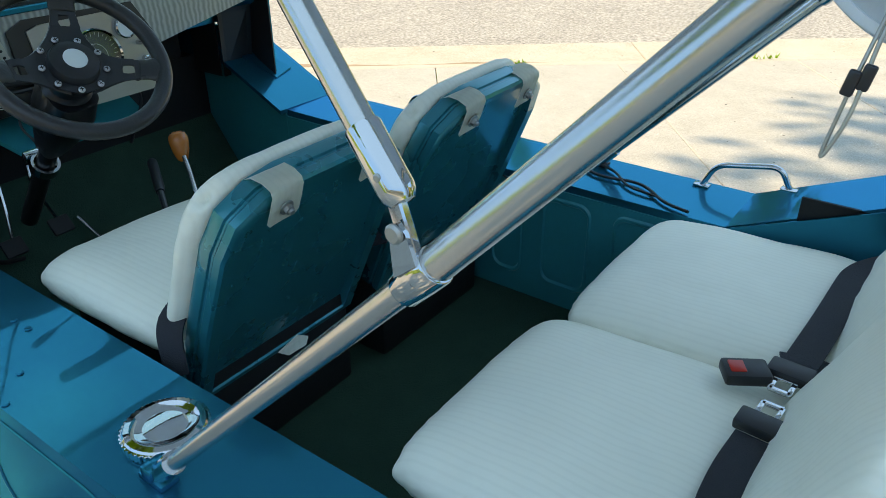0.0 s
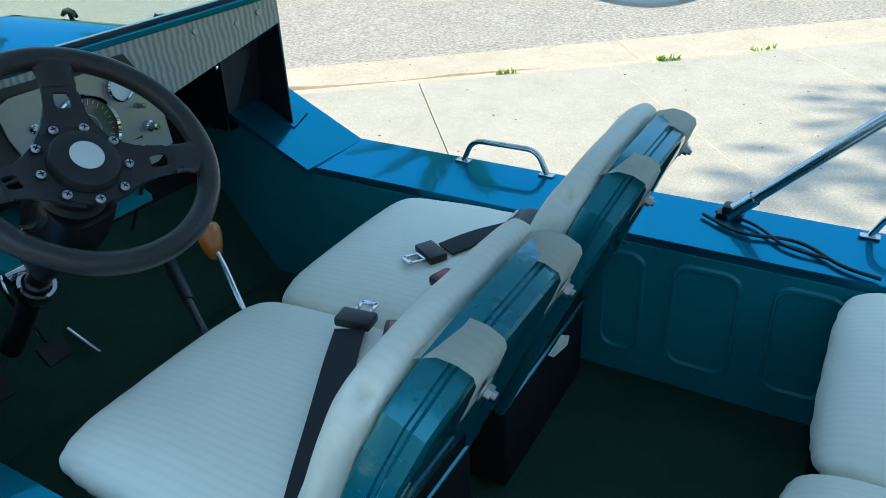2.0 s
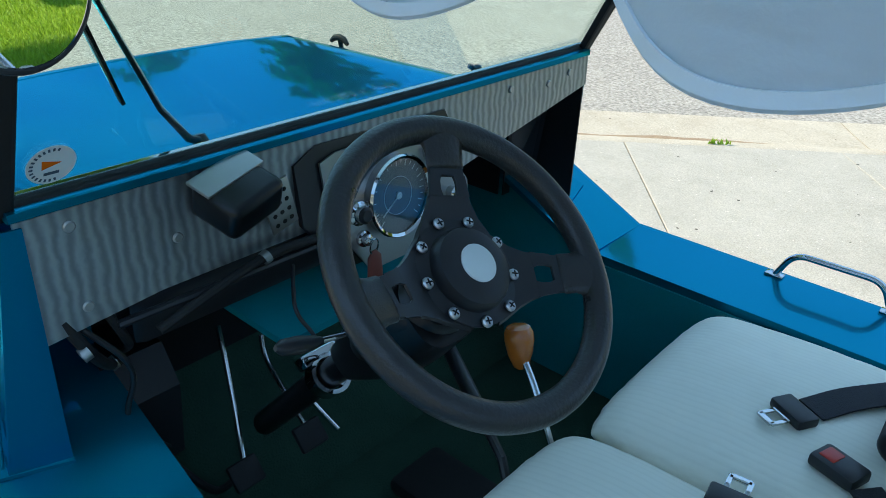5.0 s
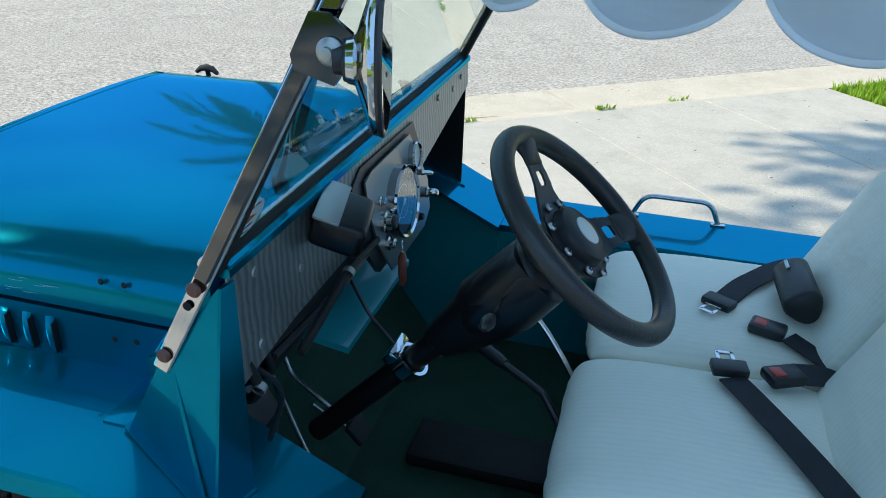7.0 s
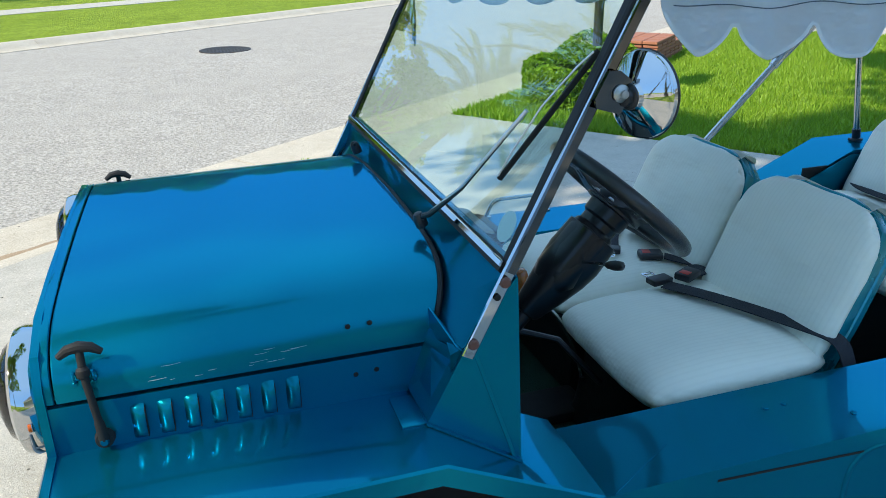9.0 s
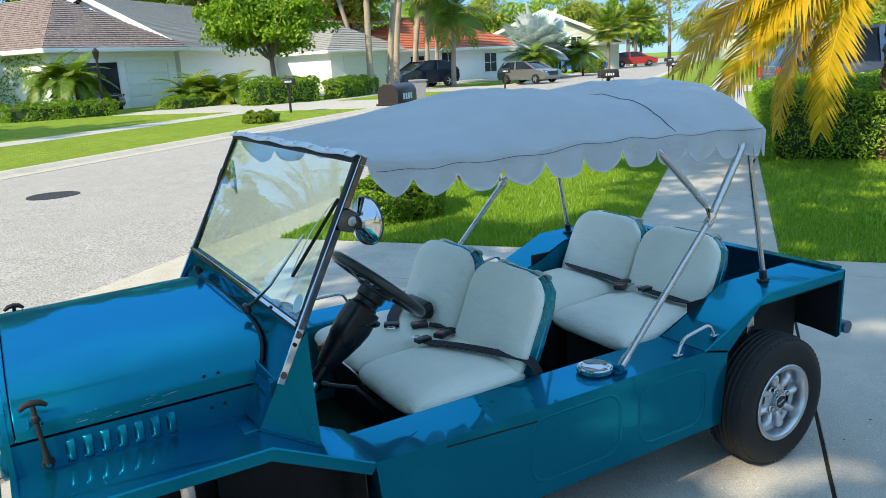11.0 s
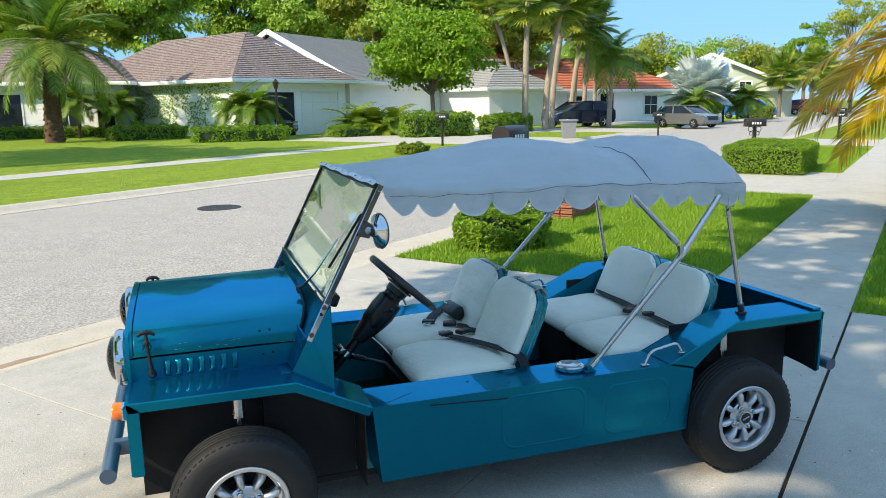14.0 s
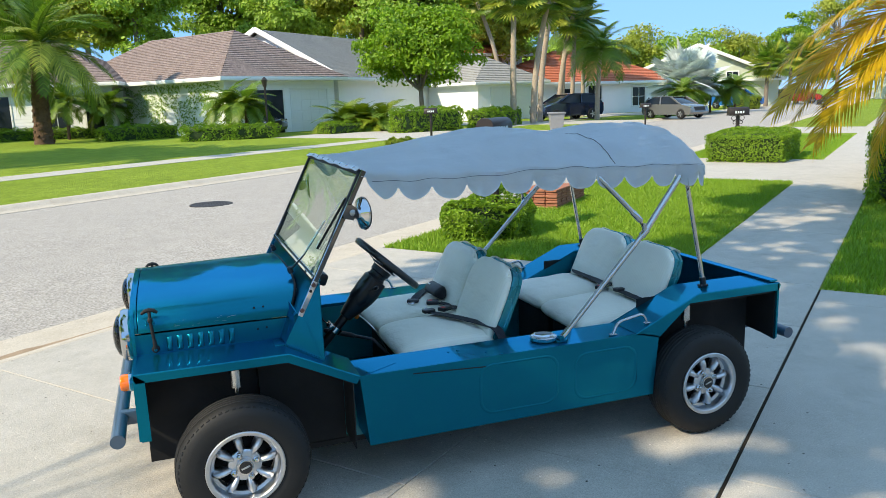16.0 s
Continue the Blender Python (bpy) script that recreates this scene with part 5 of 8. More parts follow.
# black box and hoses on the side of the footwell
bm = bmesh.new()
loft(bm, [[(0.160, y, 0.450), (0.290, y, 0.470), (0.305, y, 0.600), (0.270, y, 0.655), (0.165, y, 0.650)] for y in (-0.462, -0.372)])
bevel_all(bm, 0.010)
heater = part("heater_box", bm, SATIN, car, "black heater box in the footwell")
for x, z in ((0.20, 0.63), (0.26, 0.62), (0.27, 0.50), (0.19, 0.48)):
    bm = bmesh.new()
    disc_screw(bm, (x, -0.372, z), (0, 1, 0), 0.006, 0.004)
    part("screw", bm, DULL, heater)
for pts, r in (([(0.345, -0.520, 0.790), (0.350, -0.500, 0.740), (0.320, -0.470, 0.690), (0.280, -0.440, 0.660)], 0.0075),
               ([(0.340, -0.470, 0.785), (0.345, -0.450, 0.730), (0.300, -0.430, 0.690), (0.250, -0.420, 0.655)], 0.006),
               ([(0.300, -0.400, 0.470), (0.330, -0.370, 0.420), (0.300, -0.330, 0.360), (0.260, -0.260, 0.330)], 0.006),
               ([(0.368, -0.420, 0.742), (0.374, -0.330, 0.772), (0.374, -0.250, 0.790), (0.372, -0.130, 0.778)], 0.0068)):
    bm = bmesh.new()
    tube(bm, rounded(pts, 0.05), r, 10)
    part("hose", bm, RUBBER, car, "black ribbed hose under the dash")
for p in ((0.375, -0.262, 0.786), (0.352, -0.505, 0.742), (0.300, -0.455, 0.676)):
    bm = bmesh.new()
    lathe(bm, [(0.0075, -0.005), (0.0095, -0.005), (0.0095, 0.005), (0.0075, 0.005)], axis_pose(p, (0.0, 1.0, 0.35)), 16, False)
    part("hose_clip", bm, DULL, car)
for x, y, z in ((0.336, -0.303, 0.405), (0.358, -0.192, 0.425)):
    bm = bmesh.new()
    rbox(bm, -0.026, 0.026, -0.022, 0.022, -0.006, 0.006, 0.004, axis_pose((x, y, z), (0.75, 0, 0.65), (0, 1, 0)))
    part("pedal_pad", bm, RUBBER, car)


# seats
def pillow(bm, m, hx, hy, hz, corner=0.16, top=0.55, seed=0.0, seg=34, taper=0.0, crown=1.0, belly=1.0):
    """A stuffed cushion: a rounded rectangle hx by hy, hz thick each way from its seam."""
    grid = {}
    for side in (1, -1):
        for i in range(seg + 1):
            for j in range(seg + 1):
                u, v = 2 * i / seg - 1, 2 * j / seg - 1
                u, v = math.copysign(1 - (1 - abs(u)) ** 2.0, u), math.copysign(1 - (1 - abs(v)) ** 2.0, v)
                e = max(abs(u), abs(v))
                if side < 0 and e > 0.999:
                    grid[side, i, j] = grid[1, i, j]
                    continue
                f = 1 - corner * (abs(u) * abs(v)) ** 4
                x, y = u * hx * f, v * hy * f * (1 - taper * (u + 1) / 2)
                h = hz * ((max(0.0, 1 - abs(u) ** 6) * max(0.0, 1 - abs(v) ** 6)) ** 0.48) * (0.84 + 0.16 * (1 - u * u) * (1 - v * v) * crown)
                if side < 0:
                    h *= belly
                w = noise.noise(Vector((x * 9 + seed, y * 9, side * 3.1))) * 0.006 + noise.noise(Vector((x * 26, y * 26 + seed, side))) * 0.0022
                pucker = 0.0012 * math.sin((x + y) * 230 + 3 * noise.noise(Vector((x * 20, y * 20, seed)))) * max(0, e - 0.90) / 0.10
                grid[side, i, j] = bm.verts.new(m @ Vector((x + pucker, y + pucker, side * h + w * (1 - e ** 8))))
    for side in (1, -1):
        for i in range(seg):
            for j in range(seg):
                q = [grid[side, a, b] for a, b in ((i, j), (i + 1, j), (i + 1, j + 1), (i, j + 1))]
                bm.faces.new(q if side > 0 else q[::-1])


def back_outline(hw, h, chamfer=0.085):
    pts = [(-hw * 0.97, -0.075), (-hw, 0.12), (-hw * 0.985, h - chamfer * 1.25), (-hw * 0.90, h - chamfer * 0.55), (-hw * 0.66, h - 0.012), (-hw * 0.4, h), (hw * 0.4, h), (hw * 0.66, h - 0.012), (hw * 0.90, h - chamfer * 0.55), (hw * 0.985, h - chamfer * 1.25), (hw, 0.12), (hw * 0.97, -0.075)]
    return pts


def seat(name, x, yc, zb, label, half=0.212, seed=0.0, zt=0.0):
    """x: where the shell meets the cushion; yc: middle; zb: seam of the cushion."""
    bm = bmesh.new()
    pillow(bm, pose(x - 0.238, yc, zb, 0, -2.0, 0), 0.232, half + 0.012, 0.062, 0.075, seed=seed, belly=0.75)
    s = part(name, bm, SEAT, car, label, 100)
    up = Vector((0.165, 0, 0.39)).normalized()
    fw = Vector((-up.z, 0, up.x))
    base = Vector((x + 0.01, yc, zb - 0.055 + zt))

    def at(a, h, d):
        return base + Vector((0, a, 0)) + up * h + fw * d
    out = back_outline(half - 0.012, 0.385)
    bm = bmesh.new()
    ins = [(a * 0.975, h * 0.985) for a, h in out]
    inn = [(a * 0.86, 0.005 + h * 0.935) for a, h in out]
    rings = [[at(a * 0.99, h * 0.995, 0.052) for a, h in out], [at(a, h, 0.046) for a, h in out], [at(a, h, 0.028) for a, h in out], [at(a * 0.985, h * 0.99, 0.026) for a, h in out], [at(a * 0.985, h * 0.99, 0.022) for a, h in out],
             [at(a, h, 0.018) for a, h in out], [at(a, h, 0.004) for a, h in out], [at(*p, 0.0) for p in ins], [at(*p, 0.001) for p in inn], [at(a * 0.98, 0.004 + h * 0.985, 0.016) for a, h in inn]]
    loft(bm, rings)
    part("backrest_shell", bm, SHELL, s, "teal painted steel seat shell")
    bm = bmesh.new()
    cm = Matrix.Translation(base + up * 0.168 + fw * 0.074) @ Matrix((up, Vector((0, 1, 0)), up.cross(Vector((0, 1, 0))))).transposed().to_4x4()
    pillow(bm, cm, 0.210, half + 0.002, 0.038, 0.22, seed=seed + 5, belly=0.9)
    part("backrest", bm, SEAT, s, "padded cream vinyl backrest cover", 100)
    for a in (-0.098, 0.098):
        bm = bmesh.new()
        rows = []
        for h, d, w in ((0.366, 0.060, 0.034), (0.384, 0.040, 0.032), (0.3895, 0.020, 0.031), (0.388, 0.002, 0.030), (0.380, -0.004, 0.030), (0.352, -0.0055, 0.031), (0.330, -0.0055, 0.031), (0.322, -0.006, 0.024)):
            rows.append([at(a + k * w, h + 0.002 * k, d - 0.0008 * k * k) for k in (-1, -0.5, 0, 0.5, 1)])
        loft(bm, rows, False)
        bmesh.ops.solidify(bm, geom=bm.faces[:], thickness=0.003)
        st = part("strap", bm, SEAT, s, "cream vinyl tab bolted to the shell", 75)
        bm = bmesh.new()
        c = at(a, 0.350, -0.008)
        lathe(bm, [(0.0125, 0), (0.0125, 0.002), (0.004, 0.003)], axis_pose(c, -fw), 18)
        lathe(bm, [(0.0080, 0.002), (0.0080, 0.009), (0.001, 0.009)], axis_pose(c, -fw), 6)
        tube(bm, [c - fw * 0.006, c - fw * 0.014], 0.0045, 10)
        part("bolt", bm, DULL, s, "", 20)
    for a in (0.02,):
        bm = bmesh.new()
        pts = [at(a - 0.035, -0.070, -0.004), at(a - 0.012, -0.088, -0.012), at(a + 0.022, -0.074, -0.020), at(a + 0.030, -0.060, -0.014), at(a + 0.01, -0.052, -0.003)]
        slab(bm, pts, fw * 0.002)
        part("cover_tie", bm, SEAT, s)
    bm = bmesh.new()
    rbox(bm, x - 0.40, x - 0.02, yc - half + 0.03, yc + half - 0.03, 0.228, zb - 0.03, 0.01)
    part("seat_box", bm, BLACK_PAINT, s)
    return s


seat("driver_seat", 1.175, -0.213, 0.522, "cream vinyl driver seat with a teal steel back shell", seed=1, zt=0.010)
seat("passenger_seat", 1.190, 0.240, 0.522, "cream vinyl front passenger seat with a teal steel back shell", seed=7, zt=0.010)
seat("rear_seat", 2.055, -0.213, 0.530, "cream vinyl rear seat behind the driver", 0.212, 13)
seat("rear_seat", 2.075, 0.240, 0.530, "cream vinyl rear seat behind the passenger", 0.215, 19)


# belts
def ribbon(bm, pts, w, t=0.0022, side=(0, 1, 0)):
    pts = [Vector(p) for p in pts]
    rings = []
    for i, p in enumerate(pts):
        d = (pts[min(i + 1, len(pts) - 1)] - pts[max(i - 1, 0)]).normalized()
        sd = Vector(side)
        sd = (sd - d * sd.dot(d)).normalized()
        n = d.cross(sd)
        rings.append([p + sd * w / 2 + n * t / 2, p - sd * w / 2 + n * t / 2, p - sd * w / 2 - n * t / 2, p + sd * w / 2 - n * t / 2])
    loft(bm, rings)


def belt(pts, side, ends, label="black lap belt lying on the seat"):
    bm = bmesh.new()
    ribbon(bm, rounded(pts, 0.05, 5), 0.047, 0.003, side)
    b = part("seat_belt", bm, WEBBING, car, label)
    for kind, at, d, up in ends:
        m = axis_pose(at, up, d)
        bm = bmesh.new()
        if kind == "tongue":
            rbox(bm, -0.018, 0.018, -0.030, 0.030, -0.004, 0.012, 0.004, m)
            part("tongue_cover", bm, PLASTIC, b)
            bm = bmesh.new()
            rbox(bm, 0.014, 0.024, -0.016, 0.016, 0.001, 0.005, 0.001, m)
            rbox(bm, 0.022, 0.050, -0.016, -0.009, 0.001, 0.0045, 0.001, m)
            rbox(bm, 0.022, 0.050, 0.009, 0.016, 0.001, 0.0045, 0.001, m)
            rbox(bm, 0.043, 0.053, -0.014, 0.014, 0.001, 0.0045, 0.001, m)
            part("tongue", bm, CHROME, b)
        else:
            rbox(bm, -0.030, 0.034, -0.022, 0.022, -0.006, 0.014, 0.006, m)
            part("buckle", bm, PLASTIC, b)
            bm = bmesh.new()
            rbox(bm, 0.004, 0.026, -0.013, 0.013, 0.010, 0.0155, 0.002, m)
            part("release_button", bm, RED, b)


zt = 0.598
belt([(1.19, -0.455, 0.52), (1.165, -0.440, 0.595), (1.12, -0.36, zt + 0.002), (1.06, -0.24, zt + 0.004), (1.01, -0.145, zt + 0.002), (0.972, -0.07, zt - 0.004)], (1, 0.3, 0), [("tongue", (0.968, -0.048, zt - 0.004), (-0.15, 1, 0), (0, 0, 1))])
belt([(1.20, 0.02, 0.55), (1.13, 0.0, 0.585), (1.08, -0.03, zt)], (0.3, 1, 0), [("buckle", (1.056, -0.042, zt - 0.004), (-0.8, -0.4, 0.05), (0, 0, 1))], "black belt buckle with a red button")
belt([(1.20, 0.03, 0.54), (1.14, 0.055, 0.578), (1.08, 0.100, 0.590)], (0.3, 1, 0), [("buckle", (1.046, 0.112, 0.590), (-0.9, 0.3, 0.05), (0, 0, 1))], "black belt buckle with a red button")
belt([(1.215, 0.475, 0.53), (1.15, 0.43, 0.592), (1.09, 0.378, 0.594), (1.01, 0.270, 0.594), (0.978, 0.212, 0.590)], (1, -0.5, 0), [("tongue", (0.962, 0.188, 0.588), (-0.5, -0.85, 0), (0, 0, 1))])
z2 = 0.609
belt([(2.10, -0.468, 0.56), (2.05, -0.44, 0.60), (1.985, -0.34, z2 - 0.002), (1.98, -0.25, z2), (1.985, -0.175, z2)], (1, 0.05, 0), [("tongue", (1.985, -0.152, z2), (0.05, 1, 0), (0, 0, 1))])
belt([(2.08, 0.03, 0.57), (2.02, 0.02, 0.605), (1.97, 0.0, z2)], (0.3, 1, 0), [("buckle", (1.938, -0.052, z2 - 0.002), (-0.8, -0.5, 0), (0, 0, 1))], "black belt buckle with a red button")
belt([(2.11, 0.475, 0.56), (2.06, 0.43, 0.605), (2.005, 0.34, z2 - 0.002), (2.00, 0.15, z2), (1.992, 0.0, z2)], (1, 0.05, 0), [("tongue", (1.988, -0.022, z2), (-0.05, -1, 0), (0, 0, 1))])

# small loudspeaker lying on the passenger seat
spk = thing("portable_speaker", "small black cylindrical speaker lying on the cream passenger seat", "speaker", (1.112, 0.215, 0.60))
bm = bmesh.new()
fa, na = Vector((1.100, 0.305, 0.624)), Vector((1.107, 0.150, 0.624))
sx = (na - fa).normalized()
su = Vector((-0.55, 0.0, 0.83))
su = (su - sx * su.dot(sx)).normalized()
sv = sx.cross(su)
rings = []
for along, k in ((0.0, 0.80), (0.003, 0.93), (0.009, 1.0), (0.143, 1.0), (0.149, 0.93), (0.152, 0.80)):
    ring = []
    for q in range(36):
        t = 2 * math.pi * q / 36
        rad = 0.0345 * (1.0 + 0.09 * math.cos(3 * t))
        ring.append(fa + sx * along + (sv * math.cos(t + math.pi / 6) + su * math.sin(t + math.pi / 6)) * rad * k)
    rings.append(ring)
loft(bm, rings)
body = part("speaker_body", bm, PLASTIC, spk, "", 50)
bm = bmesh.new()
rbox(bm, -0.0035, 0.0035, -0.016, 0.016, -0.001, 0.0012, 0.0005, axis_pose(fa + sx * 0.028 + su * 0.0345, su, sv) @ Matrix.Rotation(radians(90), 4, "Z") @ Matrix.Rotation(radians(90), 4, "Z"))
part("lettering_bar", bm, WHITE, body)

# fuel cap, handles, hood frame
bm = bmesh.new()
cm = axis_pose((1.329, -0.567, 0.543), (0, 0, 1))
lathe(bm, [(0.046, 0), (0.046, 0.010), (0.056, 0.012), (0.058, 0.016), (0.058, 0.026), (0.054, 0.031), (0.046, 0.033), (0.040, 0.029), (0.020, 0.027), (0.001, 0.027)], cm, 44)
rings = []
for z in (0.014, 0.015, 0.027, 0.028):
    rings.append([cm @ Vector((r * math.cos(k * math.pi / 66), r * math.sin(k * math.pi / 66), z)) for k in range(132) for r in ((0.0602 if k % 3 else 0.0575) if 0.0145 < z < 0.0275 else 0.0570,)])
loft(bm, rings)
part("fuel_cap", bm, CHROME, car, "round chromed fuel filler cap")


def handle(a, b, rise, lean=(0, 0, 0)):
    a, b, l = Vector(a), Vector(b), Vector(lean)
    d = (b - a).normalized()
    bm = bmesh.new()
    tube(bm, rounded([a, a + Vector((0, 0, rise)) + d * 0.025 + l, b + Vector((0, 0, rise)) - d * 0.025 + l, b], 0.035, 7), 0.0065, 12)
    h = part("grab_handle", bm, CHROME, car, "chromed tubular grab handle")
    for p in (a, b):
        bm = bmesh.new()
        rbox(bm, p.x - 0.018, p.x + 0.018, p.y - 0.010, p.y + 0.010, p.z - 0.002, p.z + 0.003, 0.002)
        part("foot_plate", bm, CHROME, h)


for x, y in ((0.884, -0.547), (0.928, -0.546), (1.084, -0.664), (1.031, -0.615)):
    bm = bmesh.new()
    disc_screw(bm, (x, y, 0.5525), (0, 0, 1), 0.006, 0.003)
    part("rivet", bm, PAINT, car)
handle((0.775, 0.650, 0.554), (0.985, 0.655, 0.554), 0.055)
handle((1.640, -0.640, 0.555), (1.815, -0.648, 0.590), 0.050)
handle((1.632, 0.645, 0.555), (1.815, 0.648, 0.590), 0.050)

hood = thing("canvas_roof", "pale blue-grey canvas roof with scalloped edges on a tubular frame", "car roof", (1.4, 0, 0.55))
for s in (-1, 1):
    f, t, top = Vector((1.396, s * 0.620, 0.570)), Vector((1.818, s * 0.612, 1.005)), Vector((2.040, s * 0.566, 1.248))
    bm = bmesh.new()
    tube(bm, rounded([t, top, (2.065, s * 0.47, 1.335), (2.075, 0, 1.375)], 0.08, 8), 0.0140, 18)
    part("main_pole", bm, STEEL, hood, "polished tubular hood pole")
    bm = bmesh.new()
    tube(bm, [f, t], 0.0115, 16)
    part("lower_pole", bm, STEEL, hood, "polished thin tube from the side box")
    bm = bmesh.new()
    j = t + Vector((-0.024, s * -0.002, 0.052))
    tube(bm, rounded([j, (1.60, s * 0.570, 1.262), (1.54, s * 0.525, 1.318), (1.51, s * 0.42, 1.370), (1.50, 0, 1.415)], 0.08, 8), 0.0115, 16)
    part("branch_pole", bm, STEEL, hood, "polished tubular hood bow")
    d = (Vector((1.60, s * 0.570, 1.262)) - j).normalized()
    bm = bmesh.new()
    lathe(bm, [(0.004, -0.007), (0.0095, -0.006), (0.0128, -0.001), (0.0138, 0.004), (0.0138, 0.053), (0.0130, 0.055), (0.0114, 0.0555)], axis_pose(j, d), 36)
    along = (t - f).normalized()
    lathe(bm, [(0.0114, -0.028), (0.0148, -0.0275), (0.0156, -0.026), (0.0156, 0.011), (0.0150, 0.0125), (0.0139, 0.013)], axis_pose(t, along), 36)
    part("sleeve", bm, CHROME, hood, "", 35)
    bm = bmesh.new()
    disc_screw(bm, j + d * 0.020 + Vector((0.004, s * 0.0135, 0)), (0.2, s, 0), 0.003, 0.002)
    part("grub_screw", bm, DULL, hood)
    bm = bmesh.new()
    bar(bm, t + Vector((-0.007, s * 0.004, 0.008)), j + d * 0.004 + Vector((0, s * 0.003, 0)), 0.013, 0.009, (0, s, 0))
    part("hinge_tongue", bm, CHROME, hood)
    bm = bmesh.new()
    slab(bm, [t + Vector((-0.018, s * 0.011, -0.004)), t + Vector((0.002, s * 0.011, 0.012)), t + Vector((-0.006, s * 0.011, 0.034)), t + Vector((-0.013, s * 0.011, 0.041)), t + Vector((-0.021, s * 0.011, 0.036))], (0, s * 0.004, 0))
    bevel_all(bm, 0.0015)
    br = part("hinge_plate", bm, CHROME, hood)
    bm = bmesh.new()
    disc_screw(bm, t + Vector((-0.014, s * 0.016, 0.033)), (0, s, 0), 0.0075, 0.004)
    part("hinge_screw", bm, DULL, hood)
    bm = bmesh.new()
    tube(bm, [f + Vector((-0.012, 0, -0.012)), f + (t - f).normalized() * 0.045], 0.0150, 16)
    part("pole_socket", bm, CHROME, hood)
    bm = bmesh.new()
    rbox(bm, 1.362, 1.412, s * 0.622 - 0.014, s * 0.622 + 0.014, 0.552, 0.562, 0.003)
    rbox(bm, 1.372, 1.396, s * 0.622 - 0.016, s * 0.622 + 0.016, 0.560, 0.580, 0.005)
    part("pole_foot", bm, PAINT if s < 0 else SATIN, hood)
    r0, r1 = Vector((2.178, s * 0.570, 0.715)), Vector((2.062, s * 0.560, 1.262))
    bm = bmesh.new()
    tube(bm, [r0, r1], 0.0105, 14)
    part("rear_pole", bm, STEEL, hood, "polished rear hood pole")
    bm = bmesh.new()
    rbox(bm, r0.x - 0.024, r0.x + 0.02, r0.y - 0.014, r0.y + 0.014, 0.702, 0.713, 0.003)
    tube(bm, [r0, r0 + (r1 - r0) * 0.06], 0.0145, 14)
    part("pole_foot", bm, SATIN, hood)
    bm = bmesh.new()
    torus(bm, 0.016, 0.003, axis_pose(r0 + (r1 - r0) * 0.93, r1 - r0), 24, 6)
    tube(bm, rounded([r0 + (r1 - r0) * 0.93 + Vector((0.015, s * 0.015, 0)), r0 + (r1 - r0) * 0.90 + Vector((0.035, s * 0.012, 0)), r0 + (r1 - r0) * 0.86 + Vector((0.018, s * 0.012, 0))], 0.01), 0.0022, 6)
    part("tie", bm, PLASTIC, hood)
# thin steel lanyard hanging from the near rear pole
bm = bmesh.new()
tube(bm, rounded([(2.064, -0.574, 1.252), (2.057, -0.592, 1.215), (2.050, -0.600, 1.178), (2.043, -0.602, 1.136), (2.052, -0.602, 1.160), (2.056, -0.596, 1.200), (2.066, -0.574, 1.250)], 0.012), 0.0010, 8)
lan = part("lanyard", bm, DULL, hood, "thin steel lanyard with two crimps")
for a in ((2.049, -0.600, 1.177), (2.0545, -0.599, 1.180)):
    bm = bmesh.new()
    rbox(bm, -0.0028, 0.0028, -0.002, 0.002, -0.006, 0.006, 0.0012, Matrix.Translation(a) @ Matrix.Rotation(0.2, 4, "Y"))
    part("crimp", bm, SATIN, lan)
bm = bmesh.new()
tube(bm, rounded([(1.34, 0.60, 0.559), (1.42, 0.545, 0.5585), (1.52, 0.57, 0.559), (1.60, 0.50, 0.5585), (1.66, 0.485, 0.559)], 0.05), 0.0035, 8)
tube(bm, rounded([(1.36, 0.62, 0.559), (1.44, 0.60, 0.5585), (1.50, 0.53, 0.559), (1.58, 0.52, 0.5585)], 0.05), 0.003, 8)
part("cable", bm, PLASTIC, car, "black cord lying on the side box")


def spline(knots, x):
    """Smooth values through (x, value) knots."""
    if x <= knots[0][0]:
        return knots[0][1]
    for (a, va), (b, vb) in zip(knots, knots[1:]):
        if x <= b:
            t = (x - a) / (b - a)
            t = t * t * (3 - 2 * t) * 0.5 + t * 0.5
            return va + (vb - va) * t
    return knots[-1][1]


MID = [(0.540, 1.357), (0.80, 1.386), (1.10, 1.434), (1.28, 1.464), (1.40, 1.468), (1.55, 1.450), (1.72, 1.424), (1.88, 1.444), (2.03, 1.460), (2.13, 1.454), (2.20, 1.405)]
EDGE = [(0.540, 1.350), (0.70, 1.330), (1.0, 1.322), (1.45, 1.325), (1.70, 1.310), (2.0, 1.305), (2.12, 1.296), (2.20, 1.284)]
WID = [(0.540, 0.540), (0.70, 0.552), (1.0, 0.562), (2.0, 0.572), (2.12, 0.568), (2.17, 0.545), (2.20, 0.51)]
XS = [0.540 + (2.20 - 0.540) * i / 260 for i in range(261)]
CUSPS = [0.560, 0.690, 0.830, 0.985, 1.135, 1.290, 1.435, 1.580, 1.725, 1.865, 2.000, 2.130, 2.2]


def hang(x):
    """How far the scalloped edge hangs at x."""
    for a, b in zip(CUSPS, CUSPS[1:]):
        if x <= b:
            t = max(0.0, (x - a) / (b - a))
            return 0.022 + 0.074 * math.sqrt(max(0.0, 1 - (2 * t - 1) ** 2)) ** 0.9
    return 0.06


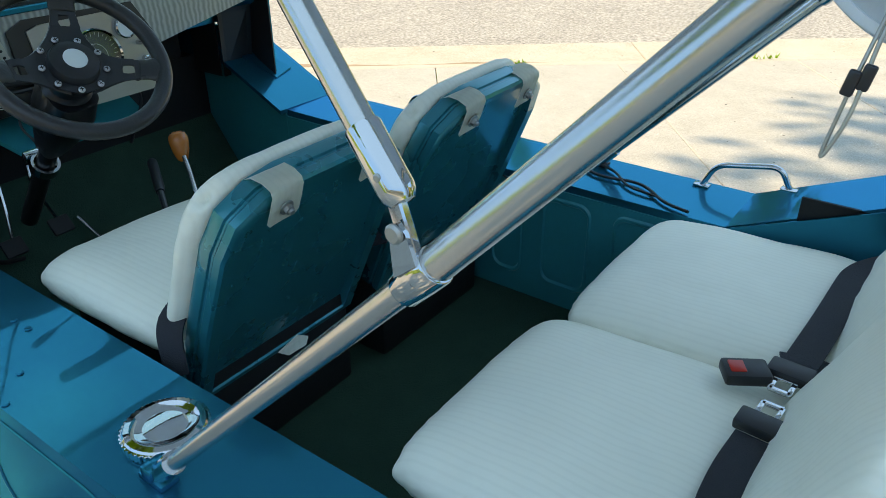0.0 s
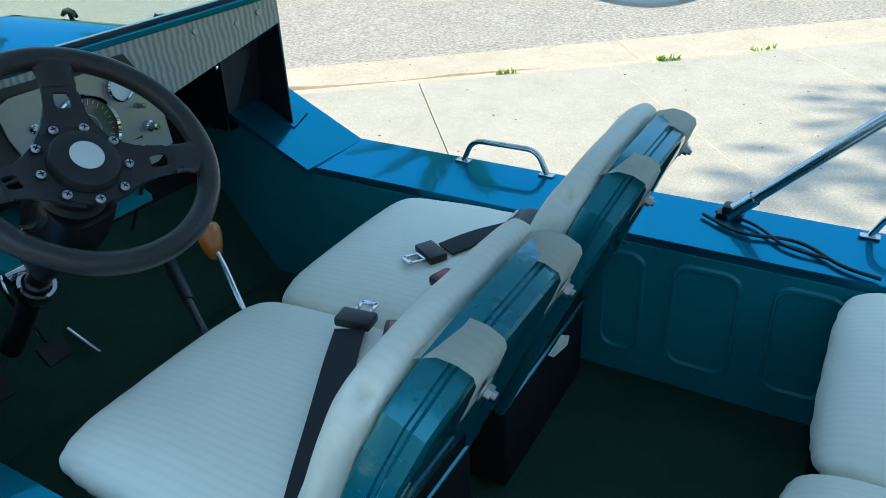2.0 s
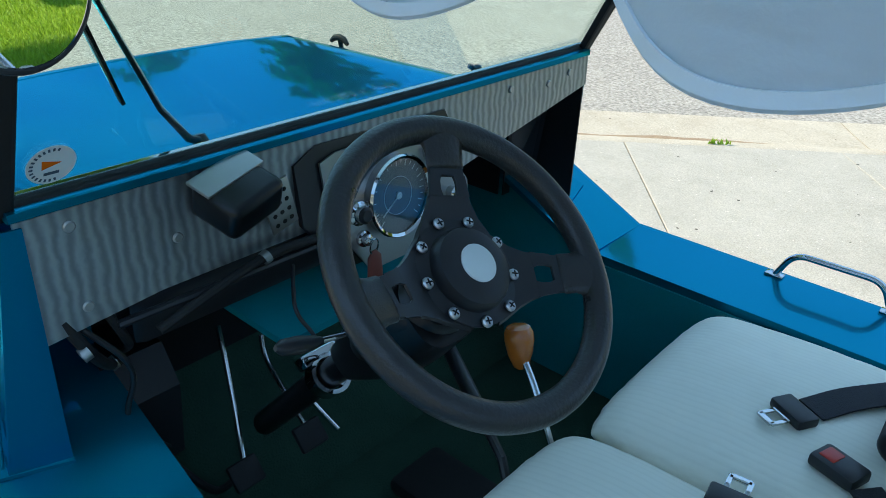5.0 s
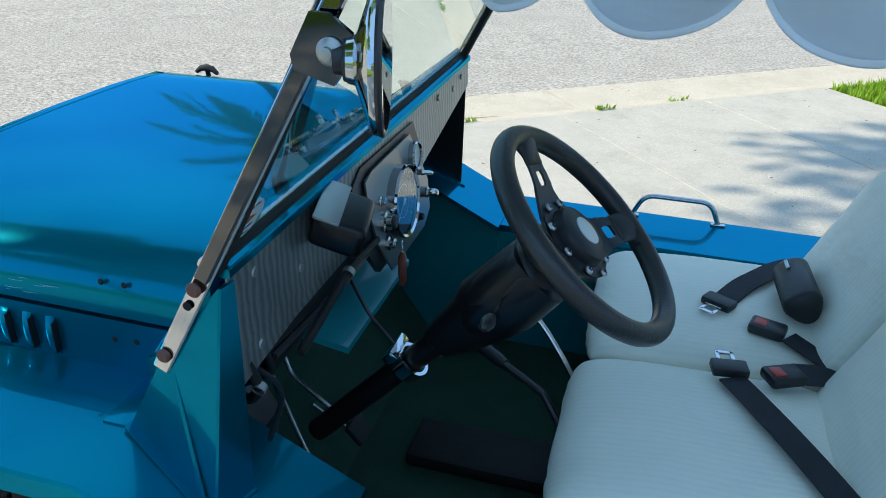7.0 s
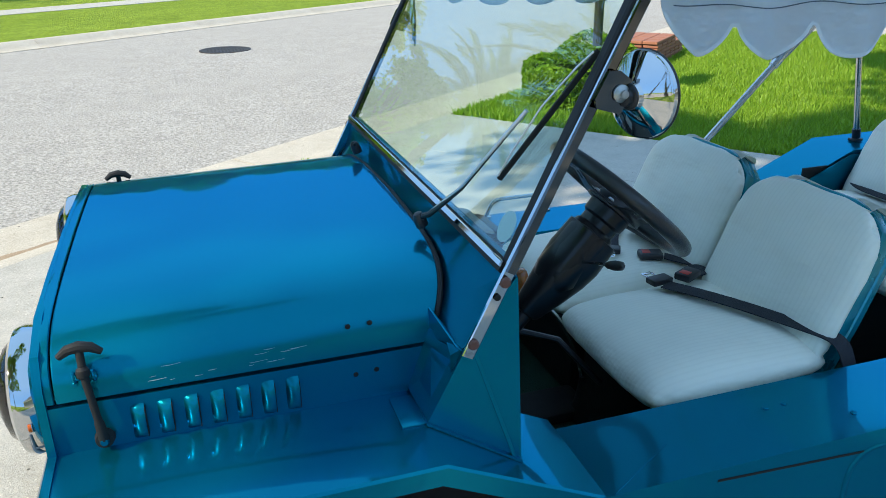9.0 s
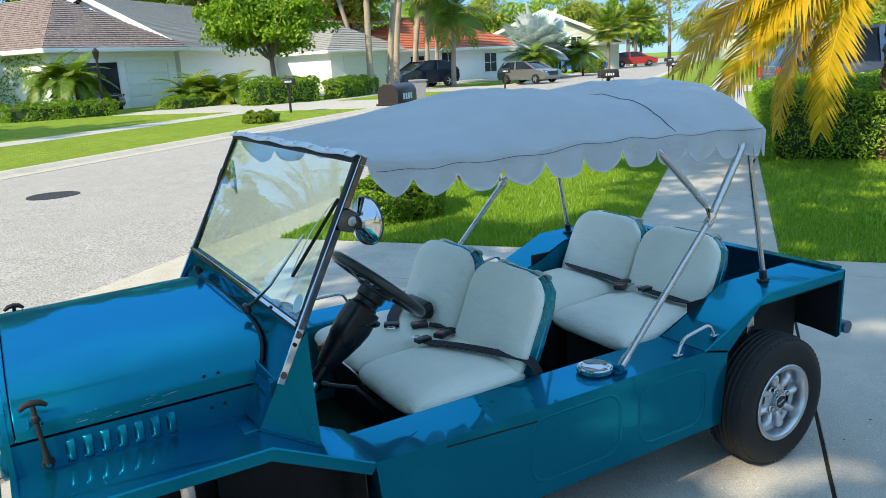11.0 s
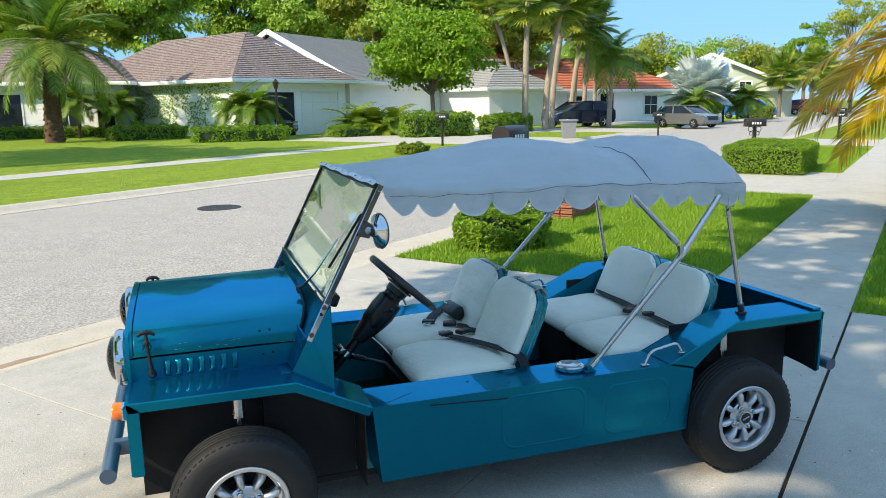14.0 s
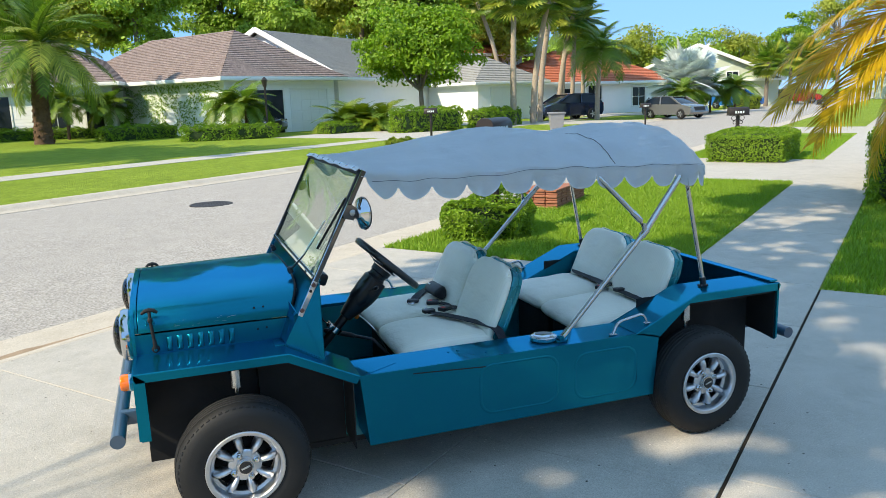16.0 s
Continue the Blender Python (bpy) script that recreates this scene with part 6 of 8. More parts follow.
rows = []
for x in XS:
    zm, ze, w = spline(MID, x), spline(EDGE, x), spline(WID, x)
    row = []
    h = hang(x) * min(1.0, 0.45 + (x - 0.54) * 6)
    sway = 0.008 * math.sin(x * 37) + 0.006 * math.sin(x * 61 + 1)
    for v in (1.0, 0.72, 0.45, 0.2, 0.0):
        row.append((x, -(w + 0.010 + sway * v), ze - 0.012 - (h - 0.0) * v))
    for k in range(33):
        u = -1 + 2 * k / 32
        prof = 1 - abs(u) ** 3.2
        wr = 0.005 * math.sin(x * 30 + u * 5 + 6 * noise.noise(Vector((x * 1.3, u * 2, 5)))) * max(0.0, abs(u) - 0.25) + 0.008 * noise.noise(Vector((x * 2.2, u * 4.5 + x * 1.5, 0.3))) + 0.003 * math.sin(u * 9 + x * 7) * (1 - abs(u)) + 0.003 * noise.noise(Vector((x * 6, u * 14 - x * 3, 2)))
        fold = noise.noise(Vector((x * 1.1 + 3, u * 7 + 1.2 * x, 8)))
        wr += (0.011 if x > 1.62 else 0.005) * max(0.0, 1 - abs(fold) * 5) * min(1.0, max(0.0, 0.97 - abs(u)) * 6) * min(1.0, abs(x - 1.62) * 5)
        row.append((x, u * w, ze + (zm - ze) * prof + wr * (1 if 0.56 < x < 2.18 else 0)))
    for v in (0.0, 0.2, 0.45, 0.72, 1.0):
        row.append((x, w + 0.010 + sway * v, ze - 0.012 - h * v))
    rows.append(row)
bm = bmesh.new()
loft(bm, rows, False)
# rear flap with its own scallops
last = rows[-1][5:38]
flap = []
for v in (0.0, 0.25, 0.5, 0.75, 1.0):
    fr = []
    for k, p in enumerate(last):
        t = (k * 7 / 32) % 1.0
        h = 0.05 + 0.040 * math.sqrt(max(0, 1 - (2 * t - 1) ** 2))
        fr.append((p[0] + 0.012 * (v > 0) + 0.004 * v, p[1], p[2] - h * v * 1.1))
    flap.append(fr)
loft(bm, flap, False)
bmesh.ops.solidify(bm, geom=bm.faces[:], thickness=0.003)
canopy = part("canopy", bm, CANVAS, hood, "pale canvas roof cover with a scalloped valance", 60)
# hem tape along the scallops, seam and studs
for s in (-1, 1):
    bm = bmesh.new()
    hem = [Vector(r[0] if s < 0 else r[-1]) for r in rows[5:-5]]
    ribbon(bm, [p + Vector((0, s * 0.0005, 0.004)) for p in hem], 0.005, 0.0012, (0, 0, 1))
    part("hem", bm, CANVAS, canopy)
    bm = bmesh.new()
    ribbon(bm, [Vector(r[5] if s < 0 else r[37]) + Vector((0, s * 0.0125, -0.010 - 0.026 * max(0.0, 1 - (r[5][0] - 0.54) / 0.9))) for r in rows[7:-7]], 0.0016, 0.0016, (0, 0, 1))
    part("seam", bm, GREYBLUE, canopy)
bm = bmesh.new()
ribbon(bm, [Vector(rows[184][5 + k]) + Vector((0.10 * (k / 32 - 0.3), 0, 0.003)) for k in range(0, 16)], 0.003, 0.002, (1, 0, 0))
part("zip_seam", bm, SATIN, canopy)
bm = bmesh.new()
ribbon(bm, [(0.530, -0.548 + 1.096 * k / 24, 1.356 + 0.003 * math.sin(k)) for k in range(25)], 0.022, 0.004, (1, 0, 0.5))
part("front_binding", bm, CANVAS, canopy)
for k in range(9):
    bm = bmesh.new()
    disc_screw(bm, (0.527, -0.50 + k * 0.125, 1.360), (-0.4, 0, 1), 0.006, 0.004)
    part("stud", bm, CHROME, canopy)

# ---- plants ----
rng = np.random.default_rng(5)
LEAF = leafy("hedge_leaves", (0.070, 0.16, 0.010), (0.34, 0.50, 0.035))
TREE_LEAF = leafy("tree_leaves", (0.075, 0.175, 0.009), (0.34, 0.50, 0.028))
DARK_LEAF = leafy("wood_leaves", (0.13, 0.24, 0.034), (0.46, 0.60, 0.090))
OLIVE_LEAF = leafy("pine_foliage", (0.19, 0.235, 0.030), (0.48, 0.50, 0.075))
PALM_LEAF = leafy("palm_leaves", (0.06, 0.135, 0.015), (0.23, 0.33, 0.045))
YELLOW_LEAF = leafy("yellowing_palm_leaves", (0.42, 0.28, 0.012), (0.80, 0.52, 0.03), trans=0.45)
SILVER_LEAF = leafy("silver_palm_leaves", (0.46, 0.52, 0.52), (0.74, 0.80, 0.79), 0.5, 0.10)
LIME_LEAF = leafy("lime_leaves", (0.10, 0.16, 0.010), (0.30, 0.36, 0.03))
GRASS = leafy("grass_blades", (0.13, 0.25, 0.016), (0.33, 0.48, 0.045), 0.5, 0.3)
BARK = ground_mat("grey_bark", (0.20, 0.165, 0.125), (0.30, 0.25, 0.20), (0.12, 0.09, 0.065), (2.0, 9.0, 60.0), 0.8, 0.9, 0.03)
PALE_BARK = ground_mat("pale_palm_bark", (0.40, 0.32, 0.24), (0.50, 0.41, 0.32), (0.28, 0.21, 0.15), (2.0, 9.0, 40.0), 0.8, 0.9, 0.03)
PALM_BARK = ground_mat("brown_palm_bark", (0.13, 0.075, 0.045), (0.20, 0.12, 0.075), (0.07, 0.04, 0.025), (2.0, 9.0, 40.0), 0.9, 0.9, 0.04)
# dark fill inside hedges; its colour stands for the shade between leaves
CORE = plain("hedge_inner_shade", (0.030, 0.055, 0.012), 0.9, vary=0.5, scale=30)


def leaf_verts(p, nrm, size, droop=0.3, slim=0.45):
    """Many small folded leaves: a diamond of two triangles each, at points p and facing about nrm."""
    k = len(p)
    nrm = nrm + rng.normal(0, 0.55, (k, 3))
    nrm /= np.linalg.norm(nrm, axis=1, keepdims=True) + 1e-9
    t = np.cross(nrm, rng.normal(0, 1, (k, 3)))
    t /= np.linalg.norm(t, axis=1, keepdims=True) + 1e-9
    b = np.cross(nrm, t)
    s = (size * rng.uniform(0.65, 1.3, k))[:, None]
    v = np.empty((k, 4, 3))
    v[:, 0] = p - t * s * 0.5
    v[:, 1] = p + b * s * slim * 0.5 + nrm * s * 0.10
    v[:, 2] = p + t * s * 0.5 - nrm * s * droop * 0.3
    v[:, 3] = p - b * s * slim * 0.5 + nrm * s * 0.10
    base = (np.arange(k) * 4)[:, None]
    f = np.concatenate([base + [0, 1, 2], base + [0, 2, 3]])
    return v.reshape(-1, 3), f


def leaf_mesh(name, p, nrm, size, mat, slim=0.45):
    v, f = leaf_verts(p, nrm, size, slim=slim)
    me = bpy.data.meshes.new(name)
    me.from_pydata(v.tolist(), [], f.tolist())
    me.materials.append(mat)
    return me


def hedge(name, c, along, half_l, half_w, h, mat, label, count, size=0.045, lump=0.05, round_end=0.0, dome=0.0):
    """A clipped hedge: a dark solid core, standing for its inner shade, and leaves all over it."""
    c = Vector(c)
    th = thing(name, label, "hedge" if "hedge" in name else "bush", c)
    ax = Vector((math.cos(along), math.sin(along), 0))
    ay = Vector((-ax.y, ax.x, 0))
    bm = bmesh.new()
    m = Matrix.Translation(c) @ Matrix.Rotation(along, 4, "Z")
    t = bmesh.new()
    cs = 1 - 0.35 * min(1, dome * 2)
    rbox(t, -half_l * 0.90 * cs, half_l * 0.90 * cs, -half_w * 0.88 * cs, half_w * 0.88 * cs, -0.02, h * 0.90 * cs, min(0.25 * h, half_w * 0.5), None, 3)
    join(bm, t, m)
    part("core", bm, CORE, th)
    k = count
    u = rng.uniform(-1, 1, (k, 3))
    face = rng.choice(5, k, p=np.array([half_w * h, half_w * h, half_l * h, half_l * h, half_l * half_w * 2]) / (2 * half_w * h + 2 * half_l * h + 2 * half_l * half_w))
    nrm = np.zeros((k, 3))
    for i, (axis, sgn) in enumerate(((0, 1), (0, -1), (1, 1), (1, -1), (2, 1))):
        s = face == i
        u[s, axis] = sgn * rng.uniform(0.90, 1.03, s.sum())
        nrm[s, axis] = sgn
    nrm[:, 2] += 0.35
    e = np.maximum(np.abs(u[:, 0]), np.abs(u[:, 1]))
    x = u[:, 0] * half_l * (1 - round_end * np.abs(u[:, 1]) ** 3)
    y = u[:, 1] * half_w * (1 - round_end * np.abs(u[:, 0]) ** 3)
    z = (u[:, 2] * 0.5 + 0.5) * h * (1 - 0.16 * e ** 6 * (u[:, 2] > 0.8))
    z = z * (1 - dome * np.hypot(u[:, 0], u[:, 1]) ** 2)
    wob = np.array([noise.noise(Vector((a * 3.1 + c.x, b * 3.1 + c.y, d * 3.1))) for a, b, d in zip(x, y, z)])
    p = np.stack([x, y, z], 1) + nrm * (wob * lump * 2)[:, None]
    ca, sa = math.cos(along), math.sin(along)
    rot = np.array([[ca, -sa, 0], [sa, ca, 0], [0, 0, 1]])
    p, nrm = p @ rot.T + np.array(c), nrm @ rot.T
    ob = attach(new("leaves", leaf_mesh("leaves", p, nrm, size, mat)), th)
    tagged(ob, kind="stuff")
    return th


def crown_points(clumps, per):
    """Leaves on the shells of many clumps."""
    ps, ns = [], []
    for c, r in clumps:
        d = rng.normal(0, 1, (per, 3))
        d /= np.linalg.norm(d, axis=1, keepdims=True)
        d[:, 2] = np.where(d[:, 2] < -0.3, -d[:, 2] * 0.6, d[:, 2])
        rad = r * rng.uniform(0.60, 1.08, per)[:, None]
        ps.append(np.array(c) + d * rad * (1, 1, 0.8))
        ns.append(d + (0, 0, 0.3))
    return np.concatenate(ps), np.concatenate(ns)


def broad_tree(name, at, trunk_h, crown_c, radii, n_clumps, per, size, mat, label, clump=0.28, trunk_r=0.14, seed=1):
    rnd = random.Random(seed)
    at = Vector(at)
    th = thing(name, label, "tree", at)
    clumps = []
    cc = Vector(crown_c)
    while len(clumps) < n_clumps:
        d = Vector((rnd.gauss(0, 1), rnd.gauss(0, 1), rnd.gauss(0, 1))).normalized()
        f = rnd.uniform(0.35, 0.92)
        p = Vector((d.x * radii[0] * f, d.y * radii[1] * f, d.z * radii[2] * f))
        clumps.append((cc + p, clump * radii[0] * rnd.uniform(0.7, 1.25)))
    bm = bmesh.new()
    top = Vector((at.x + rnd.uniform(-0.1, 0.1), at.y, at.z + trunk_h))
    tube(bm, [at - Vector((0, 0, 0.1)), at + Vector((0.03, 0, trunk_h * 0.5)), top], [trunk_r * 1.25, trunk_r, trunk_r * 0.85], 10)
    for c, r in clumps[:: max(1, n_clumps // 14)]:
        mid = (top + c) / 2 + Vector((rnd.uniform(-0.2, 0.2), rnd.uniform(-0.2, 0.2), -0.15))
        tube(bm, [top, mid, c], [trunk_r * 0.6, trunk_r * 0.35, trunk_r * 0.12], 7)
    part("trunk", bm, BARK, th)
    p, nn = crown_points(clumps, per)
    tagged(attach(new("crown", leaf_mesh("crown", p, nn, size, mat, 0.6)), th), kind="stuff")
    return th


def frond_mesh(name, length, rise, droop, pairs, leaflet, mat, stem_mat=None, width=0.022, twist=0.6, ragged=0.15, seed=3):
    """A feather palm leaf growing along +x from the origin, arching over; leaflets in two ranks."""
    rnd = random.Random(seed)
    verts, faces = [], []

    def spine(t):
        return Vector((length * t * (1 - 0.10 * t * droop), 0, length * (rise * t - droop * t * t * 0.75)))
    ring = 5
    steps = 12
    for i in range(steps + 1):
        t = i / steps
        p = spine(t)
        r = length * 0.011 * (1 - 0.85 * t) + 0.002
        for k in range(ring):
            a = 2 * math.pi * k / ring
            verts.append(p + Vector((0, math.cos(a) * r, math.sin(a) * r)))
    for i in range(steps):
        for k in range(ring):
            a, b = i * ring + k, i * ring + (k + 1) % ring
            faces.append((a, b, b + ring, a + ring))
    for i in range(pairs):
        t = 0.10 + 0.90 * (i + 0.5) / pairs
        p = spine(t)
        d = (spine(min(1, t + 0.02)) - spine(t - 0.02)).normalized()
        up = Vector((0, 1, 0)).cross(d) * -1
        l = leaflet * (0.55 + 0.9 * math.sin(math.pi * min(1, t * 0.85 + 0.12))) * rnd.uniform(1 - ragged, 1 + ragged) * (1.0 if t < 0.9 else 0.8)
        for s in (-1, 1):
            lean = rnd.uniform(0.45, 0.75) + 0.5 * t
            w = (Vector((0, s, 0)) + d * lean + up * (0.35 - 0.2 * t + rnd.uniform(-0.12, 0.12)) * twist).normalized()
            sag = Vector((0, 0, -1))
            q0, q1, q2 = p, p + w * l * 0.5 + sag * l * 0.06, p + w * l * 0.97 + sag * l * 0.30
            side = w.cross(up).normalized() * width * rnd.uniform(0.8, 1.2)
            b = len(verts)
            verts += [q0 - side * 0.35, q0 + side * 0.35, q1 + side * 0.5 + up * 0.004, q1 - side * 0.5 + up * 0.004, q2]
            faces += [(b, b + 1, b + 2, b + 3), (b + 3, b + 2, b + 4)]
    me = bpy.data.meshes.new(name)
    me.from_pydata([tuple(v) for v in verts], [], faces)
    me.materials.append(mat)
    return me


def fan_mesh(name, stalk, radius, fingers, mat, width=0.06, seed=2, cup=0.25):
    """A fan palm leaf on a stalk along +x."""
    rnd = random.Random(seed)
    verts, faces = [], []
    for x in (0, stalk):
        for k in range(4):
            a = math.pi / 2 * k
            verts.append(Vector((x, math.cos(a) * 0.02, math.sin(a) * 0.02)))
    faces += [(k, (k + 1) % 4, (k + 1) % 4 + 4, k + 4) for k in range(4)]
    c = Vector((stalk, 0, 0))
    for i in range(fingers):
        a = radians(-150 + 300 * i / (fingers - 1))
        d = Vector((math.cos(a), math.sin(a), cup * (0.4 + 0.6 * math.cos(a))))
        l = radius * rnd.uniform(0.88, 1.06) * (0.75 + 0.25 * math.cos(a / 2))
        sd = Vector((-math.sin(a), math.cos(a), 0)) * width
        b = len(verts)
        up = Vector((0, 0, 0.03))
        verts += [c - sd * 0.1, c + sd * 0.1, c + d * l * 0.55 + sd * 0.55 + up, c + d * l * 0.55 - sd * 0.55 - up, c + d * l + Vector((0, 0, -0.12 * l))]
        faces += [(b, b + 1, b + 2, b + 3), (b + 3, b + 2, b + 4)]
    me = bpy.data.meshes.new(name)
    me.from_pydata([tuple(v) for v in verts], [], faces)
    me.materials.append(mat)
    return me


def palm(name, at, h, lean, trunk_r, leaves, n, label, bark, spread=(75, -35), seed=1, rough_trunk=False, size=1.0):
    """A palm: ringed trunk and a head of leaves, each its own object on a shared mesh."""
    rnd = random.Random(seed)
    at = Vector(at)
    th = thing(name, label, "palm tree", at)
    top = at + Vector((lean[0], lean[1], h))
    bm = bmesh.new()
    pts, rs = [], []
    steps = 26
    for i in range(steps + 1):
        t = i / steps
        pts.append(at + Vector((lean[0] * t * t, lean[1] * t * t, h * t - 0.05)))
        rs.append(trunk_r * (1.18 - 0.30 * t if not rough_trunk else 1.35 - 0.5 * t ** 0.5 + 0.25 * max(0, t - 0.8)) * (1.0 + (0.05 if i % 2 else -0.03)))
    tube(bm, pts, rs, 12)
    if rough_trunk:
        for i in range(int(h * 26)):
            t = i / (h * 26)
            a = i * 2.4
            p = at + Vector((lean[0] * t * t, lean[1] * t * t, h * t))
            r = trunk_r * (1.35 - 0.5 * t ** 0.5)
            rbox(bm, r * 0.80, r * 1.16, -0.07, 0.07, -0.05, 0.07, 0.02, Matrix.Translation(p) @ Matrix.Rotation(a, 4, "Z") @ Matrix.Rotation(radians(-20), 4, "Y"), 1)
    part("trunk", bm, bark, th)
    for k in range(n):
        t = (k + 0.5) / n
        el = spread[0] + (spread[1] - spread[0]) * t ** 0.8 + rnd.uniform(-8, 8)
        az = k * 137.5 + rnd.uniform(-14, 14)
        o = new("frond", leaves[k % len(leaves)])
        o.parent = th
        sc = size * rnd.uniform(0.82, 1.12)
        mm = Matrix.Translation(top) @ Matrix.Rotation(radians(az), 4, "Z") @ Matrix.Rotation(radians(-el), 4, "Y") @ Matrix.Rotation(radians(rnd.uniform(-25, 25)), 4, "X") @ Matrix.Scale(sc, 4)
        o.matrix_parent_inverse = th.matrix_basis.inverted()
        o.matrix_basis = mm
    return th


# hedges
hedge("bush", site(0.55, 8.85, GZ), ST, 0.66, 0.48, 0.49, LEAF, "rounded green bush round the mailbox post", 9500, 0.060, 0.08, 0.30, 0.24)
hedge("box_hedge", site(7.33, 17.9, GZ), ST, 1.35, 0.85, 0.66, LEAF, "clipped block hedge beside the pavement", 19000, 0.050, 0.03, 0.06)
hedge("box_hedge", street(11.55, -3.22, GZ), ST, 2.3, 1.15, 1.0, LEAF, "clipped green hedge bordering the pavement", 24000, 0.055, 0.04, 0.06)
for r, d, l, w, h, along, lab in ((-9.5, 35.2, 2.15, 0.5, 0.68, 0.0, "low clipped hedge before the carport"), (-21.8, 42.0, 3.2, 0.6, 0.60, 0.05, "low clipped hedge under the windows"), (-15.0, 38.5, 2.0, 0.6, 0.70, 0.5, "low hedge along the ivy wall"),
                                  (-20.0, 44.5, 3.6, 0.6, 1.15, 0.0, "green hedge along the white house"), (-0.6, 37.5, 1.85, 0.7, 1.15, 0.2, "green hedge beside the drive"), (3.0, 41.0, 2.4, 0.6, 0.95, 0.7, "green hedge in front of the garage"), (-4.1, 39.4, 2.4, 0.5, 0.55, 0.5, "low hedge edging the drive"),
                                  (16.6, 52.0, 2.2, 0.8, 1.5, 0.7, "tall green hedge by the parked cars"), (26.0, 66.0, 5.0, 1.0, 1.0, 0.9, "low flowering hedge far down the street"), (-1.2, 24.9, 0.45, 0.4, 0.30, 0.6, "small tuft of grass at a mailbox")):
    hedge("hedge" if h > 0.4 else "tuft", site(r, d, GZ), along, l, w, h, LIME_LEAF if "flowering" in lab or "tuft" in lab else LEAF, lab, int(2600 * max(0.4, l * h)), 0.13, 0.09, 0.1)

# broad-leaved trees
# two trees added so the windscreen mirrors leaves in place of white walls
broad_tree("reflection_tree", site(-27.6, 37.6, GZ), 1.6, site(-27.6, 37.6, 3.0), (3.2, 2.2, 2.7), 60, 150, 0.24, TREE_LEAF, "unseen bushy tree added before the white wing for the windscreen reflection", 0.26, 0.12, 9)
broad_tree("reflection_tree", (-7.6, 24.4, GZ), 1.7, Vector((-7.6, 24.4, 3.5)), (2.1, 2.1, 2.4), 50, 150, 0.20, TREE_LEAF, "bushy tree added on the opposite lawn to darken the windscreen reflection", 0.26, 0.12, 19)
for k, (r, d, h) in enumerate(((22, 118, 11.5), (30, 122, 12.5), (38, 120, 11.0), (47, 124, 11.5), (14, 120, 12.0))):
    broad_tree("wood_tree", site(r, d, GZ), h * 0.4, site(r, d, h * 0.55), (6.5, 5.0, h * 0.44), 40, 160, 0.50, (DARK_LEAF, OLIVE_LEAF)[k % 2], "tree of the far wood beyond the pale green house", 0.32, 0.25, 120 + k)
broad_tree("round_tree", site(-0.9, 41.5, GZ), 2.0, site(-0.9, 41.5, 4.15), (3.5, 3.3, 2.55), 120, 170, 0.21, TREE_LEAF, "round bright-green tree before the houses", 0.24, 0.13, 4)
rnd = random.Random(11)
for k in range(3, 17):
    r = -52 + k * 3.6 + rnd.uniform(-1, 1)
    d = rnd.uniform(62, 80)
    h = rnd.uniform(14.0, 17.5) * (1.0 if k < 14 else 0.85)
    broad_tree("wood_tree", site(r, d, GZ), h * 0.55, site(r, d, h * 0.66), (rnd.uniform(4.0, 5.2), rnd.uniform(3.6, 4.8), h * 0.36), 70, 260, 0.36, (DARK_LEAF, OLIVE_LEAF, DARK_LEAF)[k % 3], "tall dark tree in the wood behind the houses" if k % 3 != 1 else "tall olive-green pine behind the houses", 0.30, 0.22, k)
for k in range(14):
    r = 14 + k * 9.0 + rnd.uniform(-2, 2)
    d = rnd.uniform(118, 140)
    h = rnd.uniform(8.5, 11.0)
    broad_tree("wood_tree", site(r, d, GZ), h * 0.5, site(r, d, h * 0.55), (6.0, 5.0, h * 0.42), 30, 150, 0.55, (DARK_LEAF, OLIVE_LEAF)[k % 2], "distant dark tree beyond the houses", 0.32, 0.25, 50 + k)
for k, (r, d, h) in enumerate(((43, 84, 13.5), (37, 82, 9.5), (50, 78, 12.5), (45, 70, 8.0), (56, 70, 10.0), (24, 36, 6.5), (28, 32, 7.0), (40, 62, 6.0))):
    broad_tree("street_tree", site(r, d, GZ), h * 0.5, site(r, d, h * 0.62), (h * 0.30, h * 0.30, h * 0.36), 34, 150, 0.30, (OLIVE_LEAF, TREE_LEAF)[k % 2], "feathery green tree far along the street", 0.30, 0.18, 80 + k)

# palms
FEATHER = [frond_mesh("feather_leaf", 2.6, 0.35, 0.85, 34, 0.62, PALM_LEAF, seed=i, width=0.05) for i in range(3)]
DATE = [frond_mesh("date_leaf", 2.9, 0.40, 0.75, 38, 0.44, PALM_LEAF, seed=10 + i, width=0.048, twist=1.2) for i in range(3)]
DATE_OLD = [frond_mesh("old_date_leaf", 2.7, 0.25, 0.95, 36, 0.42, OLIVE_LEAF, seed=14 + i, width=0.046) for i in range(1)]
SMALL = [frond_mesh("small_leaf", 1.35, 0.45, 1.15, 30, 0.30, LIME_LEAF if i == 1 else PALM_LEAF, seed=20 + i, width=0.040) for i in range(3)]
FAN = [fan_mesh("fan_leaf", 0.9, 0.85, 22, PALM_LEAF, 0.10, 5), fan_mesh("fan_leaf", 1.0, 0.8, 22, OLIVE_LEAF, 0.10, 6)]
SILVER = [fan_mesh("silver_fan_leaf", 1.0, 1.15, 30, SILVER_LEAF, 0.19, 8), fan_mesh("silver_fan_leaf", 1.2, 1.05, 30, SILVER_LEAF, 0.19, 9)]
palm("date_palm", site(-18.7, 36.6, GZ), 4.5, (0.2, 0.1), 0.34, DATE + DATE_OLD, 56, "date palm with a thick patterned trunk on the lawn", PALM_BARK, (80, -55), 2, True, 1.25)
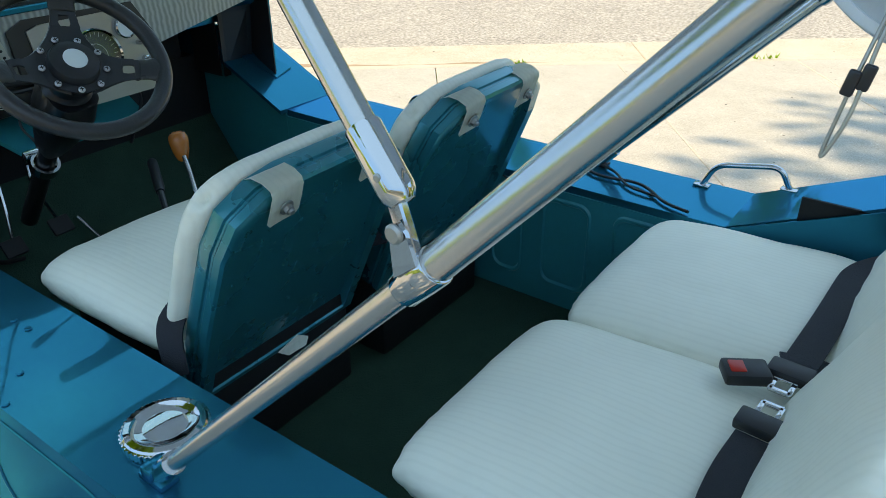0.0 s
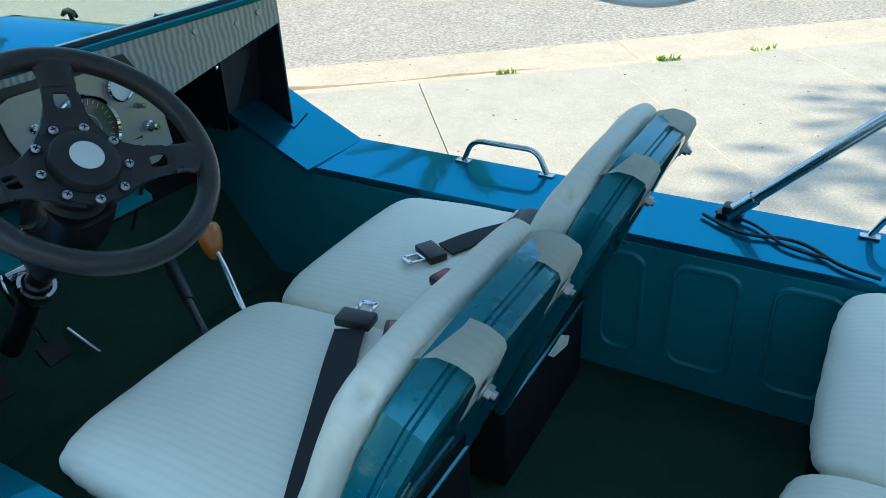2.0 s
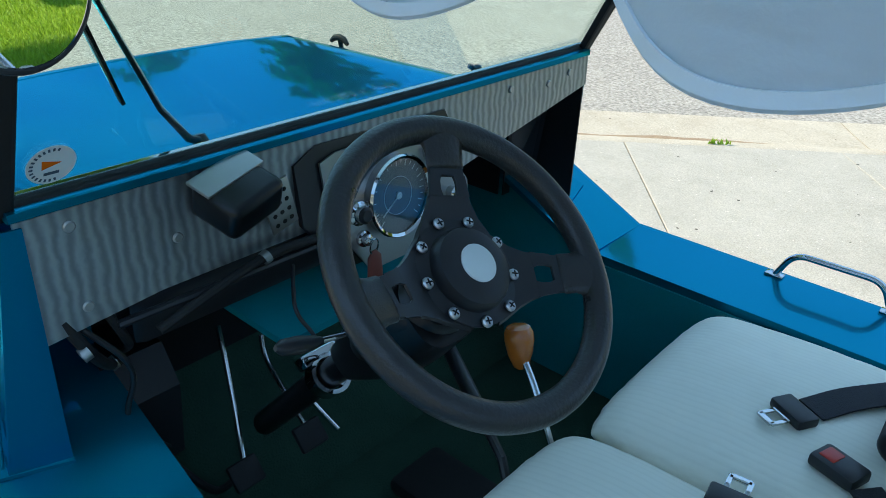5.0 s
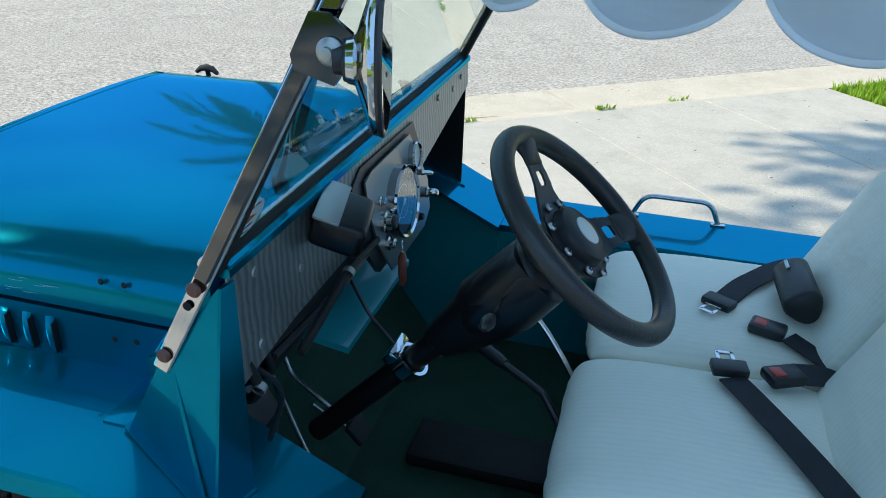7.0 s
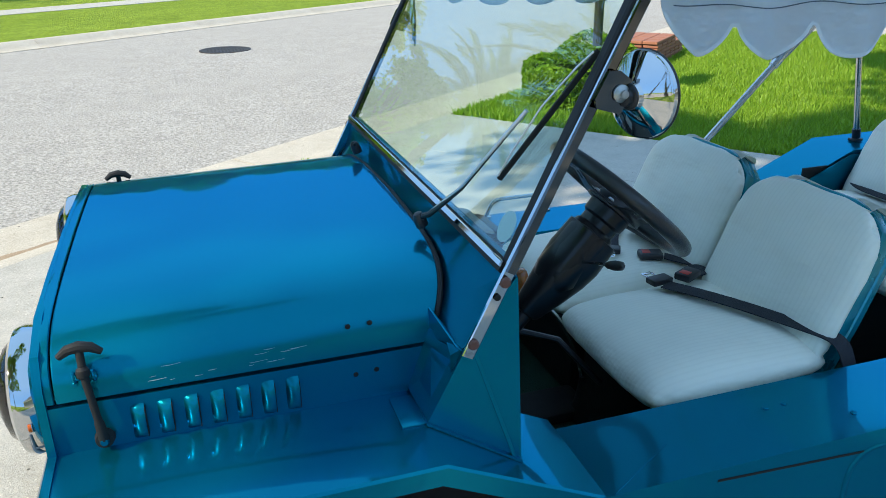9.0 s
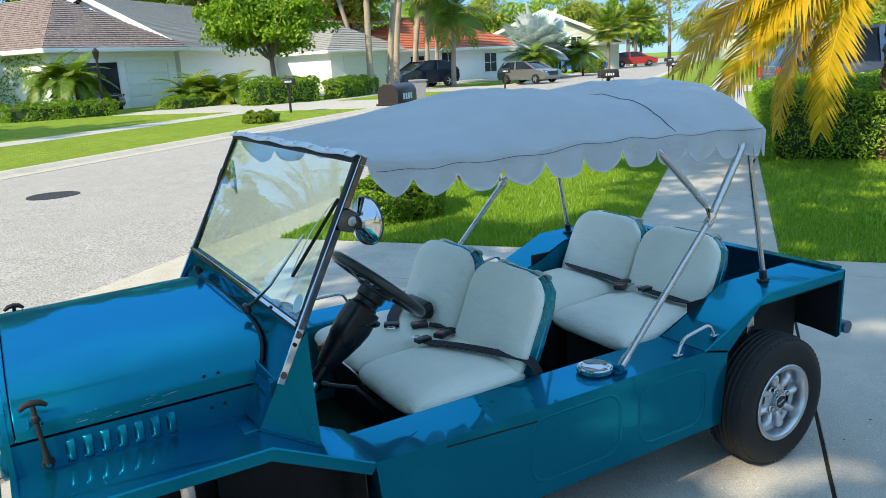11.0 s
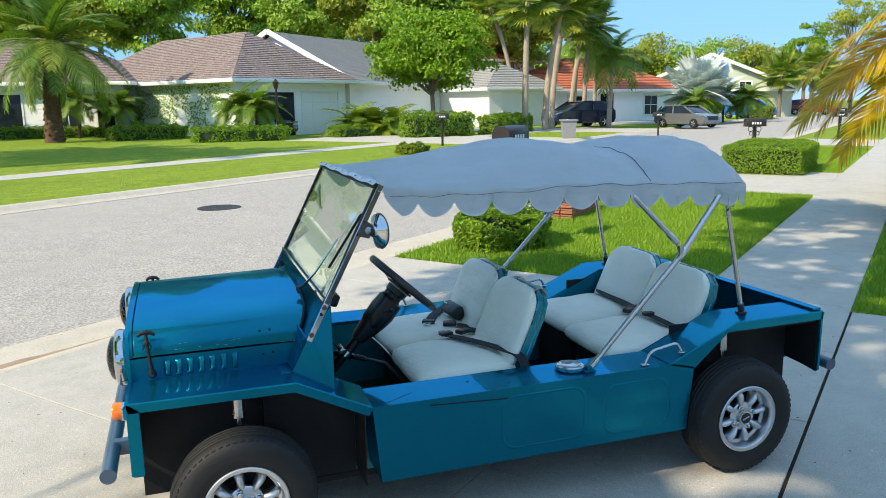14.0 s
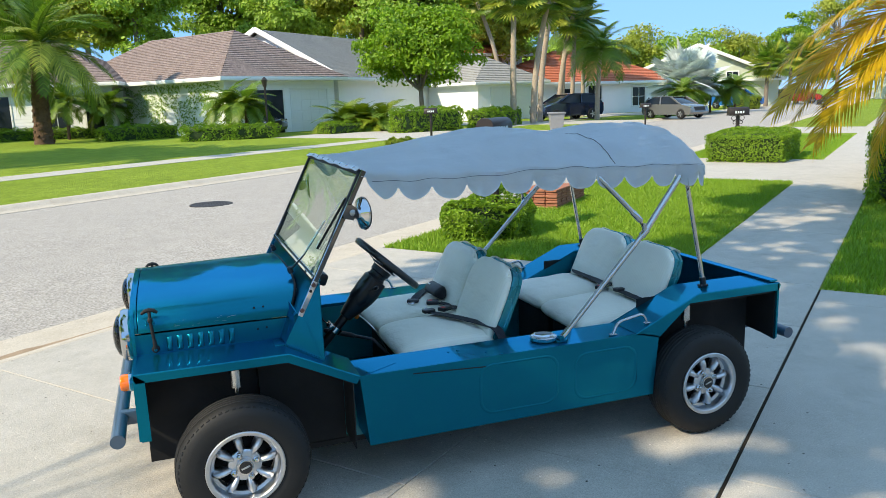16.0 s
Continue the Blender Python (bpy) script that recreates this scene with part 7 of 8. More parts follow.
for r, d, h, sc in ((-19.6, 41.0, 1.9, 1.25), (-18.0, 42.5, 1.6, 1.2), (-10.2, 37.6, 1.55, 1.15), (-9.2, 37.0, 1.45, 1.15), (15.8, 50.5, 1.3, 1.2), (19.6, 56.0, 1.5, 1.3), (21.0, 55.0, 1.6, 1.3)):
    palm("pygmy_palm", site(r, d, GZ), h, (0.05, 0), 0.07, SMALL, 26, "small feathery palm beside the white house", PALM_BARK, (80, -25), int(r * 7) % 50, False, sc)
for r, d in ((-5.0, 40.0), (-4.0, 40.3), (-3.0, 40.0), (-4.3, 41.0)):
    palm("cycad", site(r, d, GZ), 0.35, (0, 0), 0.10, [SMALL[1], SMALL[0]], 22, "clump of arching yellow-green palm leaves", PALM_BARK, (75, -10), int(r * 9) % 40, False, 1.35)
for k, (r, d, h, lx) in enumerate(((4.9, 58.0, 8.4, -1.8), (4.05, 42.0, 6.9, 0.1), (5.3, 43.5, 6.8, 0.9), (6.0, 46.0, 8.6, 1.2), (7.6, 49.0, 6.5, 0.9), (8.9, 56.0, 8.0, 0.5))):
    palm("fan_palm", site(r, d, GZ), h, (lx, lx * -0.3), 0.15, FAN, 34, "tall slender fan palm with a pale trunk", PALE_BARK, (80, -55), 30 + k, False, 1.25)
for k, (r, d, h) in enumerate(((9.5, 46.5, 4.1), (8.6, 50.0, 5.6), (9.9, 53.5, 4.8))):
    palm("queen_palm", site(r, d, GZ), h, (0.2, 0.0), 0.13, FEATHER, 22, "feathery palm before the tiled house", PALE_BARK, (80, -35), 40 + k, False, 0.95)
palm("silver_palm", site(17.25, 54.0, GZ), 2.3, (0, 0), 0.22, SILVER, 40, "silver-blue fan palm with a broad round head", BARK, (80, -30), 60, False, 1.30)
for k, (r, d, h) in enumerate(((29.5, 70.0, 3.9), (36.0, 78.0, 5.0), (20.5, 30.5, 2.5))):
    palm("cabbage_palm", site(r, d, GZ), h, (0.1, 0), 0.17, FAN, 34, "stout fan palm far along the street", BARK, (85, -50), 70 + k, False, 1.3)

# ---- houses, vehicles and street things ----
SIDING = plain("white_painted_siding", (0.86, 0.86, 0.85), 0.6, vary=0.05, scale=3)
TRIM = plain("white_trim_paint", (0.80, 0.80, 0.78), 0.45, vary=0.04)
SHINGLE = ground_mat("brown_shingle", (0.265, 0.205, 0.182), (0.350, 0.275, 0.248), (0.155, 0.113, 0.098), (1.2, 3.2, 9.0), 0.8, 0.9, 0.04, grainy=0.9)
GREYROOF = ground_mat("grey_shingle", (0.30, 0.295, 0.275), (0.38, 0.37, 0.35), (0.22, 0.215, 0.20), (0.8, 5.0, 30.0), 0.5, 0.9, 0.02)
TILEROOF = ground_mat("orange_clay_tile", (0.50, 0.140, 0.070), (0.62, 0.21, 0.11), (0.36, 0.10, 0.055), (0.8, 5.0, 30.0), 0.6, 0.85, 0.03)
PALEGREEN = plain("pale_green_render", (0.50, 0.54, 0.42), 0.7, vary=0.06, scale=2)
BUFF = plain("buff_render", (0.45, 0.42, 0.37), 0.8, vary=0.1, scale=2)
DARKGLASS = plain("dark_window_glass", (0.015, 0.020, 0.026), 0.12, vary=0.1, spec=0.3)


def house(name, at, ang, L, W, wall_h, roof_h, hip, wall, roof, label, over=0.55, course=0.22, siding=0.0):
    """A house: the corner nearest the street at `at`, L metres along ang and W metres behind."""
    m = Matrix.Translation(at) @ Matrix.Rotation(ang, 4, "Z")
    h = thing(name, label, "house", at)
    bm = bmesh.new()
    t = bmesh.new()
    box(t, 0, L, 0, W, -0.1, wall_h)
    join(bm, t, m)
    if siding:
        k = 0
        while k * siding < wall_h - 0.1:
            for x0, x1, y0, y1 in ((-0.02, L + 0.02, -0.022, 0.0), (-0.022, 0.0, 0.002, W)):
                g = bmesh.new()
                rbox(g, x0, x1, y0, y1, k * siding, k * siding + siding * 0.9, 0.008, m, 1)
                part("board", g, wall, h, "", 0)
            k += 1
    part("wall", bm, wall, h, "", 0)
    x0, x1, y0, y1 = -over, L + over, -over, W + over
    z0, z1 = wall_h, wall_h + roof_h
    if hip == "hip":
        ins = min(x1 - x0, y1 - y0) / 2
        if (x1 - x0) >= (y1 - y0):
            ra, rb = (x0 + ins, (y0 + y1) / 2), (x1 - ins, (y0 + y1) / 2)
            faces = [((x0, y0), (x1, y0), rb, ra), ((x1, y0), (x1, y1), rb, rb), ((x1, y1), (x0, y1), ra, rb), ((x0, y1), (x0, y0), ra, ra)]
        else:
            ra, rb = ((x0 + x1) / 2, y0 + ins), ((x0 + x1) / 2, y1 - ins)
            faces = [((x0, y0), (x1, y0), ra, ra), ((x1, y0), (x1, y1), rb, ra), ((x1, y1), (x0, y1), rb, rb), ((x0, y1), (x0, y0), ra, rb)]
    elif hip == "gable_x":
        ra, rb = (x0, (y0 + y1) / 2), (x1, (y0 + y1) / 2)
        faces = [((x0, y0), (x1, y0), rb, ra), ((x1, y1), (x0, y1), ra, rb)]
    else:
        ra, rb = ((x0 + x1) / 2, y0), ((x0 + x1) / 2, y1)
        faces = [((x1, y0), (x1, y1), rb, ra), ((x0, y1), (x0, y0), ra, rb)]
    for a, b, c, d in faces:
        bm = bmesh.new()
        A, B = Vector((*a, z0)), Vector((*b, z0))
        C, D = Vector((*c, z1)), Vector((*d, z1))
        n = (B - A).cross(D - A).normalized()
        rows_n = max(3, int(((A + B) / 2 - (C + D) / 2).length / course))
        rings = [[m @ (A - n * 0.02), m @ (B - n * 0.02)]]
        for i in range(rows_n):
            t0, t1 = i / rows_n, (i + 1.0) / rows_n
            rings.append([m @ (A.lerp(D, t0) + n * (0.010 + course * 0.115)), m @ (B.lerp(C, t0) + n * (0.010 + course * 0.115))])
            rings.append([m @ (A.lerp(D, t1) + n * 0.004), m @ (B.lerp(C, t1) + n * 0.004)])
        loft(bm, rings, False)
        part("roof_slope", bm, roof, h, "", 0)
    if hip.startswith("gable"):
        for p in ((ra, 0), (rb, 1)):
            if hip == "gable_x":
                xx = 0 if p[1] == 0 else L
                tri = [(xx, 0, z0), (xx, W, z0), (xx, W / 2, z1 - 0.15)]
            else:
                yy = 0 if p[1] == 0 else W
                tri = [(0, yy, z0), (L, yy, z0), (L / 2, yy, z1 - 0.15)]
            g = bmesh.new()
            slab(g, [m @ Vector(v) for v in tri], m.to_3x3() @ Vector((0.02, 0.02, 0)))
            part("gable_wall", g, wall, h, "", 0)
            if hip == "gable_x":
                xx = x0 if p[1] == 0 else x1
                ends = [((xx, y0, z0), (xx, W / 2, z1)), ((xx, y1, z0), (xx, W / 2, z1))]
            else:
                yy = y0 if p[1] == 0 else y1
                ends = [((x0, yy, z0), (L / 2, yy, z1)), ((x1, yy, z0), (L / 2, yy, z1))]
            for a, b in ends:
                g = bmesh.new()
                bar(g, m @ Vector(a), m @ Vector(b), 0.30, 0.08, m.to_3x3() @ Vector((1, 0, 0) if hip == "gable_x" else (0, 1, 0)))
                part("barge_board", g, TRIM, h)
    for a, b in (((x0, y0), (x1, y0)), ((x1, y0), (x1, y1)), ((x1, y1), (x0, y1)), ((x0, y1), (x0, y0))):
        bm = bmesh.new()
        bar(bm, m @ Vector((*a, z0 - 0.10)), m @ Vector((*b, z0 - 0.10)), 0.20, 0.05, m.to_3x3() @ Vector((b[1] - a[1], a[0] - b[0], 0)))
        part("fascia", bm, TRIM, h)
    bm = bmesh.new()
    t = bmesh.new()
    box(t, x0 + 0.03, x1 - 0.03, y0 + 0.03, y1 - 0.03, z0 - 0.12, z0 - 0.08)
    join(bm, t, m)
    part("soffit", bm, TRIM, h)
    return h, m


def opening(h, m, face, a, z, w, hh, kind, L=0, W=0):
    """A door, a window or a dark sheet for a shaded opening, on the front (y=0) or left (x=0) face."""
    f = m @ (Matrix.Translation((a, 0, z)) if face == "front" else Matrix.Translation((0, a, z)) @ Matrix.Rotation(radians(-90), 4, "Z"))
    bm = bmesh.new()
    if kind == "garage":
        rbox(bm, -w / 2, w / 2, -0.022, 0.02, 0, hh, 0.004, f, 1)
        d = part("garage_door", bm, TRIM, h, "white panelled garage door")
        for i in range(4):
            for j in range(4):
                g = bmesh.new()
                rbox(g, -w / 2 + w * i / 4 + 0.03, -w / 2 + w * (i + 1) / 4 - 0.03, -0.035, -0.0225, hh * j / 4 + 0.03, hh * (j + 1) / 4 - 0.03, 0.006, f, 1)
                part("door_panel", g, TRIM, d)
        bm = bmesh.new()
    elif kind == "shade_panel":
        # flat dark sheet stands for the shaded inside; the wall behind is solid
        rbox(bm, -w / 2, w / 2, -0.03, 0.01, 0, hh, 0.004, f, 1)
        d = part("opening", bm, DARKGLASS, h, "dark sheet standing for the shade inside an opening")
    else:
        rbox(bm, -w / 2, w / 2, -0.028, 0.01, 0, hh, 0.004, f, 1)
        d = part("window", bm, DARKGLASS, h, "dark window pane")
    bm = bmesh.new()
    for x in (-w / 2 - 0.05, w / 2 + 0.05):
        rbox(bm, x - 0.05, x + 0.05, -0.055, 0.0, -0.02, hh + 0.1, 0.006, f, 1)
    rbox(bm, -w / 2 - 0.1, w / 2 + 0.1, -0.055, 0.0, hh, hh + 0.1, 0.006, f, 1)
    if kind == "window":
        rbox(bm, -w / 2 - 0.1, w / 2 + 0.1, -0.075, 0.0, -0.07, 0.0, 0.006, f, 1)
        rbox(bm, -0.02, 0.02, -0.05, 0.0, 0, hh, 0.004, f, 1)
        rbox(bm, -w / 2, w / 2, -0.05, 0.0, hh / 2 - 0.02, hh / 2 + 0.02, 0.004, f, 1)
    part("frame", bm, TRIM, d)


SIDE_A = math.atan2(-0.334, 0.943)       # heading of the line "to the right"
ha = SIDE_A + math.atan2(0.78, 0.62)
hs, hm = house("white_house", site(-10.65, 39.0, 0.0), ha, 7.5, 16.0, 3.0, 2.7, "hip", SIDING, SHINGLE, "white single-storey house with a brown shingle roof and carport", 0.6, 0.20, 0.2)
opening(hs, hm, "front", 5.6, 0.02, 2.6, 2.3, "garage")
opening(hs, hm, "front", 2.4, 0.02, 2.6, 2.3, "shade_panel")
h2, m2 = house("white_house", site(-31.0, 41.5, 0.0), SIDE_A + radians(6), 13.2, 9.0, 3.05, 2.7, "hip", SIDING, SHINGLE, "white wing of the shingle-roofed house", 0.6, 0.20, 0.2)
opening(h2, m2, "front", 7.0, 0.1, 1.6, 2.3, "shade_panel")
opening(h2, m2, "front", 10.2, 0.6, 1.3, 1.8, "window")
opening(h2, m2, "front", 12.2, 0.1, 0.9, 2.3, "shade_panel")
h3, m3 = house("grey_roofed_house", site(-5.85, 46.0, 0.0), ha + radians(12), 17.0, 11.0, 3.0, 3.06, "gable_x", SIDING, GREYROOF, "white house with a grey shingle gable roof", 0.5, 0.12)
h4, m4 = house("garage_house", site(2.6, 51.0, 0.0), ha - radians(20), 5.2, 6.5, 2.6, 1.7, "hip", SIDING, GREYROOF, "low white garage with a grey hipped roof", 0.5, 0.24)
opening(h4, m4, "front", 2.8, 0.02, 3.4, 2.1, "garage")
h5, m5 = house("tiled_house", site(7.6, 57.0, 0.0), ha - radians(22), 13.0, 10.0, 2.5, 2.6, "hip", SIDING, TILEROOF, "white house with an orange clay-tile roof", 0.7, 0.3)
for a in (2.0, 5.0, 9.5):
    opening(h5, m5, "front", a, 0.1 if a == 5.0 else 0.6, 1.3, 2.1 if a == 5.0 else 1.4, "window")
house("tiled_house", site(1.8, 62.0, 0.0), ha - radians(22), 6.0, 7.0, 5.0, 1.7, "hip", SIDING, TILEROOF, "taller white block with an orange clay-tile roof", 0.7, 0.3)
h6, m6 = house("pale_green_house", site(17.3, 75.0, 0.0), SIDE_A - radians(12), 14.5, 9.0, 2.5, 3.25, "gable_y", PALEGREEN, GREYROOF, "pale green gabled house far down the street", 0.5, 0.3)
opening(h6, m6, "front", 10.4, 2.0, 1.0, 1.2, "window")
opening(h6, m6, "front", 8.2, 0.1, 3.2, 2.0, "garage")
house("pale_house", site(52.0, 80.0, 0.0), SIDE_A + radians(15), 12.0, 9.0, 3.0, 2.6, "hip", PALEGREEN, GREYROOF, "pale house at the far end of the street", 0.5, 0.3)
# unseen house, added for chrome and paint to mirror and to bounce light
h7, m7 = house("bungalow", street(9.0, -11.6, 0.0), ST + math.pi, 21.0, 9.0, 2.8, 2.3, "hip", BUFF, GREYROOF, "unseen buff bungalow added at the head of the driveway for reflections", 0.7, 0.3)
# ivy on the wall
k = 3000
py, pz = rng.uniform(0.3, 9.2, k), rng.uniform(0.25, 2.75, k)
keep = np.array([noise.noise(Vector((a * 0.75, b * 0.9, 4.0))) + 0.13 * abs(b - 1.2) > -0.10 for a, b in zip(py, pz)])
pl = [hm @ Vector((-0.05 - 0.08 * rng.random(), a, b)) for a, b in zip(py[keep], pz[keep])]
nn = np.tile(np.array(hm.to_3x3() @ Vector((-1, 0, 0.2))), (len(pl), 1))
ivy = thing("ivy", "ivy climbing over the white house wall", "climber", hm @ Vector((-0.05, 4, 0)))
tagged(attach(new("leaves", leaf_mesh("ivy_leaves", np.array(pl), nn, 0.13, LEAF)), ivy), kind="stuff")


def vehicle(name, at, ang, L, W, H, mat, label, kind="suv"):
    """A parked car, simple but whole: body, glasshouse, wheels, lamps."""
    m = Matrix.Translation(at) @ Matrix.Rotation(ang, 4, "Z")
    v = thing(name, label, "car", at)
    prof = [(-0.50, 0.32), (-0.497, 0.50), (-0.485, 0.60), (-0.20, 0.635), (0.28, 0.63), (0.40, 0.575), (0.475, 0.51), (0.497, 0.42), (0.50, 0.28), (0.47, 0.17), (-0.47, 0.17)]
    bm = bmesh.new()
    rings = []
    for y, s, dz in ((-0.5, 0.985, 0.0), (-0.47, 1.0, 0.012), (-0.2, 1.0, 0.03), (0.2, 1.0, 0.03), (0.47, 1.0, 0.012), (0.5, 0.985, 0.0)):
        rings.append([m @ Vector((x * s * L, y * W, (z + (dz if z > 0.55 else 0)) * H)) for x, z in prof])
    loft(bm, rings)
    part("body", bm, mat, v)
    bm = bmesh.new()
    g = [(-0.48, 0.62), (-0.43, 0.80), (-0.36, 0.92), (-0.24, 0.975), (-0.02, 0.985), (0.08, 0.95), (0.29, 0.64)]
    rings = [[m @ Vector((x * L * (0.97 if abs(y) > 0.4 else 1.0), y * W * (1.0 if z < 0.7 else 0.84), z * H * (0.98 if abs(y) > 0.4 else 1))) for x, z in g] for y in (-0.47, -0.38, 0.38, 0.47)]
    loft(bm, rings)
    part("glasshouse", bm, DARKGLASS, v)
    bm = bmesh.new()
    rings = [[m @ Vector((x * L, y * W, z * H)) for x, z in ((-0.38, 0.925), (-0.24, 0.988), (-0.02, 1.0), (0.09, 0.962), (-0.02, 0.975), (-0.24, 0.958))] for y in (-0.40, 0.40)]
    loft(bm, rings)
    for x, z0, x1, z1 in ((-0.475, 0.60, -0.37, 0.945), (-0.12, 0.61, -0.13, 0.975), (0.29, 0.62, 0.07, 0.965)):
        for s in (-1, 1):
            bar(bm, m @ Vector((x * L, s * 0.475 * W, z0 * H)), m @ Vector((x1 * L, s * 0.405 * W, z1 * H)), 0.10, 0.04, m.to_3x3() @ Vector((0, s, 0)))
    part("roof", bm, mat, v)
    for x in (-0.30, 0.31):
        for s in (-1, 1):
            w = m @ Matrix.Translation((x * L, s * 0.47 * W, 0.21 * H)) @ Matrix.Rotation(radians(90), 4, "X")
            bm = bmesh.new()
            lathe(bm, [(0.12 * H, -0.11), (0.20 * H, -0.11), (0.212 * H, -0.06), (0.212 * H, 0.06), (0.20 * H, 0.115), (0.13 * H, 0.115)], w, 24)
            wh = part("wheel", bm, RUBBER, v)
            bm = bmesh.new()
            for q in range(5):
                rbox(bm, 0.02, 0.13 * H, -0.03, 0.03, -0.12, 0.12, 0.01, w @ Matrix.Rotation(q * 1.2566, 4, "Z"), 1)
            lathe(bm, [(0.135 * H, -0.10), (0.135 * H, 0.10), (0.115 * H, 0.09), (0.05 * H, 0.03), (0.001, 0.03)], w, 20)
            part("rim", bm, ALLOY, wh)
    for s in (-1, 1):
        bm = bmesh.new()
        rbox(bm, 0.455 * L, 0.497 * L, s * 0.40 * W - 0.16, s * 0.40 * W + 0.16, 0.50 * H, 0.57 * H, 0.02, m, 1)
        part("headlight", bm, LAMPGLASS, v)
        bm = bmesh.new()
        rbox(bm, -0.497 * L, -0.47 * L, s * 0.42 * W - 0.10, s * 0.42 * W + 0.12, 0.46 * H, 0.62 * H, 0.02, m, 1)
        part("tail_light", bm, RED, v)
    bm = bmesh.new()
    rbox(bm, 0.480 * L, 0.503 * L, -0.28 * W, 0.28 * W, 0.34 * H, 0.52 * H, 0.02, m, 1)
    part("grille", bm, PLASTIC, v)
    return v


NAVY = plain("navy_car_paint", (0.012, 0.022, 0.055), 0.2, metal=0.4, vary=0.08, coat=0.8)
SILVERP = plain("silver_car_paint", (0.24, 0.24, 0.23), 0.25, metal=0.6, vary=0.06, coat=0.8)
BLUEP = plain("blue_car_paint", (0.02, 0.16, 0.45), 0.25, metal=0.3, vary=0.06, coat=0.8)
REDP = plain("red_car_paint", (0.30, 0.02, 0.02), 0.25, vary=0.06, coat=0.8)
PALEBLUE = plain("pale_blue_car_paint", (0.16, 0.20, 0.28), 0.25, metal=0.5, vary=0.06, coat=0.8)
vehicle("parked_car", site(8.0, 48.5, GZ + 0.02), SIDE_A + radians(205), 4.4, 1.8, 1.62, NAVY, "dark navy off-road car parked on a drive")
vehicle("parked_car", site(13.8, 45.4, GZ + 0.02), SIDE_A + radians(-58), 3.7, 1.55, 1.28, SILVERP, "silver off-road car parked at the kerb")
vehicle("parked_car", site(24.5, 64.0, GZ + 0.02), SIDE_A + radians(-60), 4.2, 1.8, 1.6, BLUEP, "bright blue car parked far down the street")
vehicle("parked_car", site(35.0, 76.0, GZ + 0.02), SIDE_A + radians(-20), 4.4, 1.8, 1.5, REDP, "red car parked far down the street")
vehicle("parked_car", street(15.2, -4.6, GZ), ST + radians(-80), 4.7, 1.95, 1.80, PALEBLUE, "pale blue-grey car parked behind the hedge")
vehicle("parked_car", hm @ Vector((2.4, 1.3, 0.02)), ha - radians(90), 4.2, 1.75, 1.4, SILVERP, "pale car standing in the carport")


def mailbox(at, ang, h, mat, label, size=1.0, scroll=True):
    m = Matrix.Translation(at) @ Matrix.Rotation(ang, 4, "Z") @ Matrix.Scale(size, 4)
    b = thing("mailbox", label, "mailbox", at, "mailboxes along the street")
    hh = h / size
    bm = bmesh.new()
    tube(bm, [m @ Vector((0, 0, -0.05)), m @ Vector((0, 0, hh - 0.16))], 0.042 * size, 14)
    lathe(bm, [(0.06, 0), (0.06, 0.03), (0.05, 0.05)], m @ Matrix.Translation((0, 0, hh - 0.48)), 16)
    lathe(bm, [(0.055, 0), (0.055, 0.02), (0.05, 0.03)], m @ Matrix.Translation((0, 0, hh - 0.30)), 16)
    part("post", bm, mat, b)
    bm = bmesh.new()
    rings = []
    for x in (-0.24, -0.235, 0.235, 0.24):
        k = 0.97 if abs(x) > 0.238 else 1.0
        rings.append([m @ Vector((x, y * k, hh - 0.17 + z * k)) for y, z in ((-0.11, 0), (-0.11, 0.12), (-0.085, 0.165), (-0.045, 0.19), (0.045, 0.19), (0.085, 0.165), (0.11, 0.12), (0.11, 0))])
    loft(bm, rings)
    rbox(bm, -0.26, 0.26, -0.125, 0.125, hh - 0.185, hh - 0.165, 0.006, m, 1)
    part("box", bm, mat, b)
    for s in (-1, 1):
        for k in range(4):
            bm = bmesh.new()
            rbox(bm, -0.115 + k * 0.062, -0.075 + k * 0.062, s * 0.111 - 0.002, s * 0.111 + 0.002, hh - 0.135, hh - 0.075, 0.004, m, 1)
            part("number_bar", bm, WHITE, b)
    if scroll:
        bm = bmesh.new()
        for s in (-1, 1):
            torus(bm, 0.06, 0.008, m @ Matrix.Translation((s * 0.10, 0, hh - 0.25)) @ Matrix.Rotation(radians(90), 4, "X"), 24, 6)
            torus(bm, 0.04, 0.008, m @ Matrix.Translation((s * 0.08, 0, hh - 0.36)) @ Matrix.Rotation(radians(90), 4, "X"), 20, 6)
        part("scroll", bm, mat, b)
    return b


BRONZE = plain("dark_bronze_paint", (0.035, 0.026, 0.022), 0.4, metal=0.3, vary=0.15)
mailbox(site(0.63, 8.8, GZ), ST, 1.33, BRONZE, "dark bronze mailbox on a post in the bush", 1.0, False)
mailbox(site(7.5, 19.4, GZ), SIDE_A, 1.12, BRONZE, "dark bronze mailbox behind the block hedge", 1.0)
mailbox(site(-0.3, 29.3, GZ), SIDE_A, 1.22, BRONZE, "dark bronze mailbox on the opposite verge", 1.05)
mailbox(site(9.6, 36.0, GZ), SIDE_A, 1.05, BRONZE, "dark mailbox farther along the verge", 1.0, False)
mailbox(site(15.4, 31.0, GZ), SIDE_A, 1.05, BRONZE, "dark mailbox on the near verge", 1.0, False)
mailbox(site(21.5, 43.0, GZ), SIDE_A, 1.05, BRONZE, "dark mailbox far along the verge", 1.0, False)

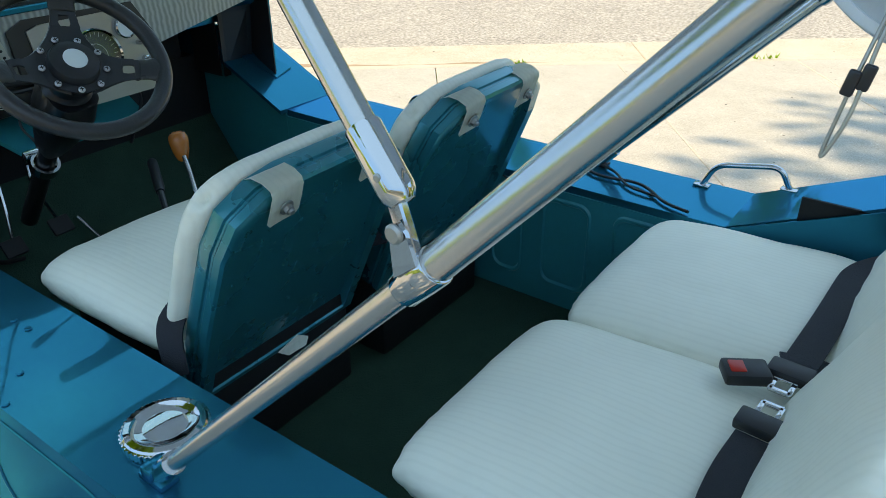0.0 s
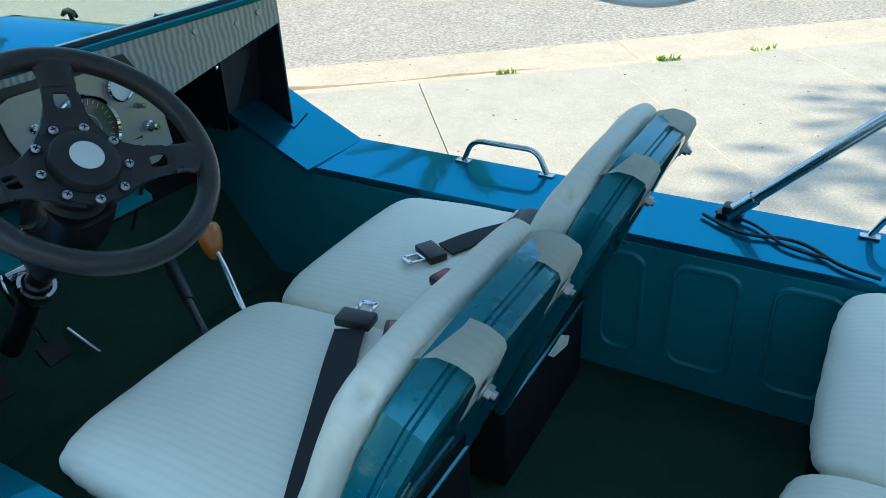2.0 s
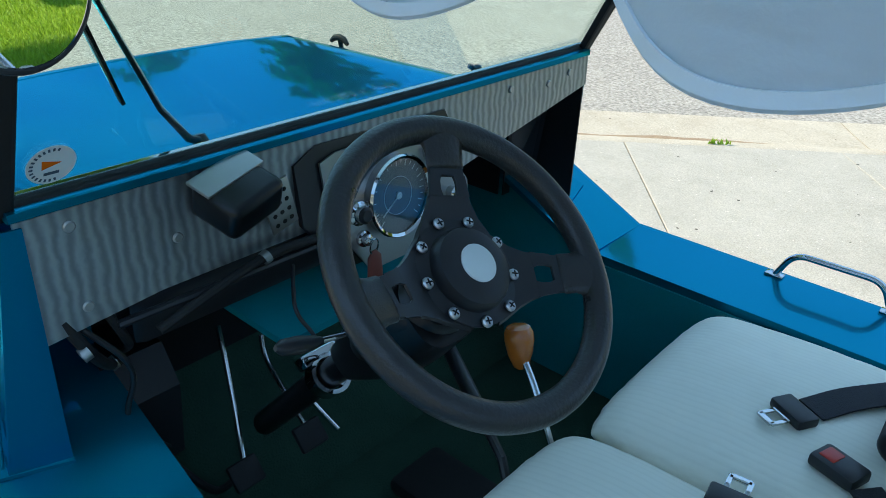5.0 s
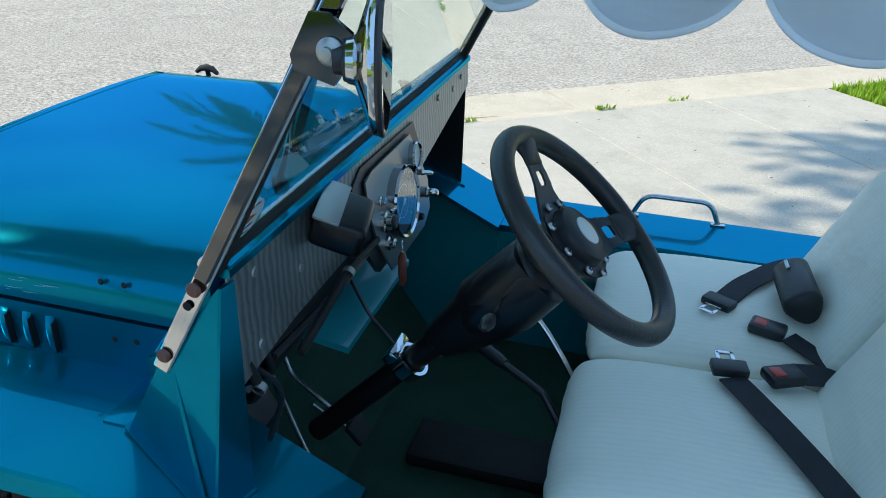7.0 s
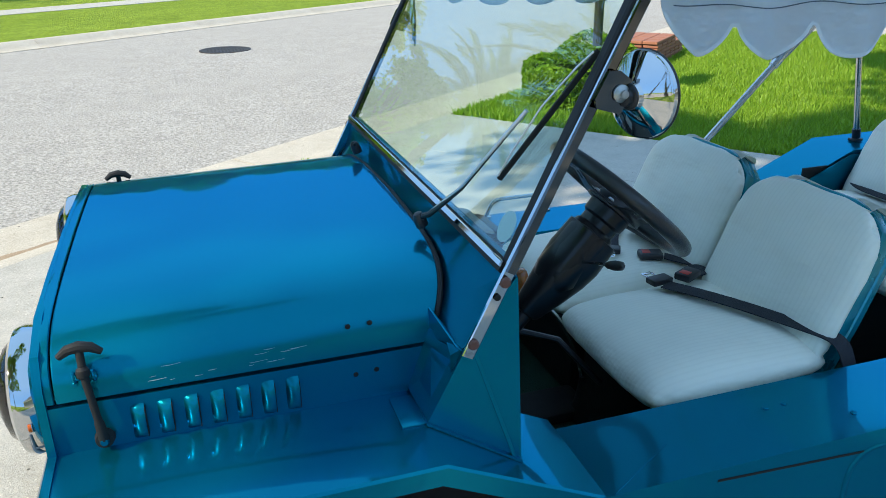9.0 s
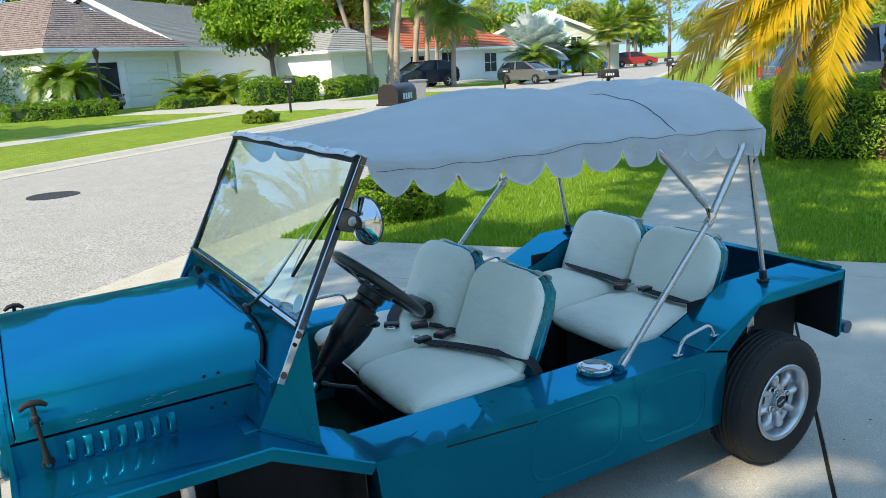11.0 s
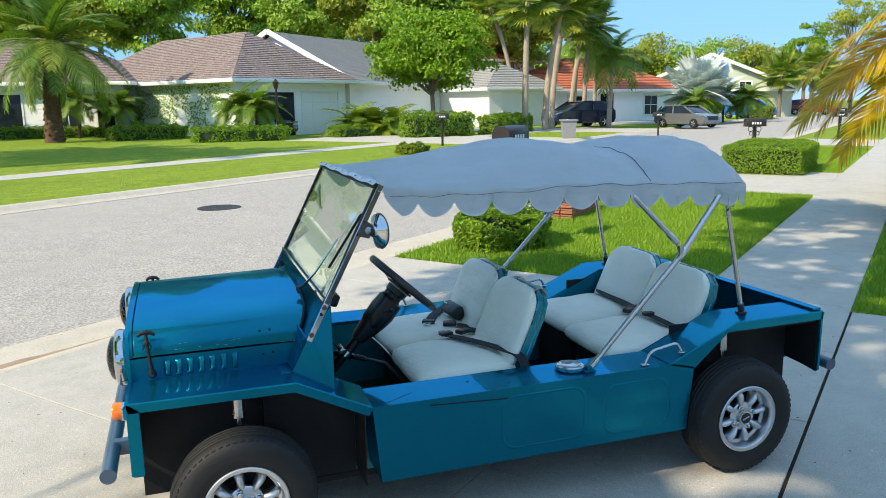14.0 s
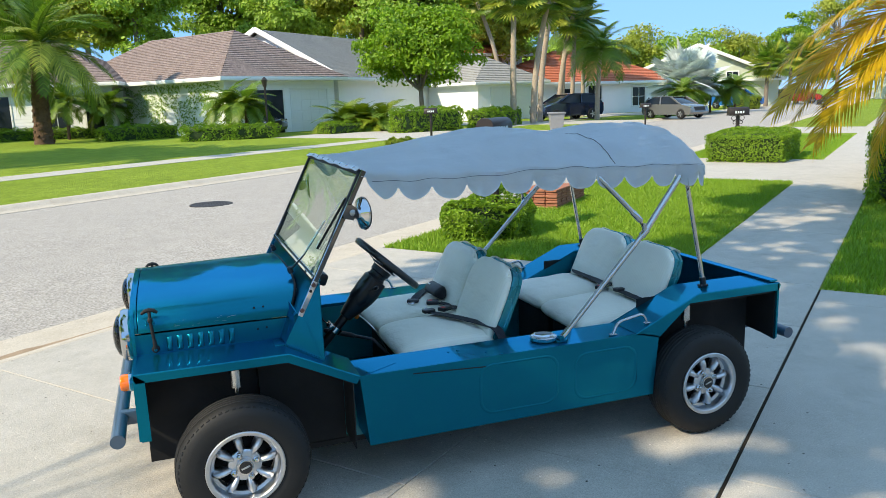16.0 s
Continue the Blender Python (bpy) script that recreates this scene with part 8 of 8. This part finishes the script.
binn = thing("wheelie_bin", "grey plastic wheeled bin standing on the verge", "bin", site(5.1, 33.6, GZ))
bm = bmesh.new()
bmx = Matrix.Translation(site(5.1, 33.6, GZ)) @ Matrix.Rotation(SIDE_A, 4, "Z")
loft(bm, [[bmx @ Vector((x * k, y * k, z)) for x, y in ((-1, -1), (1, -1), (1, 1), (-1, 1))] for k, z in ((0.24, 0.04), (0.31, 0.78))])
part("bin_body", bm, plain("grey_plastic", (0.25, 0.25, 0.25), 0.5), binn)
bm = bmesh.new()
rbox(bm, -0.36, 0.36, -0.36, 0.38, 0.77, 0.84, 0.02, bmx)
part("lid", bm, plain("grey_plastic_lid", (0.22, 0.22, 0.23), 0.5), binn)

# low stack of brown ridged pavers by the kerb
CLAY = plain("brown_clay", (0.34, 0.13, 0.07), 0.8, vary=0.3, bump=0.4)
st = thing("paver_stack", "low stack of red-brown clay pavers on the lawn", "pavers", site(1.72, 11.4, GZ))
sm2 = Matrix.Translation(site(1.72, 11.4, GZ)) @ Matrix.Rotation(ST + radians(4), 4, "Z")
me = None
for lay in range(7):
    for i in range(6):
        for j in range(3):
            if lay >= 5 and i > 3:
                continue
            if me is None:
                bm = bmesh.new()
                rbox(bm, -0.10, 0.10, -0.085, 0.085, 0, 0.036, 0.006, None, 1)
                me = finish(bm, "paver", CLAY, 30)
            o = attach(new("paver", me), st)
            o.matrix_basis = sm2 @ Matrix.Translation((-0.62 + i * 0.215 + 0.02 * (lay % 2), -0.18 + j * 0.18, lay * 0.040)) @ Matrix.Rotation(0.03 * ((i * 3 + j + lay) % 3 - 1), 4, "Z")

# lantern post by the carport
lp = thing("lamp_post", "thin black lamp post with a small lantern", "lamp", site(-8.05, 36.4, GZ))
bm = bmesh.new()
tube(bm, [site(-8.05, 36.4, GZ), site(-8.05, 36.4, 2.5)], 0.05, 10)
part("post", bm, BRONZE, lp)
bm = bmesh.new()
lathe(bm, [(0.08, 2.4), (0.15, 2.7), (0.13, 2.72), (0.02, 2.85)], Matrix.Translation(site(-8.05, 36.4, 0)), 6)
part("lantern", bm, BRONZE, lp)

# ---- palm beside the pavement, whose yellowing fronds hang into view ----
BIG = [frond_mesh("yellow_frond", 3.2, 0.25, 0.95, 100, 0.50, YELLOW_LEAF, seed=31 + i, width=0.034, twist=0.9, ragged=0.1) for i in range(2)]
BIGG = [frond_mesh("green_frond", 3.0, 0.25, 0.65, 60, 0.42, PALM_LEAF, seed=41 + i, width=0.022, twist=0.9) for i in range(2)]
near_palm = palm("pavement_palm", site(7.2, 9.6, GZ), 2.8, (0.0, 0.0), 0.20, BIGG, 22, "palm with yellowing lower fronds beside the pavement", PALM_BARK, (85, 42), 3, True, 1.0)
ptop = site(7.2, 9.6, GZ + 2.72)
for az, el, roll, sc, k in ((182, 0, -15, 1.0, 0), (176, 9, 12, 1.0, 1), (178, -22, 18, 0.90, 0), (188, -9, -12, 0.96, 1), (170, -3, 10, 0.95, 1), (195, -26, 8, 0.85, 0)):
    o = new("yellow_frond", BIG[k])
    o.parent = near_palm
    o.matrix_parent_inverse = near_palm.matrix_basis.inverted()
    o.matrix_basis = Matrix.Translation(ptop) @ Matrix.Rotation(SIDE_A + radians(az), 4, "Z") @ Matrix.Rotation(radians(-el), 4, "Y") @ Matrix.Rotation(radians(roll), 4, "X") @ Matrix.Scale(sc, 4)

# ---- grass blades on the nearer lawns ----
def grass(u0, u1, n0, n1, count, skip=None, size=0.055):
    u, n = rng.uniform(u0, u1, count), rng.uniform(n0, n1, count)
    x, y = UX * u - UY * n, UY * u + UX * n
    a = rng.uniform(0, 2 * math.pi, count)
    h = size * rng.uniform(0.6, 1.3, count)
    w = 0.007 * rng.uniform(0.8, 1.4, count)
    lx, ly = np.cos(a), np.sin(a)
    tip = rng.uniform(0.2, 0.8, count) * h
    b = rng.uniform(0, 2 * math.pi, count)
    z = np.full(count, GZ - 0.014)
    v = np.empty((count, 3, 3))
    v[:, 0] = np.stack([x - lx * w, y - ly * w, z], 1)
    v[:, 1] = np.stack([x + lx * w, y + ly * w, z], 1)
    v[:, 2] = np.stack([x + np.cos(b) * tip, y + np.sin(b) * tip, z + h], 1)
    f = np.arange(count * 3).reshape(-1, 3)
    me = bpy.data.meshes.new("grass")
    me.from_pydata(v.reshape(-1, 3).tolist(), [], f.tolist())
    me.materials.append(GRASS)
    return tagged(new("grass", me), "short green grass blades of the lawn", "grass", kind="stuff")


grass(4.35, 11.85, -0.88, 2.27, 130000)
grass(4.3, 11.8, -6.5, -2.07, 90000)
grass(16.5, 26.0, -0.88, 2.27, 40000)


# weeds in the kerb joint
for x, y, n in ((0.547, 3.40, 36), (-0.177, 2.84, 26), (0.97, 3.77, 14)):
    w = grass(UX * x + UY * y - 0.07, UX * x + UY * y + 0.07, -UY * x + UX * y - 0.012, -UY * x + UX * y + 0.012, n, size=0.028)
    tagged(w, "small weed in the joint of the kerb", "weed", kind="stuff")
    w.location.z = 0.014
    w.name = "weed"

# ---- unseen shade trees on the house side, placed to shadow the car and the driveway ----
# ground spots kept sunlit: leaves that would shadow them are dropped
spots = random.Random(21)
GAPS = [(spots.uniform(-2.6, 7.5), spots.uniform(-6.5, 5.0), 0.03 + 0.06 * spots.random() ** 2) for _ in range(260)]
GAPS += [(x + spots.gauss(0, 0.16), y + spots.gauss(0, 0.16), 0.03 + 0.04 * spots.random()) for x, y, r in GAPS[::3]]
GAPS += [(spots.uniform(0.3, 4.2), spots.uniform(-2.6, 1.2), 0.03 + 0.04 * spots.random()) for _ in range(45)]

GAPS += [(spots.uniform(-0.4, 4.6), spots.uniform(-3.4, -0.55), 0.055 + 0.05 * spots.random()) for _ in range(26)]
GAPS = [g for g in GAPS if not (1.25 < g[0] < 4.0 and -0.35 < g[1] < 1.15)]


def open_crown(p, nn, reach):
    """Leave out the leaves that stand in the crowns' gaps, seen along the sun's rays."""
    g = np.array(GAPS)
    x = p[:, 0] - SUN_DIR.x / SUN_DIR.z * p[:, 2]
    y = p[:, 1] - SUN_DIR.y / SUN_DIR.z * p[:, 2]
    stay = np.ones(len(p), bool)
    for gx, gy, r in g:
        stay &= (x - gx) ** 2 + (y - gy) ** 2 > (r + reach) ** 2
    return p[stay], nn[stay]


def shade_tree(name, at, shade, count, zs, label, seed, keep=lambda x, y: True, per=190, edge=0.76):
    """A tall tree at `at`; its clumps stand so high on the sunward side that their shadow reaches the stretch `shade` of the drive."""
    rnd = random.Random(seed)
    at = Vector(at)
    th = thing(name, label, "tree", at)
    kx, ky = SUN_DIR.x / SUN_DIR.z, SUN_DIR.y / SUN_DIR.z
    clumps = []
    tries = 0
    while len(clumps) < count and tries < 4000:
        tries += 1
        x, y = rnd.uniform(*shade[0]), rnd.uniform(*shade[1])
        if 0.41 * (x + 0.12) - 0.33 * (y - 0.11) < edge or not keep(x, y):
            continue
        z = rnd.uniform(*zs)
        clumps.append((Vector((x + kx * z, y + ky * z, z)), rnd.uniform(0.40, 0.62)))
    mid = sum((c for c, r in clumps), Vector()) / len(clumps)
    bm = bmesh.new()
    fork = Vector((at.x * 0.6 + mid.x * 0.4, at.y * 0.6 + mid.y * 0.4, zs[0] * 0.62))
    tube(bm, [at - Vector((0, 0, 0.1)), at.lerp(fork, 0.55) + Vector((0.1, 0.05, 0.3)), fork], [0.24, 0.15, 0.06], 12)
    for c, r in clumps[::9]:
        tube(bm, [fork, fork.lerp(c, 0.55) + Vector((rnd.uniform(-0.3, 0.3), rnd.uniform(-0.3, 0.3), 0.2)), c], [0.012, 0.008, 0.005], 6)
    part("trunk", bm, BARK, th)
    p, nn = crown_points(clumps, per)
    p, nn = open_crown(p, nn, 0.055)
    tagged(attach(new("crown", leaf_mesh("crown", p, nn, 0.15, TREE_LEAF, 0.6)), th), kind="stuff")


shade_tree("shade_tree", (-16.5, -8.4, GZ), ((0.2, 3.2), (-2.6, 2.2)), 120, (6.5, 8.5), "broad shade tree on the house side of the drive", 3, edge=0.66)
shade_tree("shade_tree", (-17.5, -5.6, GZ), ((1.6, 6.2), (-1.6, 3.1)), 100, (8.0, 10.0), "tall shade tree on the house side of the drive", 4)
shade_tree("shade_tree", (-15.0, -11.5, GZ), ((-2.5, 5.0), (-8.5, -1.4)), 130, (6.0, 8.0), "spreading shade tree behind the drive", 5)
# unseen crown added only to shade the top of the bonnet
shade_tree("shade_tree", (-15.5, -9.6, GZ), ((1.25, 1.9), (0.3, 0.95)), 18, (7.0, 8.2), "unseen slender tree added to keep the bonnet in shade", 12, edge=0.30)
palm("verge_palm", (-10.8, 20.6, GZ), 8.2, (0.3, 0.2), 0.20, DATE, 34, "feather palm on the opposite verge", BARK, (80, -40), 91, False, 1.55)
palm("verge_palm", site(-19.6, 25.2, GZ), 5.6, (0.0, -0.2), 0.20, DATE, 34, "feather palm on the opposite verge", BARK, (80, -35), 92, False, 1.25)


shade_tree("shade_tree", (-12.5, -7.0, GZ), ((1.7, 3.6), (1.8, 3.5)), 30, (7.0, 8.5), "slender shade tree with a loose crown", 15, per=150, edge=-9.0)


def over_path(x, y):
    n = -UY * x + UX * y
    return -2.9 < n < -0.5


shade_tree("shade_tree", (-9.0, -14.0, GZ), ((4.0, 9.4), (0.0, 6.6)), 56, (7.5, 9.5), "tall shade tree with a loose crown by the drive", 6, over_path, 200)
rnd = random.Random(77)
for r, d, h in ((-36, 17, 11.5), (-42, 8, 11.0), (-46, 20, 12.0)):
    broad_tree("street_tree", site(r, d, GZ), h * 0.5, site(r, d, h * 0.64), (h * 0.32, h * 0.30, h * 0.36), 34, 100, 0.40, (TREE_LEAF, OLIVE_LEAF)[r % 2], "broad green tree farther along the opposite verge", 0.28, 0.2, r % 60)
